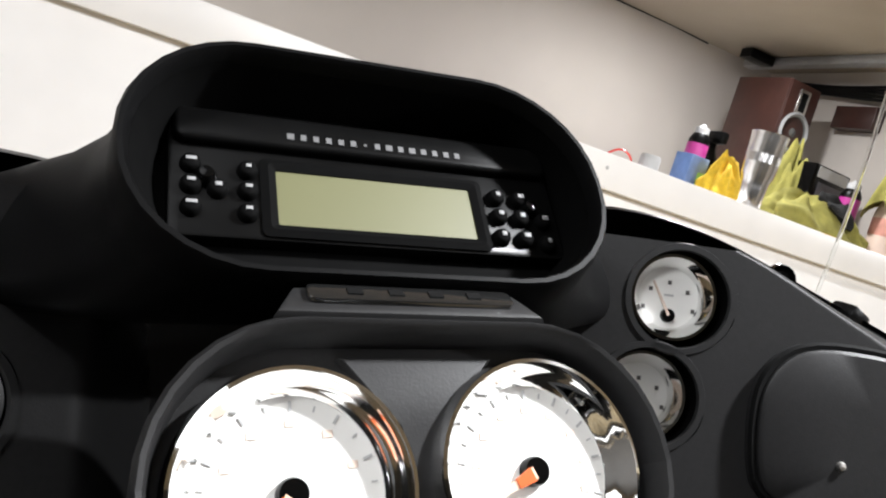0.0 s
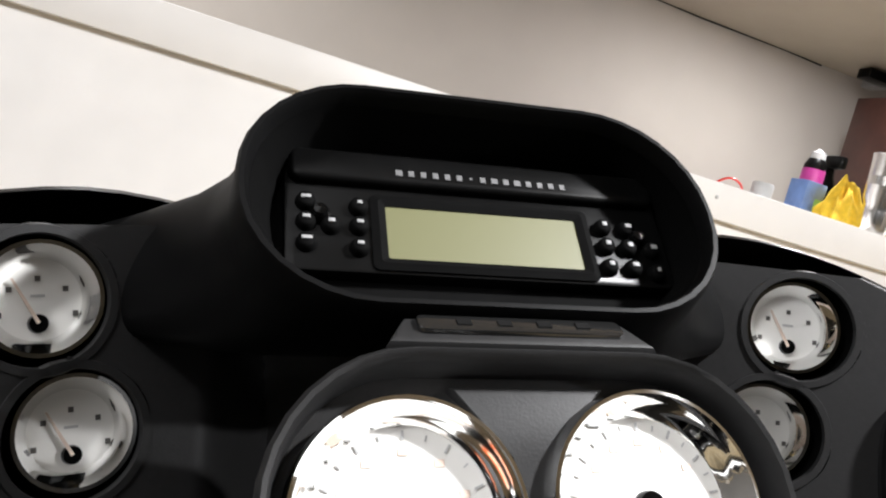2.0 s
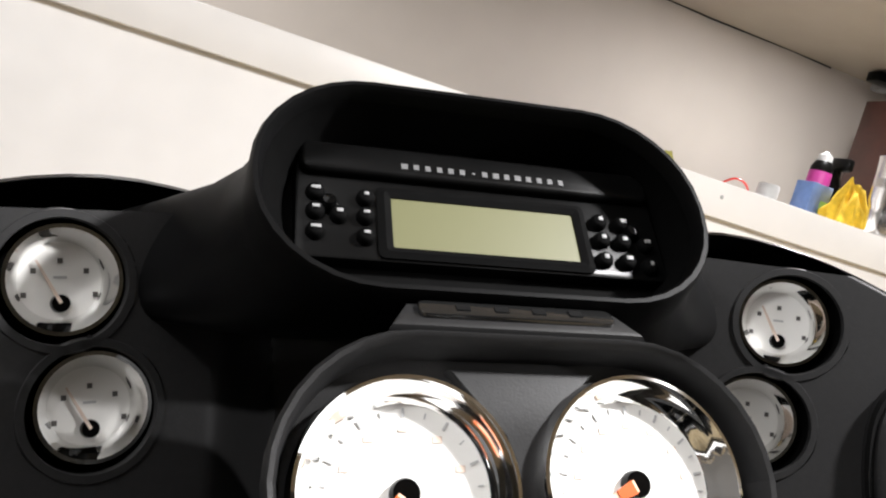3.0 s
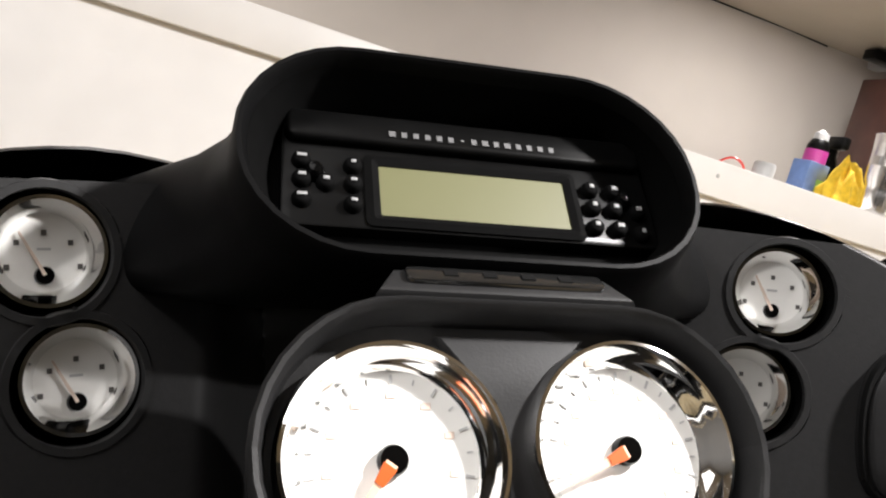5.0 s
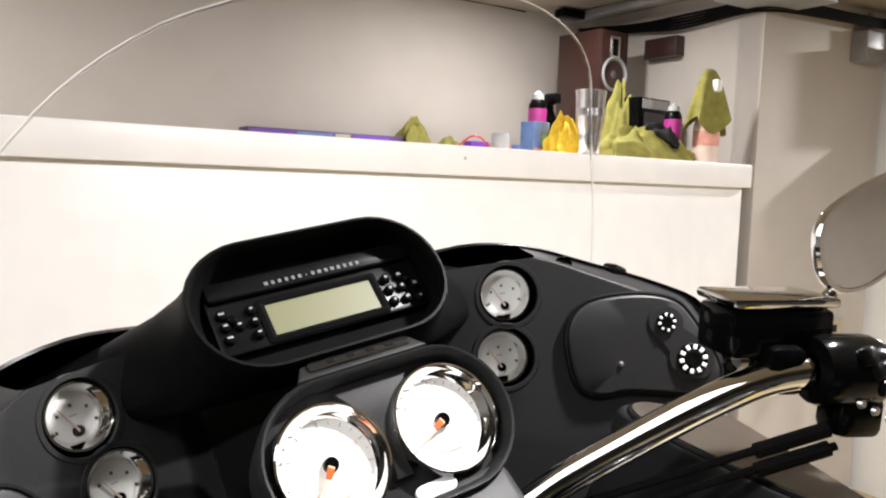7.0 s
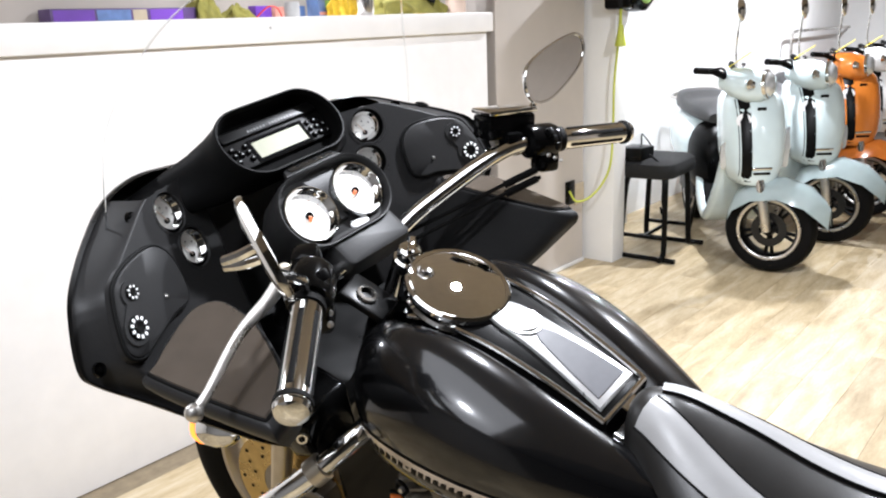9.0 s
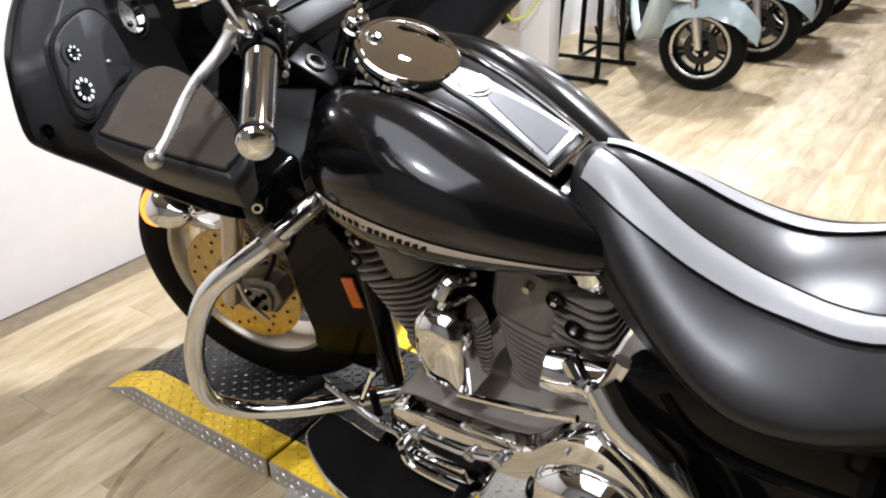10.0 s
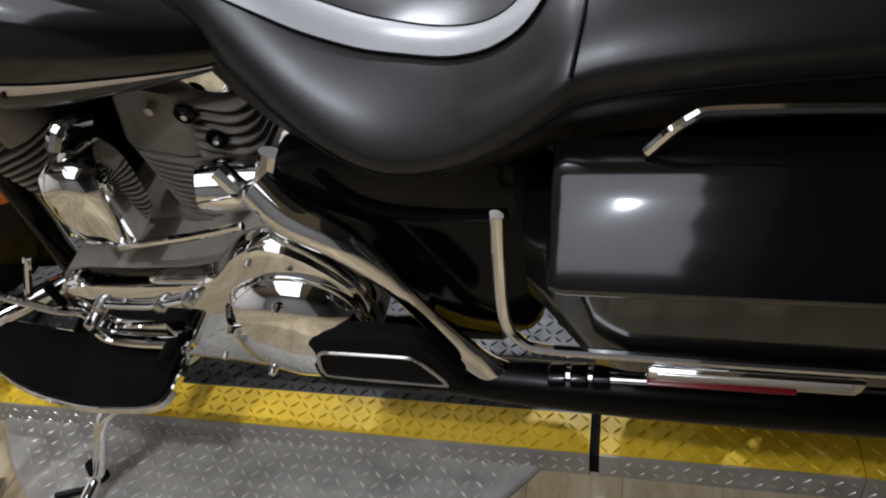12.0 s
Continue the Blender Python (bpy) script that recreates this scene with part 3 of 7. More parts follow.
# ---- small gauges in wells ----
for s in (-1, 1):
    for gx, gz in WELLS:
        seatm = align(V(s * gx, 0.776 + 0.27 * (gz - 0.994) - 0.47 * (gx - 0.355), gz), V(-s * 0.47, -1, 0.27))
        # Well walls are coloured near-black to carry the shade inside them.
        part("gauge_well", lathe([(0.0322, 0.0), (0.0316, -0.002), (0.0308, -0.006), (0.0302, -0.05), (0.0, -0.05)], 48, seatm), TRIM_SHADE_BLACK, inner_face)
        part("well_rim", lathe([(0.0303, -0.003), (0.0308, 0.0009), (0.0345, 0.0009), (0.0355, -0.002)], 48, seatm), PLASTIC, inner_face)
        m = align(seatm @ V(0, 0, -0.017) + V(-0.004 if s > 0 else 0.003, 0, 0.001), V(-s * 0.38, -1.0, 0.29))
        R = 0.0282
        g = part("small_gauge", lathe([(R, -0.03), (R * 1.02, 0.006), (R * 0.97, 0.0105), (R * 0.9, 0.0105), (R * 0.80, 0.005), (R * 0.71, 0.002), (R * 0.68, -0.001)], 40, m), CHROME, bike, "small dial with a chrome bezel")
        part("dial", lathe([(0, 0.0), (R * 0.70, 0.0)], 32, m), DIAL, g)
        part("hub", lathe([(0, 0.003), (R * 0.15, 0.003), (R * 0.165, 0.0)], 18, m @ pose(0, -R * 0.40, 0)), GLOSS, g)
        part("needle", prism([(-0.0009, 0), (0.0009, 0), (0.0004, R * 0.85), (-0.0004, R * 0.85)], 0.0012, m @ pose(0, -R * 0.40, 0.002, 0, 0, 28)), TICK_PALE, g)
        part("print_line", box(R * 0.22, R * 0.045, 0.0003, m @ pose(0, R * 0.06, 0.0003)), GREYKEY, g)
        for k in range(5):
            a = radians(185 - 47.5 * k)
            part("mark", box(0.0024, 0.0026, 0.0004, m @ pose(R * 0.58 * math.cos(a), -R * 0.2 + R * 0.55 * math.sin(a), 0.0004)), MARK_DARK, g)

# ---- loudspeaker panels with button clusters, storage boxes ----
PANEL = [(0.245, 0.985), (0.246, 1.03), (0.258, 1.055), (0.28, 1.067), (0.32, 1.067), (0.352, 1.058), (0.368, 1.04), (0.383, 0.99), (0.38, 0.968), (0.362, 0.957), (0.335, 0.962), (0.29, 0.972), (0.262, 0.972)]


def on_face(x, z, out=0.0):
    y = 0.776 + 0.27 * (z - 0.994) - 0.47 * (abs(x) - 0.355)
    n = V(-math.copysign(0.47, x), -1, 0.27).normalized()
    return V(x, y, z) + n * out


for s in (-1, 1):
    ring = closed_curve([(x, z, 0) for x, z in PANEL], 4)

    def lay(scale, out):
        c = V(0.315, 1.012, 0)
        return [on_face(s * (c.x + (p.x - c.x) * scale), c.y + (p.y - c.y) * scale, out) for p in ring]

    groove = part("speaker_panel", rings([lay(1.035, -0.004), lay(1.03, 0.004), lay(1.0, 0.0035), lay(0.985, 0.0035), lay(0.965, 0.0085), lay(0.93, 0.010), lay(0.4, 0.0105)], True, (False, True)), PLASTIC, bike, "black loudspeaker panel")
    part("groove", tube([p for p in lay(1.0, 0.005)] + [lay(1.0, 0.005)[0]], 0.0028, 6, 1, smooth=False), DARK, groove)
    # figure-eight plate with two ringed buttons
    plate = []
    for cx, cz, r, a0, a1 in ((0.342, 1.034, 0.0165, -30, 215), (0.357, 0.994, 0.0215, 150, 400)):
        for k in range(13):
            a = radians(a0 + (a1 - a0) * k / 12)
            plate.append((cx + r * math.cos(a), cz + r * math.sin(a)))
    part("button_plate", rings([[on_face(s * x, z, 0.009) for x, z in plate], [on_face(s * x, z, 0.0125) for x, z in plate]], True, (False, True)), PLASTIC, groove)
    for cx, cz, r, n in ((0.342, 1.034, 0.0105, 8), (0.357, 0.994, 0.0165, 10)):
        m = align(on_face(s * cx, cz, 0.0125), V(-s * 0.47, -1, 0.27))
        b = part("control_button", lathe([(0, 0.004), (r * 0.45, 0.0045), (r * 0.55, 0.002), (r * 0.9, 0.003), (r, 0.001), (r, 0)], 24, m), SATIN, groove)
        for k in range(n):
            a = 2 * math.pi * k / n
            part("button_mark", box(r * 0.3, r * 0.24, 0.001, m @ pose(r * 0.76 * math.cos(a), r * 0.76 * math.sin(a), 0.0032, 0, 0, math.degrees(a)), 0.0003), WHITE, groove)
    part("screw", lathe([(0, 0.003), (0.002, 0.0025), (0.003, 0)], 10, align(on_face(s * 0.29, 1.0, 0.0105), V(-s * 0.47, -1, 0.27))), STEEL, groove)

    # storage box: sloping lid, rounded sides that fall towards the lower edge of the fairing
    top = [V(s * x, y, z) for x, y, z in ((0.256, 0.745, 0.986), (0.245, 0.714, 0.9805), (0.257, 0.645, 0.9665), (0.302, 0.550, 0.9435), (0.345, 0.528, 0.935), (0.357, 0.545, 0.937), (0.384, 0.685, 0.962), (0.3727, 0.704, 0.9667), (0.294, 0.747, 0.983))]
    if s > 0:
        top = [V(0.235 + (p.x - 0.245) * 0.62, p.y, p.z - 0.006) for p in top]
    c = sum(top, V(0, 0, 0)) / 9
    nrm = V(-s * -0.095, -0.193, 0.977).normalized()

    def level(scale, down, pull=0.0):
        return closed_curve([c + (p - c) * scale - nrm * down + V(-s * 0.35, 0.25, 0.0) * pull for p in top], 4)
    b = rings([level(0.5, 0.135, 0.17), level(0.76, 0.13, 0.16), level(0.86, 0.115, 0.13), level(0.97, 0.075, 0.07), level(1.08, 0.036, 0.02), level(1.135, 0.02, 0.006), level(1.135, 0.011), level(1.115, 0.005), level(1.08, 0.0015), level(1.04, 0.0), level(0.5, 0.0)])
    storage = part("storage_box", b, PLASTIC, bike, "black fairing storage box", angle=70)
    part("lid", rings([level(1.0, 0.003), level(1.0, -0.003), level(0.985, -0.005), level(0.5, -0.0055)], True, (False, True)), LID, storage, "smooth dark lid")
    part("lid_gap", tube([p for p in level(1.012, -0.0005)] + [level(1.012, -0.0005)[0]], 0.0026, 6, 1, smooth=False), DARK, storage)
for s in (-1, 1):
    b = rings([[V(s * 0.24, 0.735, 0.80), V(s * 0.225, 0.665, 0.79), V(s * 0.215, 0.665, 0.725), V(s * 0.215, 0.72, 0.705)], [V(s * 0.12, 0.74, 0.82), V(s * 0.12, 0.67, 0.80), V(s * 0.12, 0.67, 0.70), V(s * 0.12, 0.72, 0.69)]], True, (True, True))
    bmesh.ops.bevel(b, geom=b.edges[:], offset=0.012, segments=3, affect="EDGES", profile=0.5)
    wing = part("fairing_wing", b, GLOSS, bike, "gloss black lower wing of the fairing")
    part("grommet", lathe([(0.004, 0.0), (0.005, 0.004), (0.008, 0.004), (0.009, 0)], 18, align((s * 0.222, 0.672, 0.765), (s * -0.6 if s > 0 else -0.75, -0.65, 0.1))), STEEL, wing)
# ---- tank ----
SECT = [  # y, x z of shoulder, x z of side, x z of bottom, z of the middle
    (0.632, 0.07, 0.855, 0.105, 0.82, 0.10, 0.785, 0.835), (0.622, 0.085, 0.885, 0.14, 0.825, 0.13, 0.762, 0.85), (0.595, 0.095, 0.908, 0.172, 0.83, 0.158, 0.742, 0.865),
    (0.54, 0.098, 0.920, 0.19, 0.83, 0.176, 0.728, 0.875), (0.45, 0.092, 0.908, 0.195, 0.818, 0.182, 0.722, 0.868), (0.36, 0.084, 0.868, 0.182, 0.797, 0.168, 0.718, 0.836),
    (0.28, 0.072, 0.82, 0.152, 0.772, 0.14, 0.714, 0.798), (0.20, 0.058, 0.772, 0.112, 0.745, 0.10, 0.708, 0.76), (0.155, 0.045, 0.745, 0.08, 0.73, 0.07, 0.706, 0.738)]


def tank_loop(row):
    y, xt, zt, xs, zs, xb, zb, zc = row
    right = [(xt * 0.55, y, zc - 0.012 + 0.1 * (zt - zc)), (xt, y, zt), (xs * 0.86, y, (zt + zs) / 2 + 0.012), (xs, y, zs), (xs * 0.99, y, (zs + zb) / 2 - 0.004), (xb, y, zb), (xb * 0.6, y, zb - 0.012)]
    pts = [(0, y, zc - 0.014)] + right + [(0, y, zb - 0.012)] + [(-x, a, b) for x, a, b in right[::-1]]
    return closed_curve(pts, 3)


def blend(rows, n):
    out = []
    for k in range(len(rows) - 1):
        for j in range(n):
            f = j / n
            a, b = rows[k], rows[k + 1]
            p, q = rows[max(k - 1, 0)], rows[min(k + 2, len(rows) - 1)]
            out.append([0.5 * (2 * w + (x - v) * f + (2 * v - 5 * w + 4 * x - u) * f * f + (3 * w - v - 3 * x + u) * f ** 3) for v, w, x, u in zip(p, a, b, q)])
    return out + [list(rows[-1])]


TANK = blend(SECT, 4)
tank = part("fuel_tank", rings([tank_loop(r) for r in TANK]), PAINT, bike, "gloss black pearl fuel tank", angle=60)


def tank_side(y, f):
    """A point low on the tank's left side: f from 0 at the bottom edge to 1 at the widest line."""
    row = min(TANK, key=lambda r: abs(r[0] - y))
    lower = max((r for r in TANK if r[0] <= y), key=lambda r: r[0], default=TANK[-1])
    upper = min((r for r in TANK if r[0] > y), key=lambda r: r[0], default=TANK[0])
    t = 0 if upper[0] == lower[0] else (y - lower[0]) / (upper[0] - lower[0])
    row = [a + (b - a) * t for a, b in zip(lower, upper)]
    _, xt, zt, xs, zs, xb, zb, zc = row
    c = [(xb, zb), (xs * 0.99, (zs + zb) / 2 - 0.004), (xs, zs)]
    g = f * 2
    k = min(int(g), 1)
    x = c[k][0] + (c[k + 1][0] - c[k][0]) * (g - k)
    z = c[k][1] + (c[k + 1][1] - c[k][1]) * (g - k)
    return x, z


for s in (-1, 1):
    b = bmesh.new()
    ys = [0.605 - 0.42 * k / 40 for k in range(41)]
    loops = []
    for k, y in enumerate(ys):
        top = 0.62 - 0.30 * min(1, k / 12) if k < 3 else 0.60 - 0.05 * k / 40
        bot = 0.28 + 0.2 * (k / 40)
        loop_ = []
        for f in (bot, (bot + top) / 2, top):
            x, z = tank_side(y, f)
            loop_.append((s * (x + 0.0035), y, z))
        loops.append(loop_)
    rings(loops, False, bm=b)
    stripe = part("tank_stripe", b, SILVER_BAND, tank, "champagne side stripe with dark lettering", angle=80)
    for k in range(15):
        y = 0.564 - 0.0121 * k
        x, z = tank_side(y, 0.44)
        hh = 0.0125 if k in (0, 7) else 0.0098
        part("lettering", box(0.0012, 0.0052 if k == 6 else 0.0088, 0.0026 if k == 6 else hh, pose(s * (x + 0.0042), y, z, 14, s * -8, 0), 0.0003), GLOSS, stripe)

# ---- console on the tank, round chrome lid in front ----
CONS = [(0.56, 0.072, 0.912), (0.50, 0.068, 0.912), (0.42, 0.062, 0.890), (0.34, 0.055, 0.852), (0.275, 0.05, 0.815)]
cons = smooth_path(CONS, 4)
console = part("console", rings([[V(-p.y, p.x, p.z - 0.03), V(-p.y, p.x, p.z - 0.004), V(-p.y * 0.9, p.x, p.z), V(p.y * 0.9, p.x, p.z), V(p.y, p.x, p.z - 0.004), V(p.y, p.x, p.z - 0.03)] for p in cons]), SATIN, bike, "black tank console with chrome rails")
for s in (-1, 1):
    part("chrome_rail", tube([(s * (p.y + 0.003), p.x, p.z + 0.001) for p in cons], 0.0042, 8, 1), CHROME, console)
end = cons[-1]
part("end_rail", tube([(-end.y - 0.003, end.x, end.z + 0.001), (end.y + 0.003, end.x, end.z + 0.001)], 0.0045, 8, 1, smooth=False), CHROME, console)
part("seat_strap", prism([(-0.016, 0), (0.016, 0), (0.014, -0.03), (-0.014, -0.03)], 0.004, align((0, 0.272, 0.813), (0, -0.42, 0.9), (0, 1, 0)), 0.001), CHROME, console)


def cons_z(y):
    for a, b in zip(cons, cons[1:]):
        if b.x <= y <= a.x:
            return a.z + (b.z - a.z) * (y - a.x) / (b.x - a.x)
    return end.z


DOOR = [(0.47, 0.010), (0.462, 0.02), (0.445, 0.0265), (0.425, 0.029), (0.40, 0.030), (0.36, 0.034), (0.32, 0.039), (0.285, 0.043)]


def strip_mesh(shape, low, high, edge):
    """A plate that follows the console: (y, half width) pairs, drawn as rows across."""
    pts = smooth_path([(y, w, 0) for y, w in shape], 4)
    return rings([[V(-p.y, p.x, cons_z(p.x) + low), V(-p.y, p.x, cons_z(p.x) + high - 0.001), V(-p.y + edge, p.x, cons_z(p.x) + high), V(p.y - edge, p.x, cons_z(p.x) + high), V(p.y, p.x, cons_z(p.x) + high - 0.001), V(p.y, p.x, cons_z(p.x) + low)] for p in pts])


part("fuel_door", strip_mesh(DOOR, 0.001, 0.0075, 0.002), DOOR_SILVER, console, "silver fuel door")
INSET = [(0.40, 0.004), (0.385, 0.014), (0.36, 0.021), (0.33, 0.028), (0.292, 0.034)]
part("door_inlay", strip_mesh(INSET, 0.006, 0.0095, 0.001), INLAY, console, "grey inlay")
MED = align((0, 0.42, cons_z(0.42) + 0.008), (0, -0.3, 0.95), (0, 1, 0))
part("medallion_seat", lathe([(0.0, 0.0012), (0.0265, 0.0012), (0.0275, 0.0)], 32, MED), DOOR_SILVER, console)
medal = part("medallion", lathe([(0, 0.0032), (0.020, 0.003), (0.0225, 0.0036), (0.024, 0.0026), (0.024, 0)], 32, MED), STEEL_BRIGHT, console, "round brushed medallion")
for k in range(3):
    part("medallion_rib", box(0.0022, 0.036, 0.0012, MED @ pose(0, 0, 0.0030, 0, 0, 30 + 60 * k)), STEEL, console)

DISH = align((-0.006, 0.522, 0.935), (0.02, -0.42, 0.9), (0, 1, 0))
dish = part("round_lid", lathe([(0, 0.012), (0.03, 0.0115), (0.058, 0.0085), (0.066, 0.005), (0.069, 0.0045)], 64, DISH), MIRROR, bike, "mirror-polished round chrome lid")
part("lid_rim", lathe([(0.066, -0.006), (0.073, -0.008), (0.077, -0.002), (0.076, 0.004), (0.072, 0.007), (0.068, 0.005)], 64, DISH), CHROME, dish)
part("lower_rim", lathe([(0.066, -0.022), (0.076, -0.022), (0.079, -0.016), (0.076, -0.011), (0.066, -0.011)], 64, DISH @ pose(0.002, -0.004, 0)), CHROME, dish)
part("lid_base", lathe([(0.05, -0.06), (0.066, -0.05), (0.068, -0.01)], 40, DISH), GLOSS, dish)
part("lid_lock", lathe([(0, 0.012), (0.009, 0.011), (0.013, 0.006), (0.014, 0)], 24, DISH @ pose(-0.024, 0.042, 0.006)), CHROME, dish)
# ignition switch in front of the lid
IGN = align((-0.002, 0.615, 0.962), (0, -0.5, 0.85))
ign = part("ignition_switch", lathe([(0.0, 0.022), (0.012, 0.021), (0.017, 0.017), (0.0185, 0.008), (0.0175, 0.0), (0.021, -0.002), (0.021, -0.09)], 24, IGN), CHROME, bike, "chrome ignition knob")
part("knob_wing", box(0.03, 0.011, 0.014, IGN @ pose(0, 0, 0.024, 0, 0, 35), 0.003), CHROME, ign)
part("switch_plate", box(0.062, 0.075, 0.012, align((-0.08, 0.63, 0.93), (0.2, -0.55, 0.8)), 0.005), SATIN, bike, "black key-switch plate")
part("key_ring", lathe([(0.011, 0.0), (0.0155, 0.002), (0.0155, 0.006), (0.011, 0.008)], 20, align((-0.085, 0.628, 0.936), (0.2, -0.55, 0.8))), STEEL, bike)
part("steering_head", lathe([(0.0, 0.10), (0.035, 0.10), (0.04, 0.06), (0.04, -0.2), (0.03, -0.25)], 24, pose(0, 0.70, 0.80, 28, 0, 0)), GLOSS, bike)

# ---- controls on the bars ----
LEFT = [(-0.392, 0.405, 1.013), (-0.275, 0.503, 1.045)]
RIGHT = [(0.335, 0.560, 1.036), (0.475, 0.507, 1.007)]
bars = part("handlebar", tube([(-0.30, 0.482, 1.038), (-0.262, 0.514, 1.046), (-0.21, 0.565, 1.04), (-0.12, 0.665, 0.975), (-0.06, 0.703, 0.955), (0.06, 0.708, 0.955), (0.12, 0.687, 0.982), (0.215, 0.617, 1.036), (0.27, 0.588, 1.046), (0.335, 0.560, 1.036)], 0.0135, 14, 8), CHROME, bike, "chrome handlebar turned slightly left")
for (a, b), s in (((LEFT[1], LEFT[0]), -1), (RIGHT, 1)):
    a, b = Vector(a), Vector(b)
    m = align(a, b - a)
    L = (b - a).length
    grip = part("grip", lathe([(0.015, 0.0), (0.0185, 0.002), (0.0185, L * 0.04), (0.0175, L * 0.05), (0.0175, L * 0.93), (0.0195, L * 0.94), (0.0195, L * 0.98), (0.017, L)], 28, m), CHROME, bike, "chrome grip with black rubber inlays")
    for k in range(6):
        t = 2 * math.pi * k / 6
        part("rubber_inlay", box(0.0065, 0.0022, L * 0.72, m @ pose(0.0172 * math.sin(t), 0.0172 * math.cos(t), L * 0.5, 0, 0, -math.degrees(t)), 0.0008), RUBBER, grip)
    part("grip_ring", lathe([(0.0175, L * 0.925), (0.0205, L * 0.93), (0.0205, L * 0.965), (0.0175, L * 0.97)], 28, m), RUBBER, grip)
    part("end_cap", lathe([(0.0185, L * 0.985), (0.0175, L * 1.02), (0.010, L * 1.045), (0, L * 1.05)], 28, m), CHROME, grip)
    part("inner_collar", lathe([(0.015, -0.006), (0.021, -0.005), (0.021, 0.007), (0.016, 0.008)], 28, m), RUBBER, grip)
    # switch housing, master cylinder or clutch perch, lever, mirror
    hs = m @ pose(0, 0, -0.033)
    house = part("switch_housing", lathe([(0.014, -0.03), (0.026, -0.028), (0.029, -0.02), (0.029, 0.018), (0.026, 0.026), (0.014, 0.027)], 20, hs), GLOSS, bike, "black switch housing")
    up = hs.to_3x3().inverted() @ V(0, 0, 1)
    back = hs.to_3x3().inverted() @ V(0, -1, 0.2)
    for k, (h1, h2) in enumerate(((0.014, 0.6), (-0.004, 0.75), (-0.020, 0.55))):
        p = hs @ (back * 0.026 + up * (0.012 - 0.012 * k) + V(0, 0, 0.006 * (k - 1)))
        part("switch_rocker", box(0.012, 0.014, 0.012, align(p, hs.to_3x3() @ (back + up * (0.3 - 0.3 * k))), 0.003), SATIN, house)
    p = hs @ (up * -0.034 + back * 0.004)
    part("housing_lower", box(0.034, 0.036, 0.04, align(p, b - a), 0.008), GLOSS, house)
    for k in range(3):
        part("housing_screw", lathe([(0, 0.004), (0.003, 0.0035), (0.004, 0)], 10, align(hs @ (back * 0.024 + up * (-0.026 - 0.006 * k) + V(0, 0, 0.012 * (k - 1))), (0, -1, 0.1))), STEEL, house)
    perch = m @ pose(0, 0, -0.08)
    upw, fwd, along = V(0, 0, 1), V(0, 1, 0), (b - a).normalized()
    pp = perch @ V(0, 0, 0)
    clamp = part("lever_perch", box(0.034, 0.04, 0.034, align(pp + fwd * 0.012, along), 0.008), GLOSS, bike, "black lever perch")
    if s > 0:
        res = part("brake_reservoir", box(0.092, 0.052, 0.04, Matrix.Translation(pp + V(0.012, 0.03, 0.026)) @ pose(0, 0, 0, 0, 10, -18), 0.006), GLOSS, bike, "black brake fluid reservoir with a chrome cap")
        part("reservoir_cap", box(0.096, 0.056, 0.008, Matrix.Translation(pp + V(0.018, 0.03, 0.05)) @ pose(0, 0, 0, 0, 10, -18), 0.003), CHROME, res)
        root = pp + V(0.0, 0.05, 0.0)
        tip = b + V(0.01, 0.075, -0.012)
    else:
        root = pp + V(-0.02, 0.035, -0.012)
        tip = V(-0.418, 0.548, 0.980)
        part("pivot_cap", lathe([(0, 0.008), (0.009, 0.007), (0.011, 0.0), (0.011, -0.02)], 18, align(root + V(0, 0, 0.004), (0.1, -0.5, 0.85))), CREAM, clamp)
    mid = root.lerp(tip, 0.5) + V(0.0, 0.006, 0.004)
    lever = part("clutch_lever" if s < 0 else "brake_lever", tube([root, root.lerp(tip, 0.2), mid, root.lerp(tip, 0.85), tip], [0.010, 0.009, 0.0065, 0.0055, 0.006], 10, 4, flat=0.6), STEEL, bike, "bare metal lever with a ball end")
    part("lever_ball", lathe([(0, -0.0105), (0.006, -0.009), (0.0095, -0.004), (0.0105, 0.0), (0.0095, 0.005), (0.006, 0.009), (0, 0.0105)], 16, Matrix.Translation(tip)), STEEL, lever)
# cables under the right bar
for k, off in enumerate((0.0, 0.016)):
    part("throttle_cable", tube([(0.29, 0.57, 1.0 - off), (0.24, 0.60, 0.99 - off), (0.16, 0.66, 0.965 - off), (0.06, 0.74, 0.93 - off), (0.02, 0.78, 0.88)], 0.0035, 8, 5), RUBBER, bike)
    part("cable_sleeve", tube([(0.285, 0.573, 0.999 - off), (0.235, 0.603, 0.988 - off)], 0.0065, 10, 1, smooth=False), RUBBER, bike)
part("clutch_cable", tube([(-0.235, 0.56, 1.02), (-0.19, 0.60, 1.055), (-0.15, 0.63, 1.04), (-0.13, 0.66, 0.98), (-0.12, 0.70, 0.9)], 0.0042, 8, 6), CHROME, bike, "braided clutch cable")

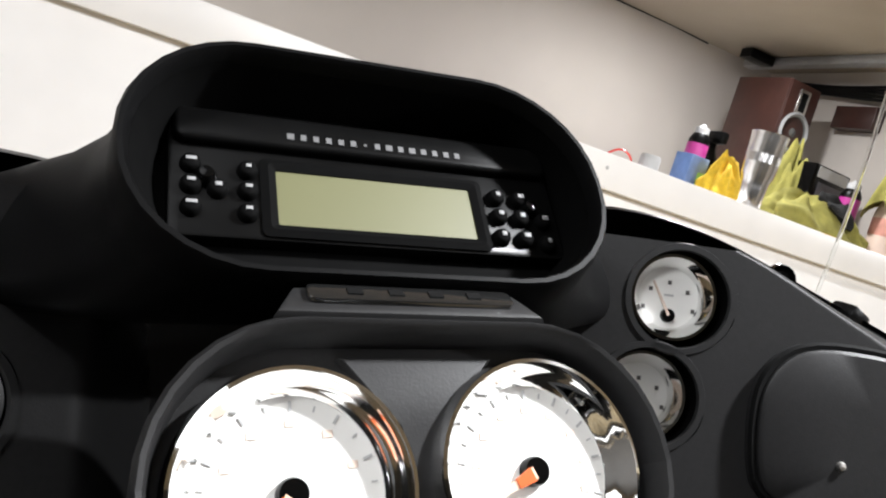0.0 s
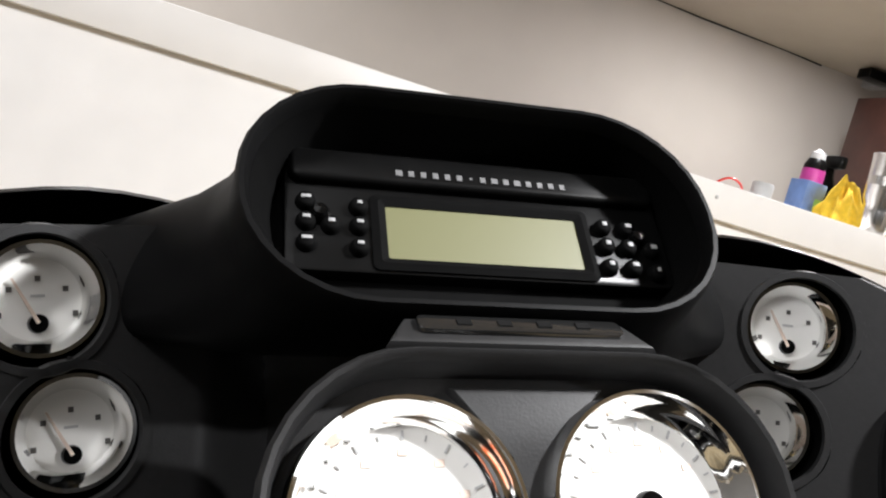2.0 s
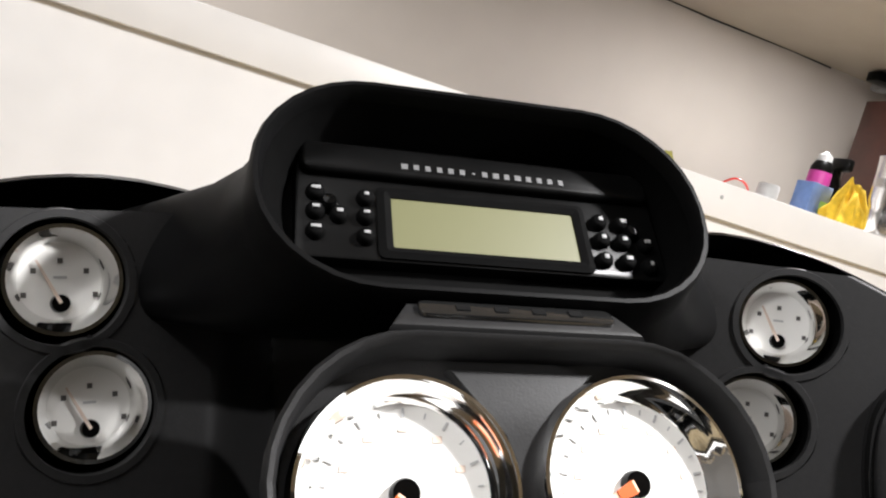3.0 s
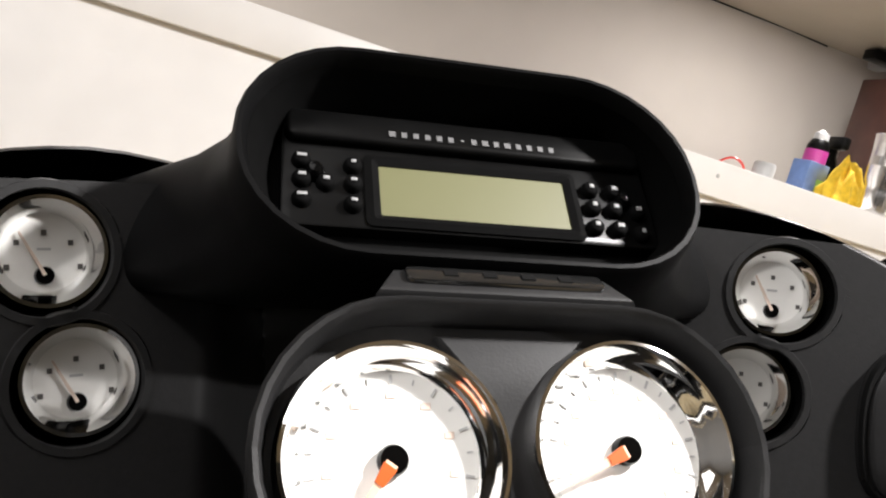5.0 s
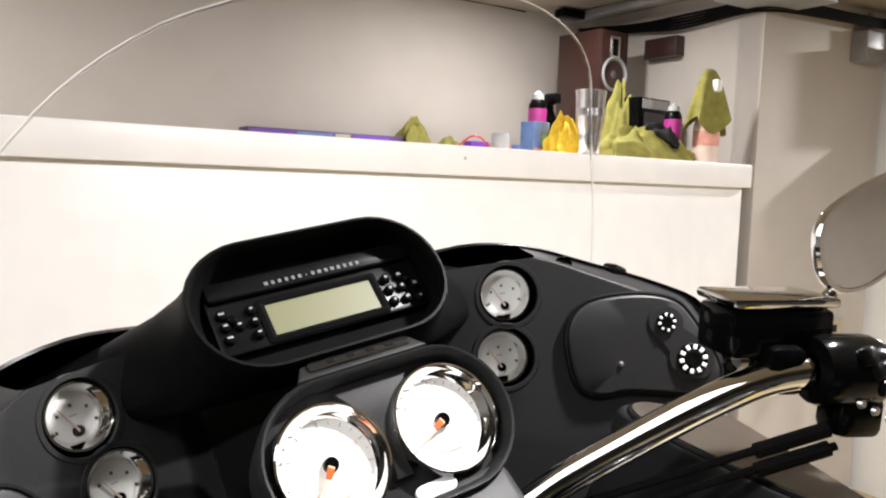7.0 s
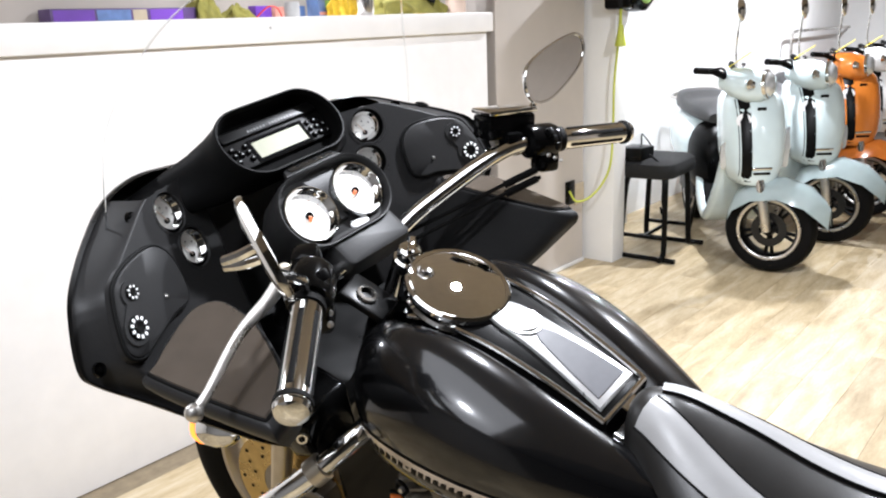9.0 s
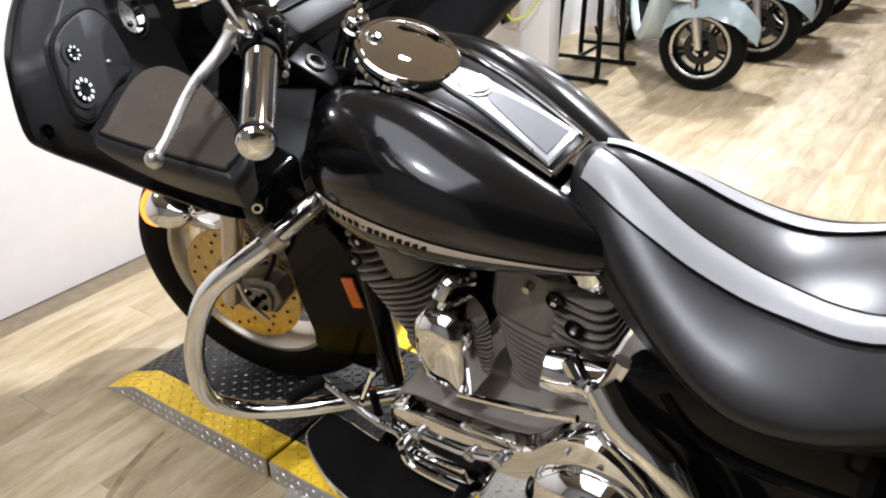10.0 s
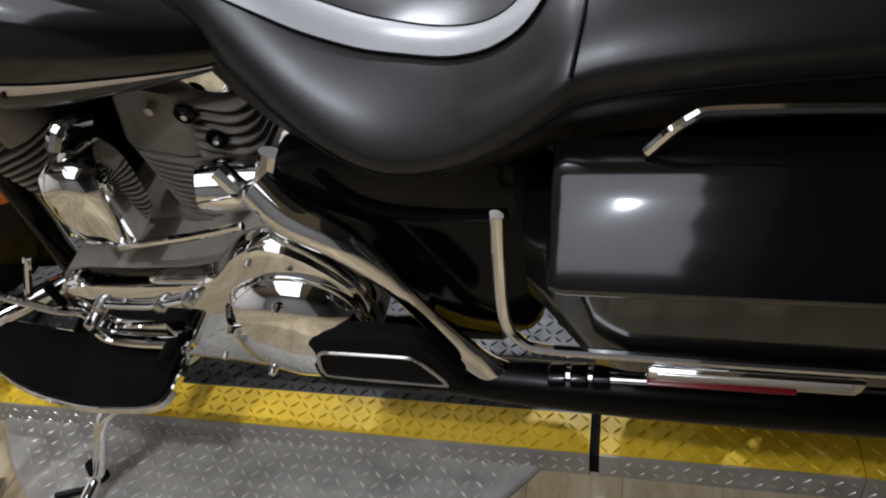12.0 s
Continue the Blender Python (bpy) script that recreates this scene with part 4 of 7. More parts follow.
# ---- mirrors ----
def mirror_unit(c, out, up, facing, stem, name, size=1.0, deep=1.0):
    out, up = Vector(out) * size, Vector(up) * size
    n = out.cross(up).normalized()
    if n.dot(Vector(facing)) < 0:
        n = -n
    shape = closed_curve([(-0.062, -0.012, 0), (-0.055, 0.022, 0), (-0.02, 0.036, 0), (0.03, 0.040, 0), (0.062, 0.034, 0), (0.070, 0.012, 0), (0.056, -0.012, 0), (0.02, -0.030, 0), (-0.02, -0.040, 0), (-0.05, -0.034, 0)], 4)

    def at(scale, d):
        return [Vector(c) + out * p.x * scale + up * p.y * scale + n * d for p in shape]
    shell_ = part(name, rings([at(0.55, -0.020 * deep), at(0.85, -0.014 * deep), at(1.0, -0.003), at(1.02, 0.002), at(1.0, 0.005), at(0.94, 0.005), at(0.92, 0.003)], True, (True, False)), CHROME, bike, "chrome mirror with a teardrop head")
    part("mirror_glass", rings([at(0.93, 0.0035), at(0.5, 0.0042)], True, (False, True)), MIRROR, shell_)
    part("mirror_stem", tube(stem, [0.0075, 0.006, 0.0055], 10, 5), CHROME, shell_)


mirror_unit((0.396, 0.592, 1.138), (1.08, -0.1, 0.10), (-0.05, 0.08, 0.90), (0, -1, 0), [(0.285, 0.60, 1.05), (0.30, 0.60, 1.075), (0.335, 0.598, 1.095)], "mirror", 1.18)
mirror_unit((-0.330, 0.473, 1.149), (-0.266, -0.749, -0.607), (0.46, 0.455, -0.763), (0.3, -0.95, 0.1), [(-0.268, 0.515, 1.055), (-0.285, 0.485, 1.085), (-0.335, 0.455, 1.125)], "mirror", 0.86, 0.45)
for dz in (0.0, -0.014):
    part("mirror_bracket", tube([(-0.332, 0.475, 1.150 + dz), (-0.345, 0.493, 1.142 + dz * 0.7), (-0.353, 0.512, 1.136 + dz * 0.4)], 0.006, 8, 3), CHROME, bike)
# ---- seat ----
# y, half width, crown height at the middle, height at the edge, depth of the side below the edge, half width at the bottom
SEAT = [(0.262, 0.030, 0.822, 0.795, 0.05, 0.03), (0.245, 0.055, 0.838, 0.795, 0.06, 0.06), (0.20, 0.085, 0.835, 0.775, 0.07, 0.09), (0.14, 0.125, 0.806, 0.735, 0.07, 0.12), (0.06, 0.172, 0.766, 0.690, 0.065, 0.15),
        (-0.02, 0.200, 0.745, 0.668, 0.06, 0.165), (-0.10, 0.207, 0.754, 0.684, 0.065, 0.17), (-0.17, 0.202, 0.784, 0.722, 0.08, 0.17), (-0.215, 0.195, 0.812, 0.755, 0.09, 0.17), (-0.24, 0.188, 0.822, 0.768, 0.095, 0.17),
        (-0.30, 0.185, 0.832, 0.780, 0.10, 0.165), (-0.42, 0.18, 0.842, 0.79, 0.10, 0.16), (-0.55, 0.165, 0.845, 0.79, 0.10, 0.15), (-0.62, 0.13, 0.83, 0.78, 0.09, 0.12)]
ROWS_S = blend(SEAT, 5)


def seat_row(y):
    for a, b in zip(ROWS_S, ROWS_S[1:]):
        if b[0] <= y <= a[0]:
            t = (a[0] - y) / (a[0] - b[0])
            return [p + (q - p) * t for p, q in zip(a, b)]
    return ROWS_S[0] if y > ROWS_S[0][0] else ROWS_S[-1]


def seat_z(x, y):
    _, w, zc, ze, d, wb = seat_row(y)
    f = min(1, abs(x) / w)
    return zc - (zc - ze) * f ** 2.2


loops = []
for y, w, zc, ze, d, wb in ROWS_S:
    row = []
    for k in range(13):
        f = -1 + 2 * k / 12
        row.append((w * f * 0.97, y, zc - (zc - ze) * abs(f) ** 2.2))
    side = [(w * 1.0, ze - 0.012), (w * 0.995, ze - d * 0.35), (wb + (w - wb) * 0.5, ze - d * 0.7), (wb, ze - d)]
    row += [(x, y, z) for x, z in side] + [(-x, y, z) for x, z in side[::-1]]
    loops.append(row)
seat = part("seat", rings(loops), LEATHER, bike, "two-up black vinyl seat with a grey band", angle=60)
# U-shaped grey band and its seams
BAND = [(0.046, 0.238), (0.071, 0.176), (0.087, 0.097), (0.095, 0.027), (0.102, -0.038), (0.117, -0.10), (0.124, -0.150), (0.112, -0.185), (0.07, -0.212), (0.0, -0.222)]
INNER = [(0.006, 0.225), (0.022, 0.175), (0.04, 0.11), (0.048, 0.04), (0.058, -0.028), (0.077, -0.092), (0.088, -0.140), (0.08, -0.168), (0.05, -0.186), (0.0, -0.194)]
bo = smooth_path([(x, y, 0) for x, y in BAND], 5)
bi = smooth_path([(x, y, 0) for x, y in INNER], 5)
for s in (-1, 1):
    loops = []
    for a, b in zip(bo, bi):
        loops.append([(s * (a.x + (b.x - a.x) * f), a.y + (b.y - a.y) * f, seat_z(a.x + (b.x - a.x) * f, a.y + (b.y - a.y) * f) + 0.0025 + 0.004 * math.sin(math.pi * f)) for f in (0, 0.2, 0.4, 0.6, 0.8, 1)])
    part("seat_band", rings(loops, False), INSERT, seat, "smooth grey band", angle=80)
    for c in (bo, bi):
        part("seam", tube([(s * p.x, p.y, seat_z(p.x, p.y) + 0.0025) for p in c], 0.0016, 6, 1, smooth=False), RUBBER, seat)
    part("side_seam", tube([(s * (r[1] * 0.99 + 0.001), r[0], r[3] - r[4] * 0.42) for r in ROWS_S[3:-3]], 0.0016, 6, 1, smooth=False), RUBBER, seat)
part("step_seam", tube([(x, -0.228 - 0.02 * (1 - (x / 0.19) ** 2), seat_z(x, -0.23) + 0.001) for x in [0.19 * (k / 10 - 1) for k in range(21)]], 0.002, 6, 1, smooth=False), DARK, seat)

# ---- side covers, rear fender, chrome rails, saddlebags ----
for s in (-1, 1):
    cover = closed_curve([(0.12, 0.63, 0), (0.14, 0.56, 0), (0.09, 0.50, 0), (0.02, 0.40, 0), (-0.06, 0.30, 0), (-0.16, 0.30, 0), (-0.19, 0.42, 0), (-0.20, 0.60, 0), (-0.10, 0.655, 0), (0.02, 0.65, 0)], 4)
    part("side_cover", rings([[V(s * 0.12, p.x, p.y) for p in cover], [V(s * 0.158, p.x, p.y) for p in cover], [V(s * 0.168, -0.02 + (p.x + 0.02) * 0.93, 0.48 + (p.y - 0.48) * 0.93) for p in cover], [V(s * 0.172, -0.02 + (p.x + 0.02) * 0.5, 0.48 + (p.y - 0.48) * 0.5) for p in cover]], True, (True, True)), GLOSS, bike, "gloss black side cover", angle=50)
    part("cover_fold", tube([(s * 0.168, 0.07, 0.62), (s * 0.174, 0.03, 0.572), (s * 0.174, -0.03, 0.552), (s * 0.17, -0.15, 0.552)], 0.008, 8, 4), GLOSS, bike)
    rail = part("chrome_rail", tube([(s * 0.176, 0.15, 0.60), (s * 0.195, 0.11, 0.565), (s * 0.205, 0.05, 0.53), (s * 0.212, 0.0, 0.462), (s * 0.212, -0.035, 0.39), (s * 0.212, -0.075, 0.31), (s * 0.212, -0.115, 0.262), (s * 0.215, -0.17, 0.258), (s * 0.22, -0.30, 0.275), (s * 0.225, -0.9, 0.30)], [0.026, 0.027, 0.024, 0.013, 0.013, 0.02, 0.022, 0.019, 0.018, 0.018], 16, 6, flat=0.75), CHROME, bike, "curved chrome frame cover and exhaust rail")
    for k in range(3):
        part("rail_clip", lathe([(0.0225, -0.012), (0.024, -0.01), (0.024, 0.01), (0.0225, 0.012)], 16, align((s * 0.216, -0.20 - 0.03 * k, 0.261 + 0.003 * k), (0, -1, 0.1))), GLOSS, rail)
    # bag: tapering body, sloping lid with a crisp lower edge, chrome guard, marker light
    def bag_loop(y, pull):
        xs = ((0.19, 0.44), (0.27, 0.43), (0.312, 0.455), (0.327, 0.52), (0.326, 0.612), (0.19, 0.62))
        return [V(s * (0.19 + (x - 0.19) * (1 - pull)), y, 0.60 + (z - 0.60) * (1 - 0.6 * pull)) for x, z in xs]
    body = rings([bag_loop(y, k) for y, k in ((-0.178, 0.55), (-0.20, 0.42), (-0.255, 0.04), (-0.29, 0.0), (-0.60, 0.0), (-0.82, 0.04), (-0.90, 0.3))])
    bmesh.ops.bevel(body, geom=[e for e in body.edges if e.calc_face_angle(0) > 0.3], offset=0.010, segments=3, affect="EDGES", profile=0.5)
    bag = part("saddlebag", body, PAINT, bike, "gloss black hard saddlebag")
    lidr = []
    for y, k in ((-0.208, 0.0), (-0.209, 0.7), (-0.213, 0.9), (-0.225, 1.0), (-0.45, 1.03), (-0.70, 1.0), (-0.86, 0.85), (-0.90, 0.4)):
        h, xo = 0.066 * k, 0.290 + 0.040 * min(1, k)
        prof = ((0.004, 0.610), (0.0, 0.616), (0.0, 0.624), (0.006, 0.630), (0.035, 0.628 + h * 0.40), (0.065, 0.628 + h * 0.74), (0.085, 0.628 + h * 0.92), (0.098, 0.628 + h), (0.14, 0.628 + h * 0.96))
        lidr.append([V(s * 0.186, y, 0.610)] + [V(s * max(0.187, xo - dx), y, z) for dx, z in prof])
    part("bag_lid", rings(lidr), PAINT, bag, "gloss black bag lid", angle=40)
    part("bag_trim", tube([(s * 0.295, -0.165, 0.69), (s * 0.305, -0.162, 0.63), (s * 0.318, -0.162, 0.56), (s * 0.326, -0.175, 0.532), (s * 0.332, -0.20, 0.522), (s * 0.334, -0.28, 0.522), (s * 0.334, -0.5, 0.518), (s * 0.332, -0.88, 0.518)], 0.0085, 10, 5, flat=0.7), CHROME, bag, "chrome guard along the saddlebag")
    lightbar = part("marker_light", box(0.016, 0.212, 0.036, pose(s * 0.328, -0.415, 0.484, 0, s * 12, 0), 0.006), CHROME, bag, "chrome framed marker light with a red lens")
    part("red_lens", box(0.006, 0.15, 0.0022, pose(s * 0.3345, -0.385, 0.4715, 0, s * 12, 0), 0.002), RED_DARK, lightbar)
    part("light_face", box(0.004, 0.19, 0.018, pose(s * 0.3355, -0.415, 0.488, 0, s * 12, 0), 0.001), DOOR_SILVER, lightbar)
part("bag_rail", tube([(-0.22, -0.30, 0.70), (-0.215, -0.335, 0.735), (-0.21, -0.38, 0.742), (-0.21, -0.60, 0.742), (-0.2, -0.86, 0.73)], 0.006, 8, 5), CHROME, bike, "chrome grab rail")
part("bag_rail", tube([(0.22, -0.30, 0.70), (0.215, -0.335, 0.735), (0.21, -0.38, 0.742), (0.21, -0.60, 0.742), (0.2, -0.86, 0.73)], 0.006, 8, 5), CHROME, bike, "chrome grab rail")


def arc_skin(cy, cz, prof, a0, a1, n, m=I4):
    """Sweeps (radius, x) pairs round an axle at (cy, cz) between two angles."""
    return rings([[m @ V(x, cy + r * math.cos(radians(a0 + (a1 - a0) * k / n)), cz + r * math.sin(radians(a0 + (a1 - a0) * k / n))) for r, x in prof] for k in range(n + 1)])


FEND = [(0.26, -0.088), (0.30, -0.090), (0.33, -0.086), (0.347, -0.068), (0.354, -0.03), (0.355, 0.0), (0.354, 0.03), (0.347, 0.068), (0.33, 0.086), (0.30, 0.090), (0.26, 0.088), (0.30, 0.083), (0.335, 0.06), (0.344, 0.0), (0.335, -0.06), (0.30, -0.083)]
part("rear_fender", arc_skin(-0.53, 0.318, [(r, x * 1.3) for r, x in FEND], 175, 25, 30), PAINT, bike, "gloss black rear fender")

# ---- wheels; the front one is turned left with its fork ----
AX_Y, AX_Z = 1.125, 0.314
TURN_F = Matrix.Translation((0.10, 0.93, 0)) @ pose(0, 0, 0, 0, 0, 11) @ Matrix.Translation((0, -0.93, 0))


def wheel(cy, cz, m, front):
    M = m @ Matrix.Translation((0, cy, cz)) @ pose(0, 0, 0, 0, 90, 0)
    w = part("front_wheel" if front else "rear_wheel", lathe([(0.215, -0.042), (0.235, -0.056), (0.27, -0.064), (0.295, -0.058), (0.310, -0.038), (0.317, -0.012), (0.317, 0.012), (0.310, 0.038), (0.295, 0.058), (0.27, 0.064), (0.235, 0.056), (0.215, 0.042)], 72, M), RUBBER, bike, "black tyre on a cast alloy wheel")
    part("rim", lathe([(0.219, -0.046), (0.222, -0.050), (0.213, -0.050), (0.205, -0.040), (0.195, -0.012), (0.195, 0.012), (0.205, 0.040), (0.213, 0.050), (0.222, 0.050), (0.219, 0.046)], 64, M), CREAM, w, "bright cast rim")
    part("hub", lathe([(0.0, -0.062), (0.03, -0.062), (0.045, -0.045), (0.04, 0.0), (0.045, 0.045), (0.03, 0.062), (0.0, 0.062)], 28, M), ALU, w)
    for k in range(9):
        a = 2 * math.pi * k / 9
        part("spoke", tube([M @ V(0.035 * math.cos(a), 0.035 * math.sin(a), 0.012), M @ V(0.12 * math.cos(a + 0.12), 0.12 * math.sin(a + 0.12), 0.008), M @ V(0.20 * math.cos(a), 0.20 * math.sin(a), 0.0)], [0.012, 0.009, 0.013], 8, 3), CREAM, w)
    for s in (-1, 1):
        part("brake_disc", lathe([(0.075, s * 0.070), (0.148, s * 0.070), (0.148, s * 0.075), (0.075, s * 0.075)], 48, M), ROTOR, w, "drilled brake disc")
        for k in range(10):
            a = 2 * math.pi * k / 10
            for r, da in ((0.10, 0), (0.118, 0.2), (0.134, 0.4)):
                part("disc_hole", lathe([(0, s * 0.0762), (0.0045, s * 0.0762)], 8, M @ pose(r * math.cos(a + da), r * math.sin(a + da), 0)), DARK, w)
        part("disc_carrier", lathe([(0.035, s * 0.066), (0.078, s * 0.068), (0.08, s * 0.074), (0.03, s * 0.076)], 32, M), ALU, w)
    return w


CAST_DARK = material("dark_cast_caliper", (0.2, 0.18, 0.15), 0.35, 0.6, vary=0.15, noise_scale=30, bump=0.2, bump_scale=300)
ROTOR = material("brass_toned_disc", (0.62, 0.46, 0.2), 0.28, 0.95, vary=0.1, noise_scale=40, rough_vary=0.06)
wheel(AX_Y, AX_Z, TURN_F, True)
wheel(-0.535, 0.318, I4, False)
fender = part("front_fender", arc_skin(AX_Y, AX_Z, FEND, 64, 207, 40, TURN_F), GLOSS, bike, "gloss black front fender with amber reflector", angle=50)
for s in (-1, 1):
    skirt = [(0.355, 100), (0.355, 140), (0.352, 175), (0.348, 200), (0.345, 209), (0.225, 216), (0.195, 205), (0.168, 170), (0.21, 140), (0.27, 110)]
    pts = closed_curve([(AX_Y + r * math.cos(radians(a)), AX_Z + r * math.sin(radians(a)), 0) for r, a in skirt], 4)
    part("fender_skirt", rings([[TURN_F @ V(s * 0.082, p.x, p.y) for p in pts], [TURN_F @ V(s * 0.092, p.x, p.y) for p in pts]], True, (True, True)), GLOSS, fender)
    fork = part("fork_leg", tube([TURN_F @ V(s * 0.115, AX_Y + 0.003, AX_Z - 0.01), TURN_F @ V(s * 0.115, AX_Y - 0.03, 0.40), TURN_F @ V(s * 0.115, 1.028, 0.60)], [0.021, 0.0215, 0.023], 16, 3), CREAM, bike, "polished fork slider")
    part("fork_tube", tube([TURN_F @ V(s * 0.115, 1.028, 0.60), TURN_F @ V(s * 0.115, 0.90, 0.90)], 0.024, 16, 1, smooth=False), STEEL, fork)
    part("fork_cover", tube([TURN_F @ V(s * 0.115, 0.975, 0.725), TURN_F @ V(s * 0.115, 0.90, 0.90)], 0.034, 16, 1, smooth=False), GLOSS, fork)
    cal = part("brake_caliper", prism([(-0.05, -0.03), (-0.02, -0.05), (0.025, -0.045), (0.05, -0.01), (0.045, 0.035), (0.01, 0.05), (-0.035, 0.04)], 0.05, TURN_F @ align((s * 0.078, 1.03, 0.342), (s, 0, 0)), 0.010, 3), CAST_DARK, bike, "four-piston brake caliper")
    part("caliper_face", prism([(-0.036, -0.02), (-0.01, -0.036), (0.022, -0.03), (0.034, 0.0), (0.026, 0.028), (-0.022, 0.026)], 0.012, TURN_F @ align((s * 0.126, 1.03, 0.342), (s, 0, 0)), 0.004, 2), CAST_DARK, cal)
    for dy, dz, r in ((-0.018, 0.012, 0.007), (0.014, -0.014, 0.008), (0.02, 0.014, 0.006), (-0.012, -0.02, 0.006), (0.0, 0.0, 0.008)):
        part("caliper_bolt", lathe([(0, 0.001), (r * 0.7, 0.001), (r * 0.75, 0.005), (r, 0.005), (r * 1.1, 0)], 12, TURN_F @ align((s * 0.138, 1.03 + dy, 0.342 + dz), (s, 0, 0))), TRIM_SHADE_BLACK, cal)
    part("bleed_pipe", tube([TURN_F @ V(s * 0.134, 1.075, 0.375), TURN_F @ V(s * 0.14, 1.06, 0.33), TURN_F @ V(s * 0.138, 1.02, 0.285)], 0.005, 8, 4), STEEL, cal)
    part("brake_hose", tube([TURN_F @ V(s * 0.12, 1.01, 0.385), TURN_F @ V(s * 0.13, 0.955, 0.47), TURN_F @ V(s * 0.115, 0.93, 0.60), TURN_F @ V(s * 0.09, 0.92, 0.75)], 0.005, 8, 5), RUBBER, bike)
    part("reflector_mount", box(0.006, 0.034, 0.084, TURN_F @ pose(s * 0.093, AX_Y - 0.310, AX_Z + 0.058, -9, 0, 0), 0.002), GLOSS, fender)
    part("reflector", box(0.006, 0.027, 0.076, TURN_F @ pose(s * 0.098, AX_Y - 0.310, AX_Z + 0.058, -9, 0, 0), 0.002), AMBER, fender, "amber reflector")
    sig = part("turn_signal", lathe([(0.0, 0.055), (0.012, 0.052), (0.026, 0.035), (0.034, 0.01), (0.036, -0.012), (0.034, -0.02)], 28, align((s * 0.215, 0.92, 0.695), (0, -0.98, 0.02))), CHROME, bike, "chrome bullet turn signal with an amber lens")
    part("signal_lens", lathe([(0.034, -0.0195), (0.0375, -0.021), (0.0375, -0.027), (0.03, -0.031), (0.0, -0.032)], 28, align((s * 0.215, 0.92, 0.695), (0, -0.98, 0.02))), AMBER_LIT, sig, "lit amber lens round its rim")
    part("signal_stem", tube([(s * 0.205, 0.90, 0.69), (s * 0.17, 0.88, 0.68), (s * 0.12, 0.87, 0.68)], 0.011, 10, 3), CHROME, sig)

# ---- engine ----
def cylinder(cy, cz, tilt, name, grow):
    """A barrel of thin fins that widens upwards, the head with its own coarser fins, and the rocker cover."""
    m = pose(0, cy, cz, tilt, 0, 0)
    back = -1 if tilt > 0 else 1
    # Core is near-black so its colour holds the shade between the fins.
    c = part(name, prism(stadium(0.13, 0.07, 0.03, 6), 0.16, m @ pose(0, 0, -0.09), 0.004), TRIM_SHADE_BLACK, bike, "grey finned engine cylinder")
    part("base_flange", prism(stadium(0.205, 0.125, 0.05, 6), 0.022, m @ pose(0, 0, -0.092), 0.004), GREY_FINS, c)
    for k in range(10):
        deep = 0.122 + grow * 1.3 * k
        part("cooling_fin", prism(stadium(0.198 + 0.0014 * k, deep, 0.054, 7), 0.0044, m @ pose(0, 0, -0.066 + 0.0119 * k), 0.0018), GREY_FINS, c)
    top = 0.122 + grow * 13
    core = top - 0.07
    part("cylinder_head", prism(stadium(0.198, core, 0.04, 6), 0.105, m @ pose(0, -back * 0.035, 0.051), 0.012, 3), GREY_FINS, c, "grey cylinder head")
    for k in range(6):
        part("head_fin", prism(stadium(0.202 - 0.003 * k, 0.10, 0.032, 5), 0.0045, m @ pose(0, back * (top / 2 - 0.05 - 0.003 * k), 0.054 + 0.0165 * k), 0.0014), GREY_FINS, c)
    part("rocker_cover", prism(stadium(0.16, 0.17, 0.04, 5), 0.04, m @ pose(0, 0, 0.155), 0.012), CHROME, c, "chrome rocker cover")
    for s in (-1, 1):
        for dy, dz in ((0.012, 0.132), (0.047, 0.097)):
            part("head_plug", lathe([(0.0, 0.001), (0.010, 0.001), (0.012, 0.005), (0.014, 0.005), (0.015, 0.0)], 16, m @ align((s * 0.1005, back * dy, dz), (s, 0, 0))), GLOSS, c)
            part("plug_bolt", lathe([(0, 0.008), (0.0045, 0.007), (0.0055, 0)], 10, m @ align((s * 0.1005, back * dy, dz - 0.003), (s, 0, 0))), STEEL, c)
        part("head_stud", lathe([(0, 0.014), (0.006, 0.013), (0.0075, 0.008), (0.0075, 0)], 12, m @ align((s * 0.10, -back * 0.03, 0.135), (s, 0, 0))), CREAM, c)
    return c


cylinder(0.292, 0.522, 12, "rear_cylinder", 0.0062)
cylinder(0.545, 0.53, -23, "front_cylinder", 0.0035)
# Added block that darkens the shaded gap between the two cylinders.
part("intake", box(0.15, 0.075, 0.21, pose(0, 0.440, 0.60), 0.02, 3), TRIM_SHADE_BLACK, bike, "added black block for the dark gap between the cylinders")
part("crankcase", box(0.2, 0.34, 0.2, pose(0, 0.38, 0.36), 0.04), ALU, bike, "cast aluminium crankcase")
part("gearbox", box(0.2, 0.24, 0.2, pose(0, 0.10, 0.38), 0.03), ALU, bike)
inner_p = closed_curve([(0.50, 0.43, 0), (0.52, 0.36, 0), (0.44, 0.27, 0), (0.30, 0.25, 0), (0.15, 0.24, 0), (0.05, 0.32, 0), (0.04, 0.44, 0), (0.12, 0.53, 0), (0.19, 0.525, 0), (0.26, 0.46, 0), (0.38, 0.44, 0)], 4)
part("inner_primary", rings([[V(-0.08, p.x, p.y) for p in inner_p], [V(-0.185, p.x, p.y) for p in inner_p]], True, (True, True)), ALU, bike, "grey inner primary case", angle=40)


def inset(scale, cy=0.22, cz=0.36):
    return [V(0, cy + (p.x - cy) * scale, cz + (p.y - cz) * scale) for p in inner_p]


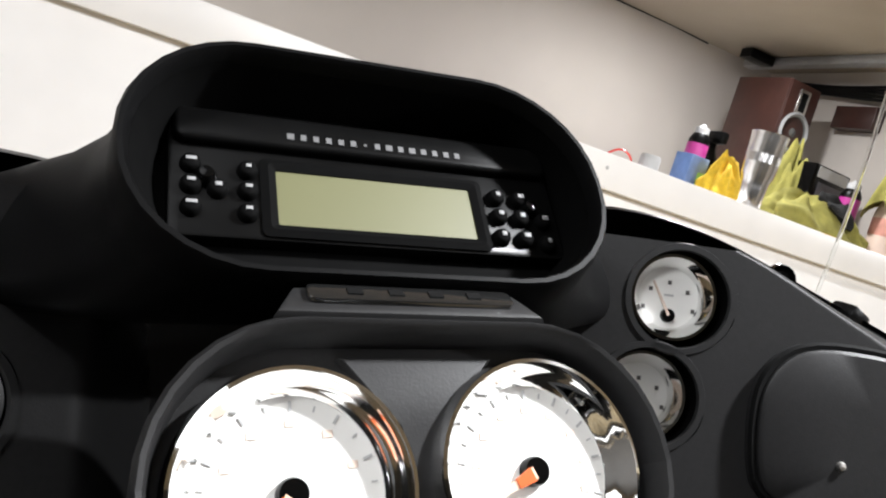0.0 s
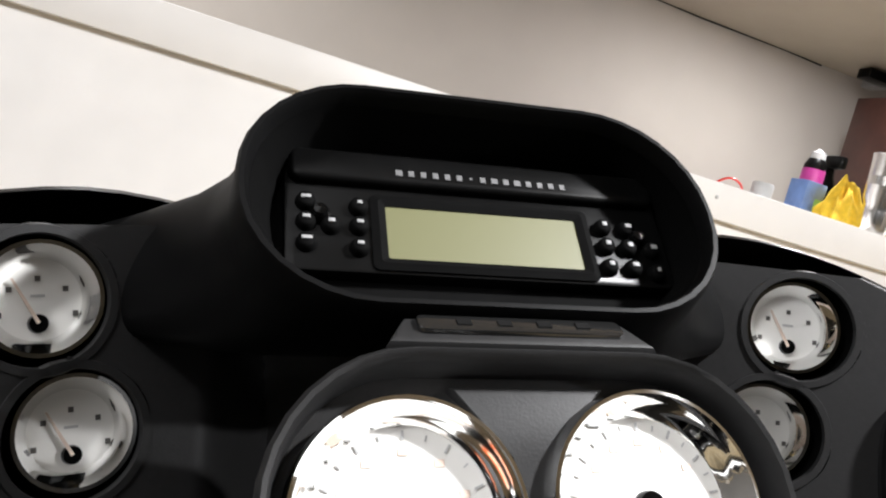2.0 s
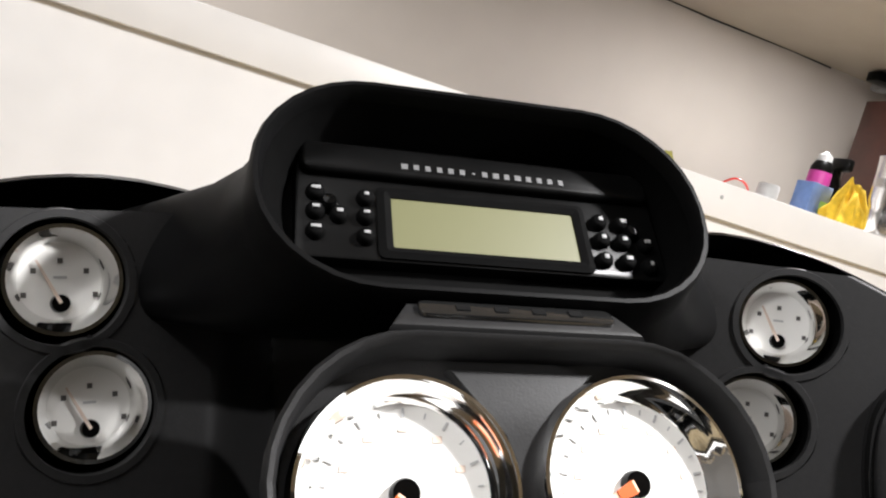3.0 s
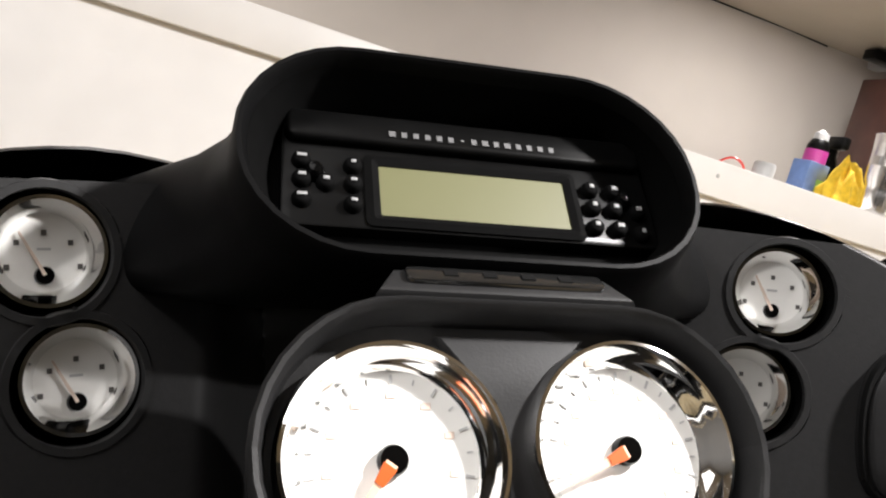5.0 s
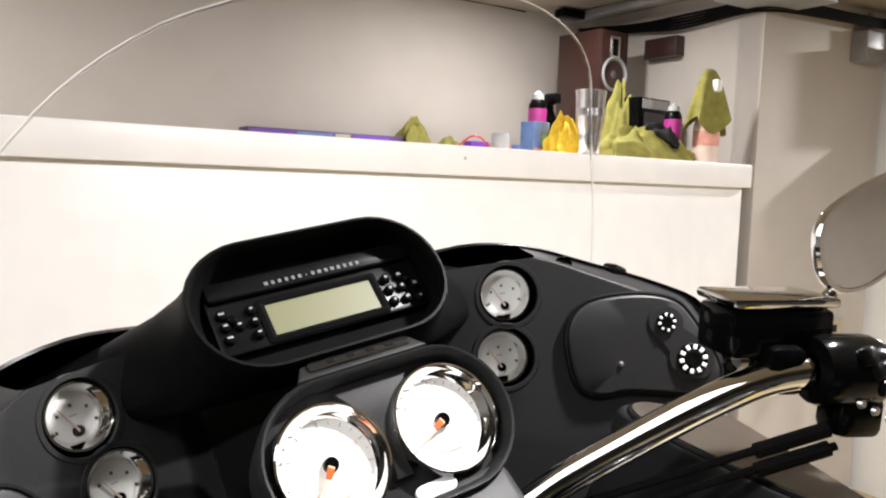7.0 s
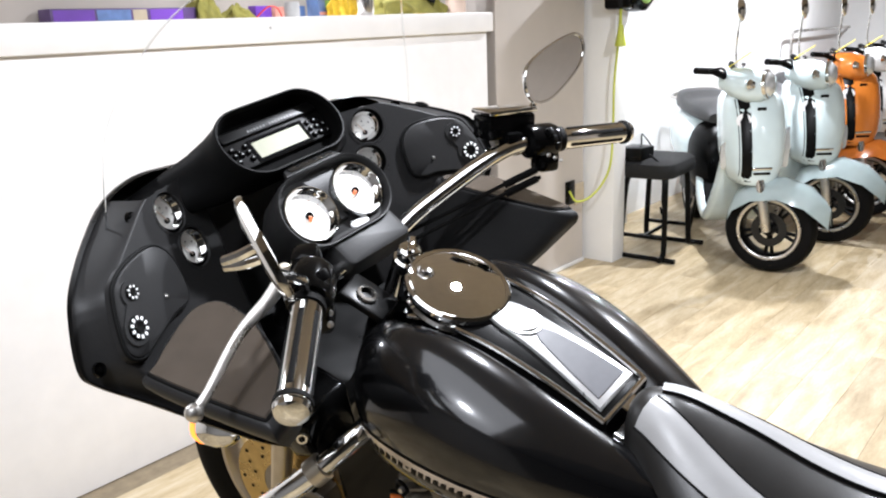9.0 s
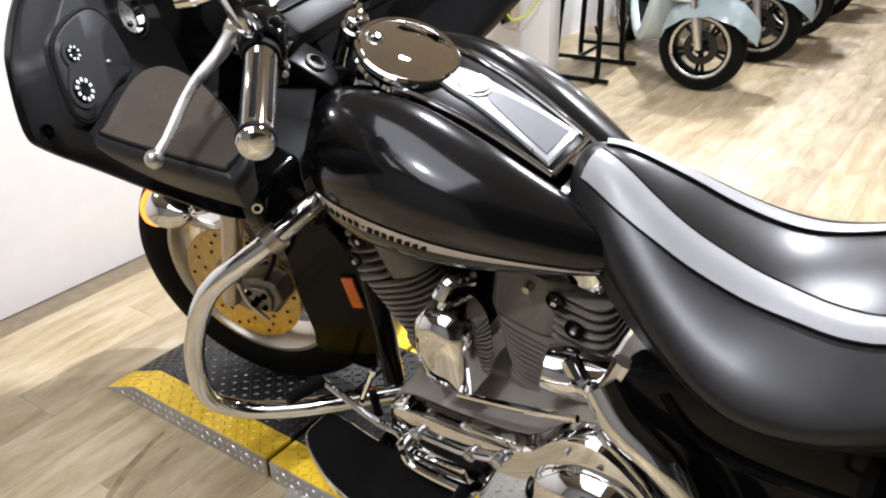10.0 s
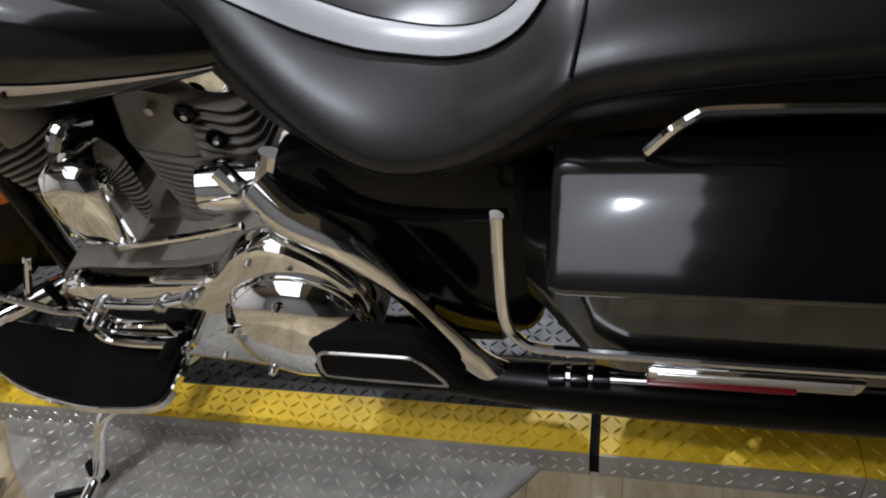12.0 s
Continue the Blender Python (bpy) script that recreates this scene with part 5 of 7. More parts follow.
primary = part("primary_cover", rings([[V(-0.186, p.y, p.z) for p in inset(0.985)], [V(-0.207, p.y, p.z) for p in inset(0.98)], [V(-0.217, p.y, p.z) for p in inset(0.94)], [V(-0.222, p.y, p.z) for p in inset(0.8)], [V(-0.224, p.y, p.z) for p in inset(0.4)]], True, (False, True)), CHROME, bike, "chrome primary cover", angle=40)
part("derby_cover", lathe([(0.106, 0.0), (0.1045, 0.012), (0.098, 0.026), (0.082, 0.039), (0.06, 0.048), (0.03, 0.053), (0.0, 0.0545)], 56, align((-0.218, 0.145, 0.378), (-1, 0, 0))), CHROME, primary, "domed chrome clutch cover")
for k in range(5):
    a = radians(20 + 72 * k)
    part("cover_bolt", lathe([(0, 0.012), (0.005, 0.011), (0.007, 0)], 12, align((-0.256, 0.145 + 0.085 * math.cos(a), 0.378 + 0.085 * math.sin(a)), (-1, 0, 0))), CHROME, primary)
for y, z in ((0.48, 0.36), (0.42, 0.30), (0.30, 0.275), (0.28, 0.43), (0.40, 0.41), (0.18, 0.505)):
    part("cover_bolt", lathe([(0, 0.010), (0.004, 0.009), (0.006, 0)], 12, align((-0.218, y, z), (-1, 0, 0))), STEEL, primary)
part("primary_window", box(0.006, 0.10, 0.03, pose(-0.222, 0.37, 0.35, -14, 0, 0), 0.003), GLOSS, primary)
# chrome oil line and dipstick by the seat post
part("oil_line", tube([(-0.15, 0.21, 0.60), (-0.16, 0.18, 0.57), (-0.165, 0.15, 0.585), (-0.15, 0.13, 0.63)], 0.014, 10, 5), CHROME, bike, "chrome oil fitting")
part("starter", lathe([(0, 0.06), (0.032, 0.055), (0.036, 0.03), (0.036, -0.04), (0, -0.05)], 24, align((-0.13, 0.20, 0.555), (-0.3, 0.9, 0.2))), CHROME, bike, "chrome starter cover")
# horn cover
horn_shape = closed_curve([(0.435, 0.60, 0), (0.425, 0.632, 0), (0.40, 0.645, 0), (0.375, 0.635, 0), (0.362, 0.60, 0), (0.362, 0.52, 0), (0.37, 0.50, 0), (0.415, 0.50, 0), (0.435, 0.545, 0)], 5)


def horn_ring(scale, x):
    return [V(x, 0.393 + (p.x - 0.40) * scale * 1.25, 0.57 + (p.y - 0.57) * scale) for p in horn_shape]


part("horn_cover", rings([horn_ring(0.92, -0.13), horn_ring(1.0, -0.15), horn_ring(1.0, -0.185), horn_ring(0.93, -0.2), horn_ring(0.7, -0.21), horn_ring(0.3, -0.214)], True, (True, True)), CHROME, bike, "chrome bell-shaped horn cover", angle=45)
part("horn_bracket", tube([(-0.12, 0.375, 0.66), (-0.15, 0.39, 0.672), (-0.17, 0.40, 0.65)], 0.012, 10, 4), CHROME, bike)
part("shift_rod_upper", tube([(-0.21, 0.36, 0.515), (-0.215, 0.25, 0.545), (-0.215, 0.165, 0.57)], 0.0055, 8, 2), CHROME, bike, "chrome linkage rod")

# ---- frame, guard, floorboards, stand, shifter ----
for s in (-1, 1):
    part("frame_downtube", tube([(s * 0.05, 0.66, 0.82), (s * 0.055, 0.65, 0.60), (s * 0.065, 0.635, 0.42), (s * 0.075, 0.625, 0.25), (s * 0.08, 0.56, 0.17), (s * 0.08, 0.30, 0.16), (s * 0.08, -0.1, 0.18)], 0.02, 12, 5), GLOSS, bike, "black frame tube")
for s in (-1, 1):
    pts = [(s * 0.06, 0.62, 0.74), (s * 0.16, 0.62, 0.75), (s * 0.235, 0.66, 0.71), (s * 0.30, 0.74, 0.645), (s * 0.325, 0.80, 0.54), (s * 0.325, 0.845, 0.43), (s * 0.315, 0.855, 0.36), (s * 0.285, 0.84, 0.315), (s * 0.25, 0.80, 0.295), (s * 0.19, 0.72, 0.29), (s * 0.07, 0.60, 0.28)]
    g = part("engine_guard", tube(pts, 0.017, 16, 7), CHROME, bike, "chrome engine guard bar")
    part("guard_clamp", lathe([(0.017, -0.012), (0.022, -0.011), (0.022, 0.011), (0.017, 0.012)], 18, align((s * 0.225, 0.652, 0.717), (s * 0.6, 0.5, -0.45))), CREAM, g)
    # floorboard with rubber mat and chrome edge
    deck = closed_curve([(0.20, 0.66, 0), (0.235, 0.683, 0), (0.275, 0.672, 0), (0.31, 0.60, 0), (0.33, 0.50, 0), (0.33, 0.43, 0), (0.318, 0.365, 0), (0.27, 0.352, 0), (0.225, 0.358, 0), (0.212, 0.40, 0), (0.205, 0.52, 0)], 4)
    fz = lambda y: 0.292 + 0.02 * step01(0.58, 0.69, y)
    fb = part("floorboard", rings([[V(s * p.x, p.y, fz(p.y) - 0.018) for p in deck], [V(s * p.x, p.y, fz(p.y) - 0.004) for p in deck], [V(s * (0.27 + (p.x - 0.27) * 0.97), 0.51 + (p.y - 0.51) * 0.985, fz(p.y) - 0.002) for p in deck]], True, (True, True)), CHROME, bike, "rider floorboard with a chrome rim")
    part("rubber_mat", rings([[V(s * (0.27 + (p.x - 0.27) * 0.94), 0.51 + (p.y - 0.51) * 0.965, fz(p.y) - 0.001) for p in deck], [V(s * (0.27 + (p.x - 0.27) * 0.92), 0.51 + (p.y - 0.51) * 0.955, fz(p.y) + 0.004) for p in deck]], True, (False, True)), RUBBER, fb, "black rubber mat")
    part("board_hinge", tube([(s * 0.20, 0.37, 0.285), (s * 0.20, 0.45, 0.285)], 0.012, 10, 1, smooth=False), GLOSS, fb)
    part("board_bracket", box(0.1, 0.03, 0.03, pose(s * 0.15, 0.56, 0.27), 0.006), GLOSS, fb)
    part("board_bracket", box(0.1, 0.03, 0.03, pose(s * 0.15, 0.42, 0.265), 0.006), GLOSS, fb)
    # passenger board, folded up
    pad = closed_curve([(0.124, 0.312, 0), (0.128, 0.335, 0), (0.124, 0.395, 0), (0.112, 0.416, 0), (0.085, 0.422, 0), (0.0, 0.424, 0), (-0.030, 0.420, 0), (-0.050, 0.405, 0), (-0.078, 0.345, 0), (-0.080, 0.318, 0), (-0.062, 0.302, 0), (0.02, 0.298, 0), (0.108, 0.298, 0)], 4)
    pb = part("passenger_board", rings([[V(s * 0.245, p.x, p.y) for p in pad], [V(s * 0.262, p.x, p.y) for p in pad], [V(s * 0.27, 0.027 + (p.x - 0.027) * 0.93, 0.36 + (p.y - 0.36) * 0.9) for p in pad], [V(s * 0.272, 0.027 + (p.x - 0.027) * 0.5, 0.36 + (p.y - 0.36) * 0.5) for p in pad]], True, (True, True)), RUBBER, bike, "folded black passenger floorboard")
    trim = closed_curve([(0.108, 0.338, 0), (0.112, 0.346, 0), (0.108, 0.378, 0), (0.100, 0.388, 0), (0.088, 0.391, 0), (-0.012, 0.391, 0), (-0.026, 0.386, 0), (-0.036, 0.374, 0), (-0.056, 0.340, 0), (-0.057, 0.331, 0), (-0.048, 0.326, 0), (0.095, 0.330, 0)], 3)
    part("pad_trim", tube([V(s * 0.272, p.x, p.y - 0.004) for p in trim] + [V(s * 0.272, trim[0].x, trim[0].y - 0.004)], 0.0028, 6, 1, smooth=False), STEEL, pb, "thin metal trim line")
    part("board_foot", box(0.03, 0.09, 0.02, pose(s * 0.245, 0.03, 0.283), 0.004), GLOSS, pb)
shift = part("heel_shifter", tube([(-0.225, 0.640, 0.425), (-0.228, 0.575, 0.402), (-0.228, 0.525, 0.383), (-0.226, 0.488, 0.378), (-0.226, 0.478, 0.35)], 0.0065, 10, 3), CHROME, bike, "chrome heel and toe shifter")
part("toe_peg", tube([(-0.225, 0.640, 0.425), (-0.29, 0.66, 0.43)], 0.011, 12, 1, smooth=False), RUBBER, shift)
part("shifter_pivot", lathe([(0, 0.02), (0.012, 0.018), (0.014, 0.0), (0.014, -0.05)], 18, align((-0.225, 0.475, 0.36), (-1, 0, 0))), CHROME, shift)
part("shifter_arm", tube([(-0.232, 0.485, 0.355), (-0.236, 0.47, 0.325), (-0.238, 0.42, 0.32), (-0.238, 0.36, 0.322)], 0.0065, 10, 3), CHROME, shift)
part("heel_peg", tube([(-0.238, 0.36, 0.322), (-0.28, 0.352, 0.335)], 0.012, 12, 1, smooth=False), RUBBER, shift)
part("shifter_cross", tube([(-0.19, 0.55, 0.46), (-0.215, 0.57, 0.40)], 0.006, 8, 1, smooth=False), CHROME, shift)
rod = part("shift_rod", tube([(-0.228, 0.445, 0.405), (-0.23, 0.36, 0.41), (-0.23, 0.285, 0.432)], 0.0055, 10, 2), CHROME, bike, "chrome shift rod")
for y, z in ((0.44, 0.405), (0.34, 0.414), (0.29, 0.43)):
    part("rod_end", lathe([(0.0, 0.010), (0.009, 0.008), (0.010, 0.0), (0.009, -0.008), (0, -0.01)], 14, align((-0.231, y, z), (-1, 0, 0))), STEEL, rod)
part("foot_bracket", box(0.016, 0.11, 0.035, pose(-0.222, 0.41, 0.335, -10, 0, 0), 0.006), CHROME, bike)
part("cable_stub", lathe([(0, 0.035), (0.007, 0.033), (0.009, 0.02), (0.007, 0.0), (0.009, -0.02)], 14, pose(-0.16, 0.60, 0.32)), RUBBER, bike)


def lowered(x, y, z):
    """A world point in the bike's own axes."""
    return bike.matrix_basis.inverted() @ V(x + 0.05, y + 0.057, z)


foot = lowered(-0.435, 0.582, 0.024)
ankle = lowered(-0.352, 0.572, 0.055)
knee = lowered(-0.340, 0.50, 0.205)
hip = V(-0.17, 0.40, 0.20)
stand = part("side_stand", tube([hip, hip.lerp(knee, 0.6) + V(0, 0, -0.006), knee, knee.lerp(ankle, 0.6), ankle, ankle.lerp(foot, 0.5), foot], [0.014, 0.012, 0.011, 0.011, 0.012, 0.012, 0.011], 12, 4), CHROME, bike, "chrome side stand")
part("stand_stop", tube([ankle + V(0.0, 0, -0.012), ankle + V(0.012, 0.004, 0.022)], [0.016, 0.013], 12, 1, smooth=False), RUBBER, stand, "black rubber stop")
part("stand_tab", tube([ankle.lerp(foot, 0.25), lowered(-0.388, 0.638, 0.034)], [0.006, 0.008], 10, 1, smooth=False), SATIN, stand)
part("stand_foot", box(0.03, 0.05, 0.010, bike.matrix_basis.inverted() @ pose(-0.38, 0.639, 0.0165, 0, 0, 80), 0.004), STEEL, stand)
for s in (-1, 1):
    part("muffler", tube([(s * 0.2, 0.05, 0.24), (s * 0.22, -0.3, 0.25), (s * 0.23, -0.95, 0.28)], [0.028, 0.036, 0.04], 18, 3), SATIN, bike, "dark muffler under the saddlebag")
# ---- platform under the motorcycle, turntable plate ----
def ridge_mesh(cells, size=0.0225, width=0.0062, height=0.0028):
    """Raised lozenges of tread plate: (x, y, z, turn, slope) each."""
    verts, faces = [], []
    for x, y, z, a, sl in cells:
        c, s = math.cos(a), math.sin(a)
        k = len(verts)
        for u, v, h in ((-size / 2, 0, -0.0006), (0, -width / 2, -0.0006), (size / 2, 0, -0.0006), (0, width / 2, -0.0006), (-size * 0.22, 0, height), (size * 0.22, 0, height)):
            px, py = x + u * c - v * s, y + u * s + v * c
            verts.append((px, py, z + h + sl * (py - y)))
        faces += [(k, k + 1, k + 4), (k + 1, k + 5, k + 4), (k + 1, k + 2, k + 5), (k + 2, k + 3, k + 5), (k + 3, k + 4, k + 5), (k + 3, k, k + 4)]
    me = bpy.data.meshes.new("tread")
    me.from_pydata(verts, [], faces)
    return me


def tread(name, cells, mat, parent, label):
    me = ridge_mesh(cells)
    me.materials.append(mat)
    ob = new(name, me)
    ob.parent = parent
    return tagged(ob, label, kind="stuff")


def grid_cells(x0, x1, y0, y1, z_of, keep=lambda x, y: True, pitch=0.0245, slope=0.0):
    out, i = [], 0
    y = y0 + pitch / 2
    while y < y1 - pitch * 0.3:
        x, j = x0 + pitch / 2, 0
        while x < x1 - pitch * 0.3:
            if keep(x, y):
                out.append((x, y, z_of(x, y), radians(45 if (i + j) % 2 else -45), slope))
            x += pitch
            j += 1
        y += pitch
        i += 1
    return out


XL, XR, YW = -0.17, 0.405, 0.078
Y1, Y2, Y3 = 0.982, -0.190, -0.585
YB, Y4 = 1.452, 1.582  # where the front section bends down, and its tip
SLOPE, SLOPE_F = MAT / 0.60, -MAT / (Y4 - YB)


def ramp_z(x, y):
    if y > YB:
        return max(0.0, MAT + SLOPE_F * (y - YB))
    return MAT + SLOPE * (y - Y3) if y < Y3 else MAT


for name, y0, y1, label in (("platform_ramp", Y1 + 0.007, Y4, "black and yellow diamond plate section bent down at its tip"), ("platform", Y2 + 0.008, Y1 - 0.007, "black diamond plate platform with yellow edges"), ("platform", Y3, Y2 - 0.008, "rear black diamond plate platform with yellow edges"), ("platform_ramp", Y3 - 0.6, Y3 - 0.002, "rear diamond plate ramp, black with yellow edges")):
    knots = (y0, YB, y1) if y0 > 0.9 else (y0, y1)
    low = 0.0005 if y0 > 0.9 or y0 < -0.9 else 0.004
    top = lambda y: max(low, ramp_z(0, y))
    deck = thing(name, label, "platform", group="platform sections")
    for nm, xa, xb, mat in (("edge_strip", XL, XL + YW, DIAMOND_YELLOW), ("deck_plate", XL + YW, XR - YW, DIAMOND_DARK), ("edge_strip", XR - YW, XR, DIAMOND_YELLOW)):
        b = bmesh.new()
        rings([[V(xa, y, 0.0), V(xb, y, 0.0), V(xb, y, top(y)), V(xa, y, top(y))] for y in knots], bm=b)
        part(nm, b, mat, deck, smooth=False)
        cells = [c for a_, b_ in zip(knots, knots[1:]) for c in grid_cells(xa, xb, a_, b_, ramp_z, pitch=0.0195, slope=(top(b_) - top(a_)) / (b_ - a_))]
        tread("tread", cells, TREAD_YELLOW if mat is DIAMOND_YELLOW else TREAD_DARK, deck, "raised tread lozenges")
    b = bmesh.new()
    rings([[V(XL - 0.003, y, 0.0), V(XL - 0.0005, y, 0.0), V(XL - 0.0005, y, max(0.0004, top(y) - 0.001)), V(XL - 0.003, y, max(0.0004, top(y) - 0.001))] for y in knots], bm=b)
    part("side_plate", b, DIAMOND_STEEL, deck, "bare metal side", smooth=False)
    cells = []
    for k in range(int((y1 - y0) / 0.022)):
        for r in range(2):
            y = y0 + 0.012 + 0.022 * k
            z = 0.015 + 0.022 * r
            if z + 0.006 < top(y):
                cells.append((y, z, 0.0, radians(45 if (k + r) % 2 else -45), 0))
    me = ridge_mesh(cells, 0.018, 0.005, 0.0018)
    me.materials.append(TREAD_STEEL)
    ob = new("side_tread", me)
    ob.parent = deck
    ob.matrix_basis = Matrix(((0, 0, -1, XL - 0.003), (1, 0, 0, 0), (0, 1, 0, 0), (0, 0, 0, 1)))
    tagged(ob, "raised tread lozenges on the side", kind="stuff")

for name, y, gap in (("platform_ramp", Y1, 0.0136), ("platform", Y2, 0.0156)):
    part("joint", box(XR - XL - 0.004, gap, MAT - 0.012, pose((XL + XR) / 2, y, (MAT - 0.006) / 2)), DARK, bpy.data.objects[name], "dark joint between the sections")

DC, DR = (0.181, 0.412), 0.625
turn_plate = thing("turntable_plate", "round bare aluminium diamond plate lying on the floor", "floor plate", pose(DC[0], DC[1], 0))
part("plate", lathe([(0, 0.011), (DR - 0.004, 0.011), (DR, 0.007), (DR, 0.0)], 96), DIAMOND_STEEL, turn_plate)
tread("tread", grid_cells(-DR, -0.30, -DR, DR, lambda x, y: 0.011, lambda x, y: math.hypot(x, y) < DR - 0.02, 0.0215), TREAD_STEEL, turn_plate, "raised tread lozenges")

# red capped valve on the floor
valve = thing("red_capped_valve", "small red capped air valve on the plank floor", "valve", pose(-0.334, 0.845, 0))
part("valve_base", box(0.07, 0.035, 0.008, pose(0, 0, 0.004, 0, 0, 20), 0.002), STEEL, valve)
part("cap", lathe([(0.0, 0.042), (0.010, 0.041), (0.012, 0.036), (0.0125, 0.014), (0.010, 0.008)], 18), RED, valve, "red plastic cap")
part("screw", lathe([(0, 0.016), (0.006, 0.015), (0.007, 0.006)], 10, pose(-0.026, -0.012, 0.0)), STEEL, valve)
part("screw", lathe([(0, 0.014), (0.006, 0.013), (0.007, 0.006)], 10, pose(0.026, 0.01, 0.0)), STEEL, valve)

# old cover outlines and scuffs on the planks
for k, (cx, cy, rx, ry) in enumerate(((-0.322, 0.955, 0.062, 0.078), (-0.51, 0.837, 0.05, 0.04))):
    pts = [(cx + rx * math.cos(a) * (1 + 0.16 * math.sin(3 * a + k) + 0.05 * math.sin(7 * a)), cy + ry * math.sin(a) * (1 + 0.12 * math.cos(2 * a) + 0.05 * math.cos(5 * a)), 0.0004) for a in (2 * math.pi * i / 60 for i in range(61))]
    solo("floor_cut", tube(pts, 0.0024, 6, 1, smooth=False), STAIN, "irregular dark outline of an old cover in the planks", "floor cut", kind="structure")
for k in range(2):
    pts = [(-0.20 - 0.031 * i - 0.02 * k, 1.357 - 0.0002 * (i - 8 - 2 * k) ** 2 * 4 - 0.02 * i - 0.05 * k, 0.0002) for i in range(13)]
    solo("tyre_mark", tube(pts, [0.006, 0.013, 0.012, 0.004], 6, 1, flat=0.03), SCUFF, "faint dark tyre scuff on the planks", "floor mark", kind="structure")
# ---- row of scooters along the white wall ----
def paint(name, c):
    return material(name, c, 0.22, 0.0, vary=0.04, noise_scale=15, coat=0.8, rough_vary=0.04)


BLUE, TANGERINE, PEARL = paint("pale_blue_scooter_paint", (0.60, 0.70, 0.71)), paint("orange_scooter_paint", (0.72, 0.22, 0.03)), paint("white_scooter_paint", (0.75, 0.76, 0.76))
YELLOW_TAG = material("yellow_price_tag", (0.85, 0.7, 0.06), 0.6, vary=0.05, noise_scale=40)
GREYBOX_S = material("dark_brake_disc", (0.03, 0.03, 0.03), 0.4, 0.8, vary=0.1, noise_scale=30)
SCREEN_LAMP = material("clear_headlamp", (0.75, 0.78, 0.8), 0.08, 0.6, vary=0.1, noise_scale=30)
SCOOT_SEAT = material("charcoal_scooter_seat", (0.03, 0.03, 0.031), 0.5, vary=0.15, noise_scale=60, bump=0.3, bump_scale=300)


def section(y, w, z0, z1, p=0.75, n=20):
    zc = (z0 + z1) / 2
    return [V(w * math.copysign(abs(math.cos(a)) ** p, math.cos(a)), y, zc + (z1 - z0) / 2 * math.copysign(abs(math.sin(a)) ** p, math.sin(a))) for a in (2 * math.pi * k / n for k in range(n))]


STEERED = ("wheel", "fork_leg", "front_fender", "handle_grip", "brake_lever", "side_lamp", "headset", "headlamp", "headlamp_ring", "price_tag", "mirror_stem", "mirror_head")
ST = pose(0, -0.10, 0, 0, 0, 56) @ Matrix.Translation((0, 0.10, 0))
PANEL_S = [(0.47, 0.10, 0.0), (0.50, 0.125, 0.012), (0.56, 0.145, 0.016), (0.65, 0.156, 0.008), (0.75, 0.16, -0.015), (0.85, 0.156, -0.05), (0.90, 0.145, -0.08), (0.93, 0.115, -0.11)]


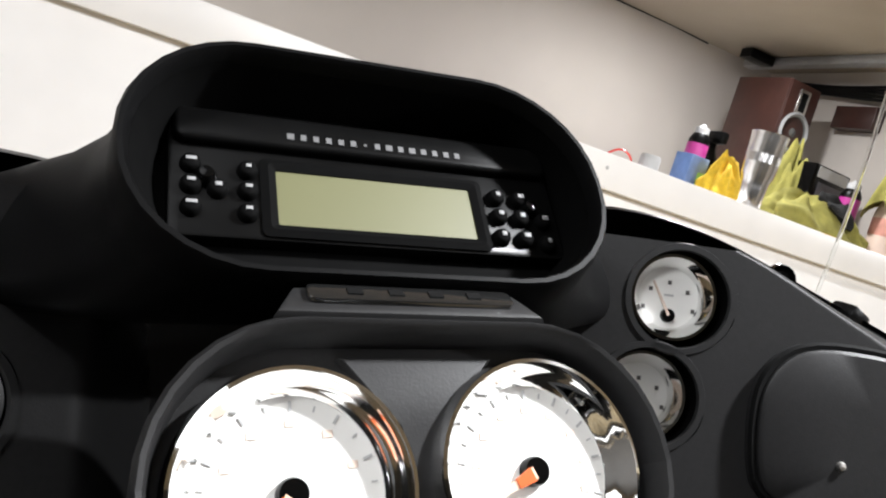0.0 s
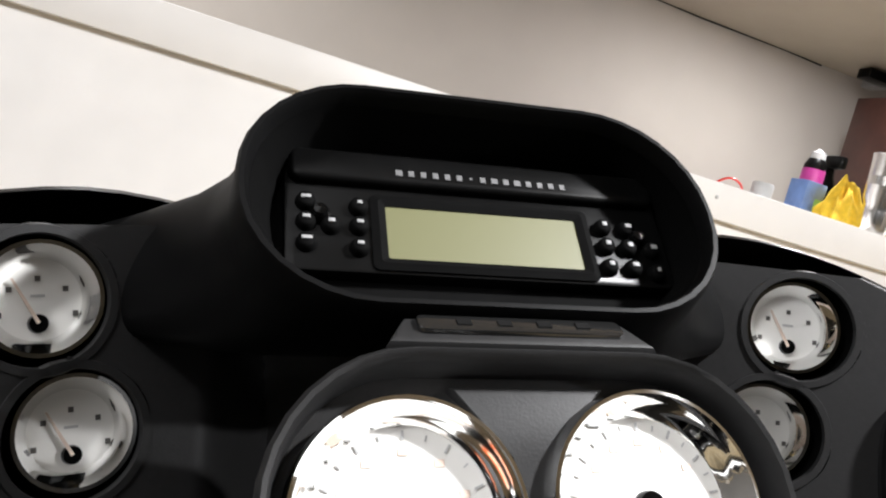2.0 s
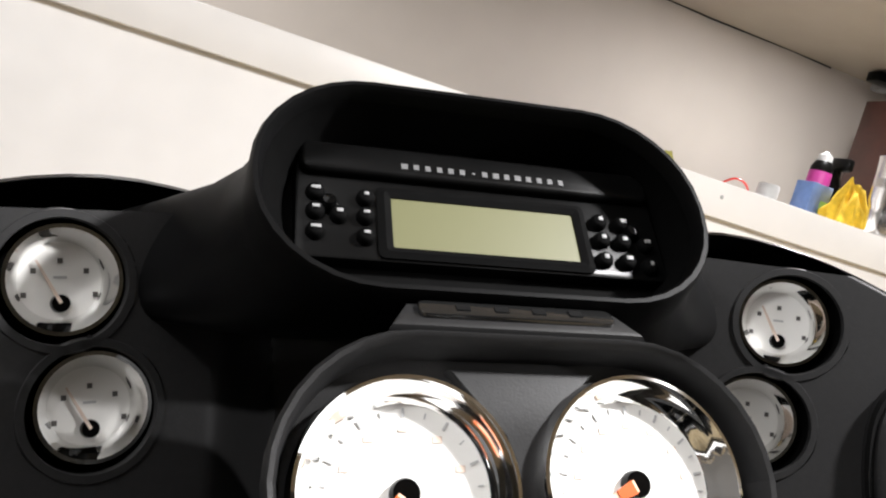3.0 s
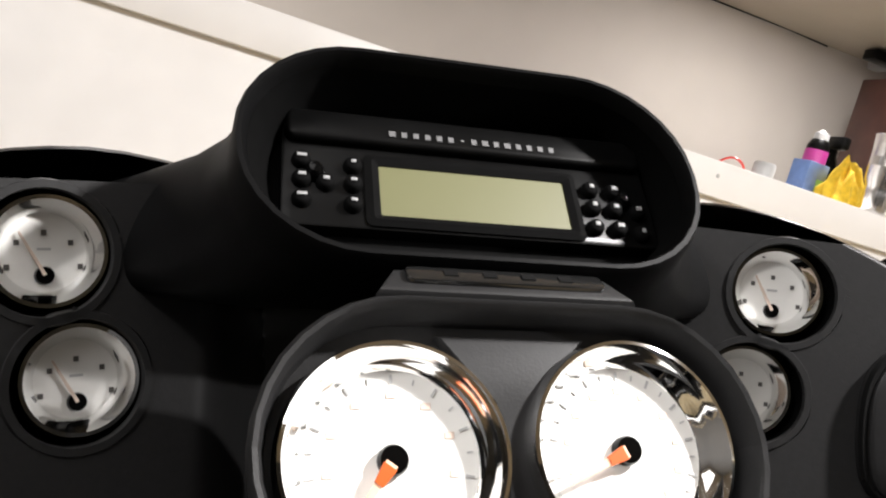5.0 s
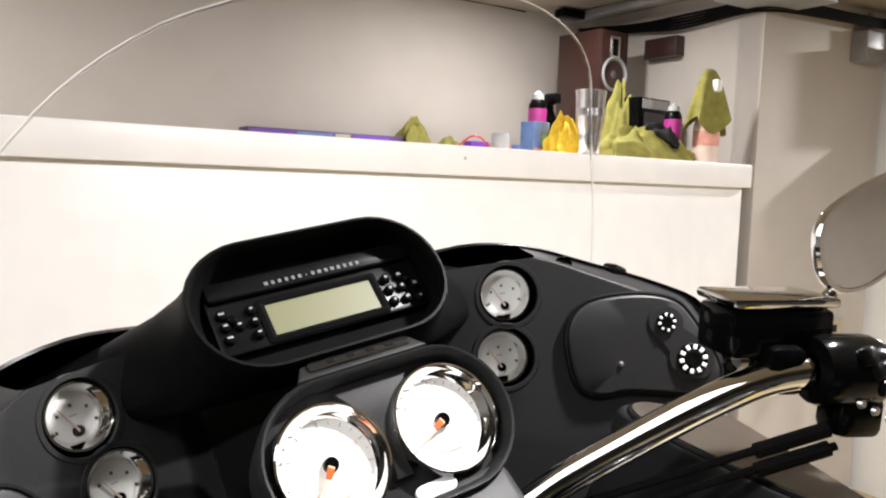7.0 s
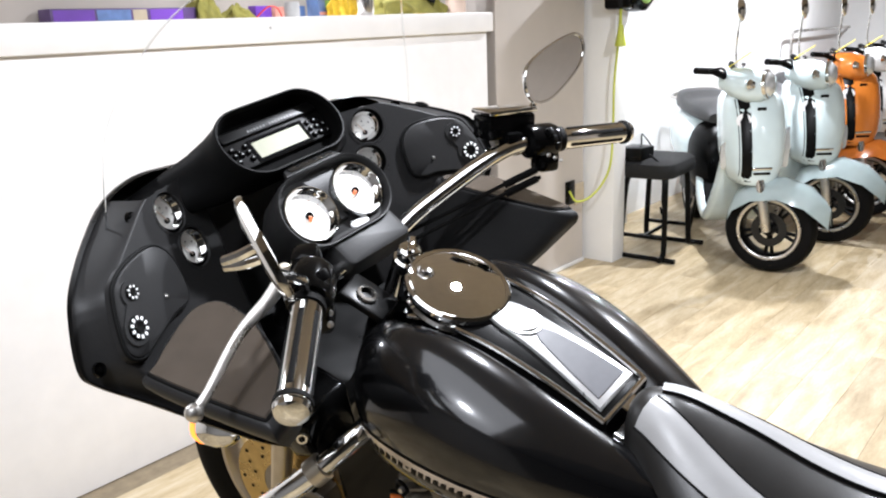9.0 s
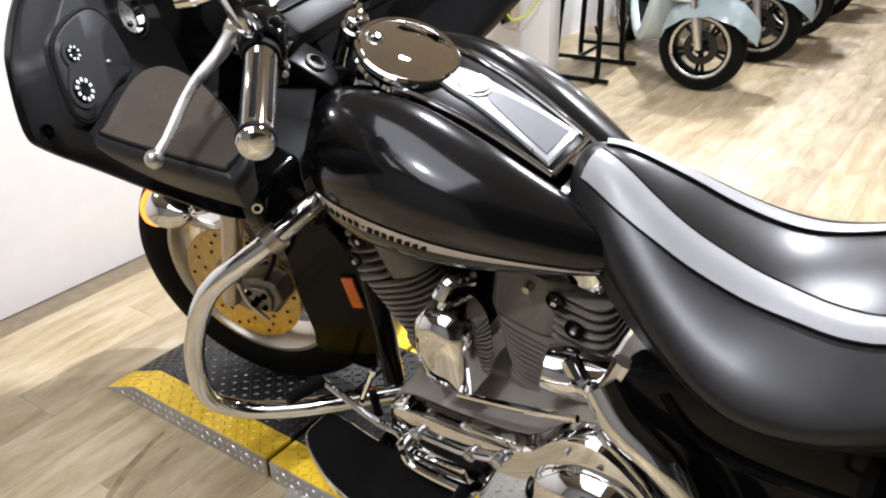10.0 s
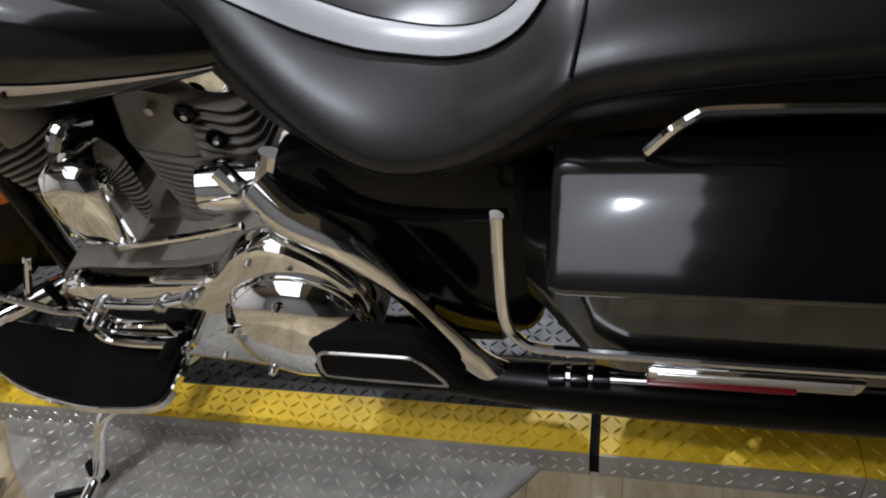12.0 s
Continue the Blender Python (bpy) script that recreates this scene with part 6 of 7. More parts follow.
def scooter(m, colour, label):
    """Front axle over the origin, front towards +y."""
    t = thing("scooter", label, "scooter", m, "scooters in a row")

    def add(name, b, mat, lab="", parent=t, angle=45):
        ob = part(name, b, mat, parent, lab, angle)
        if parent is t and name in STEERED and not (name == "wheel" and count_[0]):
            ob.matrix_basis = ST
        count_[0] += name == "wheel"
        return ob

    count_ = [0]

    for wy, r in ((0.0, 0.232), (-1.27, 0.226)):
        M = Matrix.Translation((0, wy, r)) @ pose(0, 0, 0, 0, 90, 0)
        w = add("wheel", lathe([(0.15, -0.042), (0.18, -0.056), (r - 0.02, -0.05), (r - 0.003, -0.022), (r, 0.0), (r - 0.003, 0.022), (r - 0.02, 0.05), (0.18, 0.056), (0.15, 0.042)], 44, M), RUBBER, "black tyre with a polished lip")
        add("rim", lathe([(0.152, -0.044), (0.158, -0.05), (0.148, -0.05), (0.136, -0.03), (0.134, 0.03), (0.148, 0.05), (0.158, 0.05), (0.152, 0.044)], 40, M), SATIN, "", w)
        for e in (-1, 1):
            add("rim_lip", lathe([(0.146, e * 0.049), (0.152, e * 0.053), (0.160, e * 0.053), (0.164, e * 0.049)], 40, M), STEEL, "bright rim lip", w)
        add("hub", lathe([(0, -0.05), (0.03, -0.05), (0.034, 0.0), (0.03, 0.05), (0, 0.05)], 20, M), SATIN, "", w)
        add("brake_disc", lathe([(0.05, 0.030), (0.09, 0.030), (0.09, 0.034), (0.05, 0.034)], 28, M), GREYBOX_S, "", w)
        for k in range(5):
            a = 2 * math.pi * k / 5
            for d in (-0.13, 0.13):
                add("spoke", tube([M @ V(0.025 * math.cos(a), 0.025 * math.sin(a), 0.0), M @ V(0.14 * math.cos(a + d), 0.14 * math.sin(a + d), 0.0)], [0.012, 0.009], 6, 1, smooth=False), SATIN, "", w)
    for s in (-1, 1):
        add("fork_leg", tube([(s * 0.085, 0.0, 0.232), (s * 0.085, -0.015, 0.33), (s * 0.08, -0.05, 0.50)], [0.022, 0.026, 0.022], 12, 2), STEEL, "silver fork leg")
    fend = [[V(x * w, y, z - 0.03 * abs(x) ** 2 * 1.6 - 0.05 * abs(x) ** 3) for x in [-1 + 2 * k / 10 for k in range(11)]] for y, z, w in ((0.285, 0.36, 0.03), (0.26, 0.40, 0.075), (0.18, 0.47, 0.11), (0.05, 0.51, 0.125), (-0.08, 0.49, 0.13), (-0.17, 0.43, 0.12), (-0.20, 0.37, 0.1))]
    b = rings(fend, False)
    bmesh.ops.solidify(b, geom=b.faces[:], thickness=0.006)
    add("front_fender", b, colour, "front fender in body colour")
    # leg shield, floor, tail
    def panel_at(x, z, out=0.0):
        w, y0 = 0.0, 0.0
        for (za, wa, ya), (zb, wb, yb) in zip(PANEL_S, PANEL_S[1:]):
            if za <= z <= zb:
                f = (z - za) / (zb - za)
                w, y0 = wa + (wb - wa) * f, ya + (yb - ya) * f
        u = min(1.0, abs(x) / w)
        return V(x, y0 - 0.05 * u ** 2 - 0.09 * u ** 6 + out, z)

    loops_ = []
    for z, w, y0 in PANEL_S:
        xs = [w * math.sin(math.pi / 2 * (-1 + 2 * k / 16)) for k in range(17)]
        outer = [panel_at(x, z) for x in xs]
        wing = [V(w * 1.02, y0 - 0.24, z), V(w * 0.96, y0 - 0.25, z)]
        inner_ = [V(x * 0.9, panel_at(x, z).y - 0.03, z) for x in xs[::-1]]
        loops_.append(outer + wing + inner_ + [V(-p.x, p.y, p.z) for p in wing[::-1]])
    add("leg_shield", rings(loops_), colour, "front leg shield", angle=50)
    for x0, x1, mt in ((0.055, 0.108, SATIN), (0.115, 0.119, SATIN)):
        zs = [0.49 + 0.41 * k / 12 for k in range(13)]
        add("shield_stripe", rings([[panel_at(x0 * (0.86 + 0.3 * (z - 0.49)), z, 0.0005), panel_at((x0 + x1) / 2 * (0.86 + 0.3 * (z - 0.49)), z, 0.003), panel_at(x1 * (0.86 + 0.3 * (z - 0.49)), z, 0.002)] for z in zs], False), mt, "black shield stripe")
    PATH = smooth_path([(-0.18, 0.60, 0.155), (-0.24, 0.44, 0.165), (-0.33, 0.30, 0.172), (-0.42, 0.225, 0.175), (-0.52, 0.235, 0.17), (-0.62, 0.31, 0.165), (-0.70, 0.41, 0.15), (-0.76, 0.50, 0.14)], 4)

    def swoosh(half, thick, lift, a, b):
        out = []
        for k in range(a, b):
            p, d = PATH[k], (PATH[min(k + 1, len(PATH) - 1)] - PATH[max(k - 1, 0)])
            n = V(0, -d.y, d.x).normalized() * (1 if d.x < 0 else -1)
            n = n if n.z > 0 else -n
            out.append([V(x, p.x + n.y * (q + lift), p.y + n.z * (q + lift)) for x, q in stadium(2 * (p.z + half), thick, thick * 0.4, 4)])
        return rings(out)
    add("floor_pan", swoosh(0.0, 0.07, 0.0, 0, len(PATH)), colour)
    add("floor_mat", swoosh(-0.035, 0.03, 0.038, 3, len(PATH)), RUBBER, "black footwell mat")
    add("shield_back", rings([section(y, w, z0, z1) for y, w, z0, z1 in ((-0.14, 0.138, 0.48, 0.89), (-0.20, 0.135, 0.46, 0.87), (-0.23, 0.10, 0.48, 0.82))]), SATIN)
    add("seat_apron", rings([section(y, w, z0, z1) for y, w, z0, z1 in ((-0.60, 0.11, 0.34, 0.60), (-0.66, 0.16, 0.30, 0.70), (-0.78, 0.19, 0.28, 0.73), (-0.86, 0.17, 0.28, 0.72))]), SATIN, "black panel below the seat")
    add("tail_body", rings([section(y, w, z0, z1) for y, w, z0, z1 in ((-0.76, 0.16, 0.36, 0.66), (-0.80, 0.195, 0.36, 0.72), (-0.92, 0.215, 0.38, 0.75), (-1.15, 0.215, 0.40, 0.76), (-1.38, 0.17, 0.46, 0.75), (-1.55, 0.10, 0.54, 0.72), (-1.62, 0.05, 0.60, 0.69))]), colour, "rounded tail body")
    add("engine_block", box(0.2, 0.42, 0.16, pose(0.02, -1.05, 0.30), 0.03), SATIN)
    add("seat", rings([section(y, w, z0, z1, 0.6) for y, w, z0, z1 in ((-0.66, 0.10, 0.71, 0.77), (-0.74, 0.14, 0.71, 0.81), (-0.92, 0.165, 0.72, 0.83), (-1.08, 0.165, 0.73, 0.835), (-1.14, 0.16, 0.73, 0.86), (-1.30, 0.15, 0.73, 0.87), (-1.46, 0.11, 0.73, 0.84))]), SCOOT_SEAT, "charcoal two-up seat")
    add("grab_rail", tube([(-0.12, -1.36, 0.79), (-0.13, -1.55, 0.80), (0, -1.64, 0.81), (0.13, -1.55, 0.80), (0.12, -1.36, 0.79)], 0.012, 8, 4), STEEL)
    # front details
    for s in (-1, 1):
        add("turn_signal", rings([section(y, w, z0, z1) for y, w, z0, z1 in ((-0.10, 0.012, 0.56, 0.66), (-0.06, 0.018, 0.54, 0.68))], bm=None), SCREEN_LAMP).matrix_basis = pose(s * 0.158, -0.06, 0.0)
        add("handle_grip", tube([(s * 0.10, -0.25, 1.02), (s * 0.16, -0.29, 1.05), (s * 0.27, -0.34, 1.06)], 0.017, 10, 1, smooth=False), RUBBER)
        add("brake_lever", tube([(s * 0.12, -0.24, 1.04), (s * 0.18, -0.24, 1.065), (s * 0.27, -0.28, 1.06)], 0.006, 8, 3), SATIN)
        add("side_lamp", lathe([(0, 0.025), (0.018, 0.02), (0.028, 0.0)], 16, align((s * 0.10, -0.12, 0.98), (s * 0.4, 1, 0))), CHROME)
    add("headset", rings([section(y, w, z0, z1) for y, w, z0, z1 in ((-0.05, 0.045, 0.92, 0.99), (-0.08, 0.075, 0.89, 1.03), (-0.15, 0.10, 0.88, 1.06), (-0.23, 0.105, 0.91, 1.06), (-0.29, 0.075, 0.95, 1.04))]), colour, "handlebar cowl")
    add("headlamp", lathe([(0.0, 0.04), (0.042, 0.034), (0.062, 0.016), (0.068, -0.01)], 28, align((0, -0.065, 0.975), (0, 1, 0.08))), SCREEN_LAMP, "round clear headlamp")
    add("headlamp_ring", lathe([(0.066, -0.012), (0.075, -0.01), (0.075, 0.006), (0.066, 0.008)], 28, align((0, -0.065, 0.975), (0, 1, 0.08))), CHROME)
    add("badge", lathe([(0, 0.005), (0.035, 0.004), (0.038, 0)], 24, align((0.085, -0.055, 0.80), (0.4, 0.85, 0.25))), WHITE, "round white badge")
    add("nose_badge", box(0.045, 0.006, 0.03, pose(0, -0.052, 0.85, -20, 0, 0), 0.004), SATIN)
    add("horn_grille", box(0.10, 0.012, 0.016, pose(0, 0.013, 0.56), 0.004), CHROME)
    add("horn_grille", box(0.085, 0.012, 0.014, pose(0, 0.012, 0.535), 0.004), SATIN)
    add("mirror_stem", tube([(-0.14, -0.27, 1.05), (-0.145, -0.28, 1.15), (-0.15, -0.27, 1.30)], 0.006, 8, 3), STEEL)
    add("mirror_head", lathe([(0.0, 0.018), (0.03, 0.016), (0.047, 0.006), (0.05, -0.002), (0.046, -0.006), (0.0, -0.006)], 24, align((-0.15, -0.265, 1.345), (0.1, 1, 0.1)) @ Matrix.Diagonal((0.85, 1.25, 1, 1))), CHROME, "oval chrome mirror")
    add("price_tag", box(0.05, 0.004, 0.13, pose(0.03, -0.20, 1.10, -55, 0, 12), 0.001), YELLOW_TAG, "yellow price tag")
    add("center_stand", tube([(-0.14, -0.86, 0.012), (-0.10, -0.88, 0.2), (0.10, -0.88, 0.2), (0.14, -0.86, 0.012)], 0.013, 8, 1, smooth=False), SATIN)
    return t


row = [(3.156, 1.28, BLUE, "pale blue scooter with black stripes, parked against the white wall"), (3.905, 1.19, BLUE, "pale blue scooter second in the parked row"), (4.70, 1.18, TANGERINE, "bright orange scooter in the parked row"),
       (5.42, 1.18, PEARL, "white scooter in the parked row"), (6.10, 1.18, PEARL, "white scooter further along the parked row"), (6.78, 1.19, TANGERINE, "orange scooter near the end of the row"), (7.43, 1.2, TANGERINE, "orange scooter at the end of the row")]
for x, y, c, lab in row:
    scooter(pose(x, y, 0, 0, 0, 127), c, lab)
rail = tube([(7.0, 2.38, 0.0), (7.0, 2.38, 0.7), (7.0, 2.38, 1.08), (7.06, 2.38, 1.14), (7.3, 2.38, 1.145), (8.0, 2.38, 1.145), (8.93, 2.38, 1.145)], 0.014, 10, 5)
solo("wall_rail", rail, STEEL, "thin grey metal rail along the white wall", "rail", kind="structure")
# ---- things on the counter ----
WOODRED = material("dark_cherry_veneer", (0.032, 0.012, 0.009), 0.35, vary=0.25, noise_scale=14, vary2=0.2, scale2=60)
CLOTH_G = material("olive_microfibre", (0.23, 0.21, 0.045), 0.9, vary=0.25, noise_scale=40, bump=0.6, bump_scale=600)
CLOTH_Y = material("yellow_cotton_glove", (0.72, 0.48, 0.03), 0.9, vary=0.2, noise_scale=60, bump=0.5, bump_scale=500)
CLOTH_K = material("black_cloth", (0.006, 0.006, 0.006), 0.9, vary=0.25, noise_scale=60, bump=0.5, bump_scale=500)
MAGENTA = material("magenta_label", (0.38, 0.03, 0.22), 0.4, vary=0.1, noise_scale=60)
PURPLE = material("purple_print", (0.16, 0.05, 0.42), 0.45, vary=0.3, noise_scale=6)
PURPLE2 = material("dark_purple_print", (0.09, 0.05, 0.16), 0.45, vary=0.3, noise_scale=12)
BLUEBOX = material("blue_print", (0.12, 0.2, 0.42), 0.45, vary=0.3, noise_scale=20)
GREENPR = material("green_print", (0.2, 0.42, 0.15), 0.45, vary=0.3, noise_scale=20)
PEACH = material("peach_liquid_bottle", (0.7, 0.55, 0.46), 0.3, vary=0.1, noise_scale=20)
PINKPR = material("salmon_print", (0.6, 0.28, 0.22), 0.5, vary=0.3, noise_scale=25)
BEIGE = material("beige_plastic", (0.5, 0.42, 0.3), 0.45, vary=0.06, noise_scale=30)
GREYBOX = material("grey_metal_box", (0.3, 0.3, 0.3), 0.5, 0.3, vary=0.1, noise_scale=15)
LIME = material("lime_green_plastic", (0.36, 0.6, 0.16), 0.4, vary=0.06, noise_scale=20)
HOSE = material("yellow_green_hose", (0.5, 0.55, 0.06), 0.5, vary=0.08, noise_scale=40)
TOP = CTOP
CONE = material("grey_speaker_cone", (0.11, 0.11, 0.105), 0.4, 0.3, vary=0.1, noise_scale=40)

cup = thing("steel_tumbler", "tall brushed steel tumbler standing on the counter edge", "tumbler", pose(1.283, 2.172, TOP))
part("body", lathe([(0, 0.0), (0.030, 0.0), (0.033, 0.006), (0.036, 0.055), (0.0365, 0.07), (0.043, 0.088), (0.048, 0.195), (0.0495, 0.2), (0.047, 0.2), (0.045, 0.12)], 40), STEEL_BRIGHT, cup)
part("groove", lathe([(0.0355, 0.070), (0.0375, 0.073), (0.0375, 0.076), (0.036, 0.079)], 40), SATIN, cup)

spk = thing("bookshelf_speaker", "tall dark cherry loudspeaker standing at the back of the counter", "speaker", pose(1.80, 2.745, TOP, 0, 0, 3))
part("cabinet", box(0.155, 0.235, 0.515, pose(0, 0, 0.2575), 0.004), WOODRED, spk)
part("front_baffle", box(0.147, 0.006, 0.505, pose(0, -0.1195, 0.2575), 0.002), WOODRED, spk)
part("woofer_ring", lathe([(0.054, 0.0), (0.069, 0.001), (0.070, 0.007), (0.064, 0.011), (0.056, 0.005)], 36, align((0, -0.1225, 0.345), (0, -1, 0))), GREYBOX, spk)
part("woofer_cone", lathe([(0.060, 0.004), (0.040, -0.010), (0.022, -0.016), (0.02, -0.004), (0.012, 0.002), (0.0, 0.004)], 36, align((0, -0.1235, 0.345), (0, -1, 0))), CONE, spk, "grey speaker cone")
part("tweeter_plate", frame_bar(stadium(0.05, 0.085, 0.004, 3), stadium(0.032, 0.066, 0.003, 3), 0.004, align((0, -0.1225, 0.450), (0, -1, 0))), STEEL, spk, "bright tweeter plate")
part("tweeter", box(0.034, 0.004, 0.068, pose(0, -0.1240, 0.450), 0.001), SATIN, spk)


def can(x, y, h, body, label):
    c = thing("spray_can", label, "spray can", pose(x, y, TOP))
    part("body", lathe([(0, 0), (0.030, 0.0), (0.032, 0.004), (0.032, h * 0.78), (0.024, h * 0.86), (0.022, h * 0.87)], 28), SATIN, c)
    part("band", lathe([(0.0325, h * 0.25), (0.0328, h * 0.26), (0.0328, h * 0.72), (0.0325, h * 0.73)], 28), body, c, "magenta label")
    part("cap", lathe([(0.022, h * 0.86), (0.021, h * 0.95), (0.010, h * 0.97), (0.006, h), (0, h)], 20), GREYKEY, c)


can(1.335, 2.50, 0.228, MAGENTA, "aerosol can with a magenta label and grey cap")
can(1.895, 2.385, 0.225, MAGENTA, "aerosol can with magenta and black label by the box")
trig = thing("trigger_bottle", "black trigger spray bottle beside the aerosol can", "bottle", pose(1.392, 2.505, TOP))
part("bottle", lathe([(0, 0), (0.030, 0), (0.032, 0.01), (0.030, 0.13), (0.016, 0.165), (0.014, 0.185)], 24), GLOSS, trig)
part("trigger_head", box(0.03, 0.075, 0.04, pose(0, -0.012, 0.205), 0.010), SATIN, trig)
label_box = thing("printed_carton", "small printed carton in blue and green", "carton", pose(1.212, 2.355, TOP, 0, 0, 8))
part("carton", box(0.075, 0.06, 0.105, pose(0, 0, 0.0525), 0.002), BLUEBOX, label_box)
part("print", box(0.03, 0.001, 0.035, pose(0.018, -0.0308, 0.045)), GREENPR, label_box)
part("print", box(0.05, 0.001, 0.012, pose(-0.008, -0.0308, 0.014)), PINKPR, label_box)


def crumple(name, x, y, sx, sy, sz, mat, label, cat, seed, m=None, folds=9):
    rnd = random.Random(seed)
    n, k = 44, 22
    ph = [rnd.uniform(0, 6.28) for _ in range(6)]
    loops = []
    for j in range(k + 1):
        v = math.pi / 2 * j / k
        loop_ = []
        for i in range(n):
            u = 2 * math.pi * i / n
            f = 1 + 0.16 * math.sin(folds * u + ph[0] + 3 * v) * math.cos(v) + 0.12 * math.sin(4 * u + ph[1]) + 0.10 * math.sin(3 * u + 5 * v + ph[2])
            h = math.sin(v) * (1 + 0.18 * math.sin(5 * u + ph[3]) + 0.12 * math.sin(3 * u + ph[4]))
            loop_.append(V(sx * math.cos(v) * f * math.cos(u), sy * math.cos(v) * f * math.sin(u), max(0.0, sz * h * (0.9 + 0.2 * noise.noise((u * 1.7, v * 3, seed))))))
        loops.append(loop_)
    return solo(name, rings(loops, True, (True, True)), mat, label, cat, m=m or pose(x, y, TOP), angle=75)


crumple("work_glove", 1.272, 2.285, 0.062, 0.05, 0.115, CLOTH_Y, "crumpled yellow work gloves beside the tumbler", "gloves", 3, folds=11)
crumple("microfibre_cloth", 1.60, 2.285, 0.175, 0.085, 0.105, CLOTH_G, "heap of olive microfibre cloths on the counter", "cloth", 5)
crumple("microfibre_cloth", 1.765, 2.53, 0.075, 0.055, 0.275, CLOTH_G, "olive cloth draped against the speaker", "cloth", 6)
crumple("microfibre_cloth", 1.765, 2.255, 0.07, 0.06, 0.07, CLOTH_G, "olive microfibre cloth bunched at the counter end", "cloth", 8)
crumple("black_rag", 1.70, 2.265, 0.085, 0.045, 0.045, CLOTH_K, "black rag lying on the olive cloths", "rag", 9, pose(1.70, 2.255, TOP + 0.07, 8, 24, -8))
crumple("microfibre_cloth", 1.13, 3.0, 0.075, 0.05, 0.125, CLOTH_G, "olive cloth lying beside the purple cartons", "cloth", 12)
crumple("microfibre_cloth", 1.27, 2.97, 0.08, 0.06, 0.07, CLOTH_G, "olive cloth spread along the counter", "cloth", 14)
kit = thing("electronics_box", "black carton with pale printed panels", "carton", pose(1.862, 2.50, TOP, 0, 0, 6))
part("carton", box(0.19, 0.09, 0.245, pose(0, 0, 0.1225), 0.003), GLOSS, kit)
part("panel", box(0.16, 0.001, 0.035, pose(0.005, -0.046, 0.222)), GREYKEY, kit)
part("panel", box(0.13, 0.001, 0.07, pose(0.005, -0.046, 0.155)), INLAY, kit)
part("panel", box(0.16, 0.001, 0.04, pose(0.005, -0.046, 0.09)), WHITE, kit)
bot = thing("spray_bottle", "peach spray bottle on the counter end", "bottle", pose(1.868, 2.205, TOP))
part("bottle", lathe([(0, 0), (0.042, 0), (0.045, 0.01), (0.045, 0.13), (0.03, 0.18), (0.016, 0.21), (0.015, 0.25)], 28), PEACH, bot)
part("trigger_head", box(0.03, 0.08, 0.045, pose(0, -0.01, 0.27), 0.010), WHITE, bot)
part("label_print", lathe([(0.0455, 0.06), (0.0458, 0.062), (0.0458, 0.11), (0.0455, 0.112)], 28), PINKPR, bot)
loops = []
for j in range(15):
    v = j / 14
    r = 0.015 + 0.075 * v ** 0.8
    loops.append([V(r * (1 + 0.22 * math.sin(5 * u + 1.2) * v) * math.cos(u), 0.7 * r * (1 + 0.22 * math.sin(4 * u) * v) * math.sin(u), 0.33 - 0.20 * v ** 1.3 - 0.03 * v * math.sin(3 * u + 1)) for u in (2 * math.pi * i / 40 for i in range(40))])
solo("towel", rings(loops, True, (True, False)), CLOTH_G, "olive towel draped over the spray bottle", "towel", m=pose(1.868, 2.205, TOP), angle=70)
notice = box(0.07, 0.045, 0.001, pose(1.56, 2.14, TOP + 0.001, 0, 0, 10))
solo("paper_slip", notice, CLOTH_Y, "yellow paper slip at the counter edge", "paper")
longbox = thing("purple_carton", "long purple printed carton lying on the counter", "carton", pose(0.765, 3.035, TOP))
part("carton", box(0.62, 0.10, 0.067, pose(0, 0, 0.0335), 0.002), PURPLE2, longbox)
for px_, w_, mm in ((-0.22, 0.16, PURPLE), (-0.06, 0.14, BLUEBOX), (0.05, 0.06, BEIGE), (0.17, 0.15, PURPLE)):
    part("print", box(w_, 0.001, 0.052, pose(px_, -0.0508, 0.035)), mm, longbox)
for x_, w_, h_, mm, lab in ((1.42, 0.10, 0.07, PURPLE, "small purple printed packet"), (1.535, 0.11, 0.065, PINKPR, "small salmon printed packet"), (1.64, 0.06, 0.068, BLUEBOX, "small blue packet")):
    solo("packet", box(w_, 0.05, h_, pose(x_, 3.0, TOP + h_ / 2, 0, 0, 8), 0.003), mm, lab + " on the counter", "packet")
jar = thing("glass_jar", "small clear jar on the counter", "jar", pose(1.032, 2.30, TOP))
part("jar_body", lathe([(0, 0), (0.025, 0), (0.028, 0.005), (0.028, 0.05), (0.024, 0.056)], 24), GREYKEY, jar)
solo("cord_loop", tube([(0.89, 2.33, TOP + 0.004), (0.925, 2.30, TOP + 0.040), (0.965, 2.30, TOP + 0.034), (1.0, 2.32, TOP + 0.004)], 0.003, 6, 5), RED, "loop of red cord on the counter", "cord")
solo("screw_heads", lathe([(0, 0.002), (0.004, 0.001), (0.005, 0)], 10, align((0.782, 2.1145, 1.342), (0, -1, 0))), GREYKEY, "small screw head in the counter cap", "screw")

# ---- wall fittings ----
reel = thing("hose_reel", "black hose reel with a lime green face on the partition end", "hose reel", pose(3.0, 1.93, 1.50, 0, 0, 2))
part("casing", lathe([(0, -0.06), (0.12, -0.06), (0.14, -0.04), (0.145, 0.0), (0.14, 0.05), (0.12, 0.065), (0, 0.065)], 44, pose(0, 0, 0, 90, 0, 0)), GLOSS, reel)
part("face", lathe([(0, 0.074), (0.09, 0.072), (0.105, 0.066), (0.108, 0.06)], 44, pose(0, 0, 0, 90, 0, 0)), LIME, reel, "lime green face disc")
part("face_hub", lathe([(0, 0.080), (0.024, 0.079), (0.026, 0.07)], 24, pose(0, 0, 0, 90, 0, 0)), SATIN, reel)
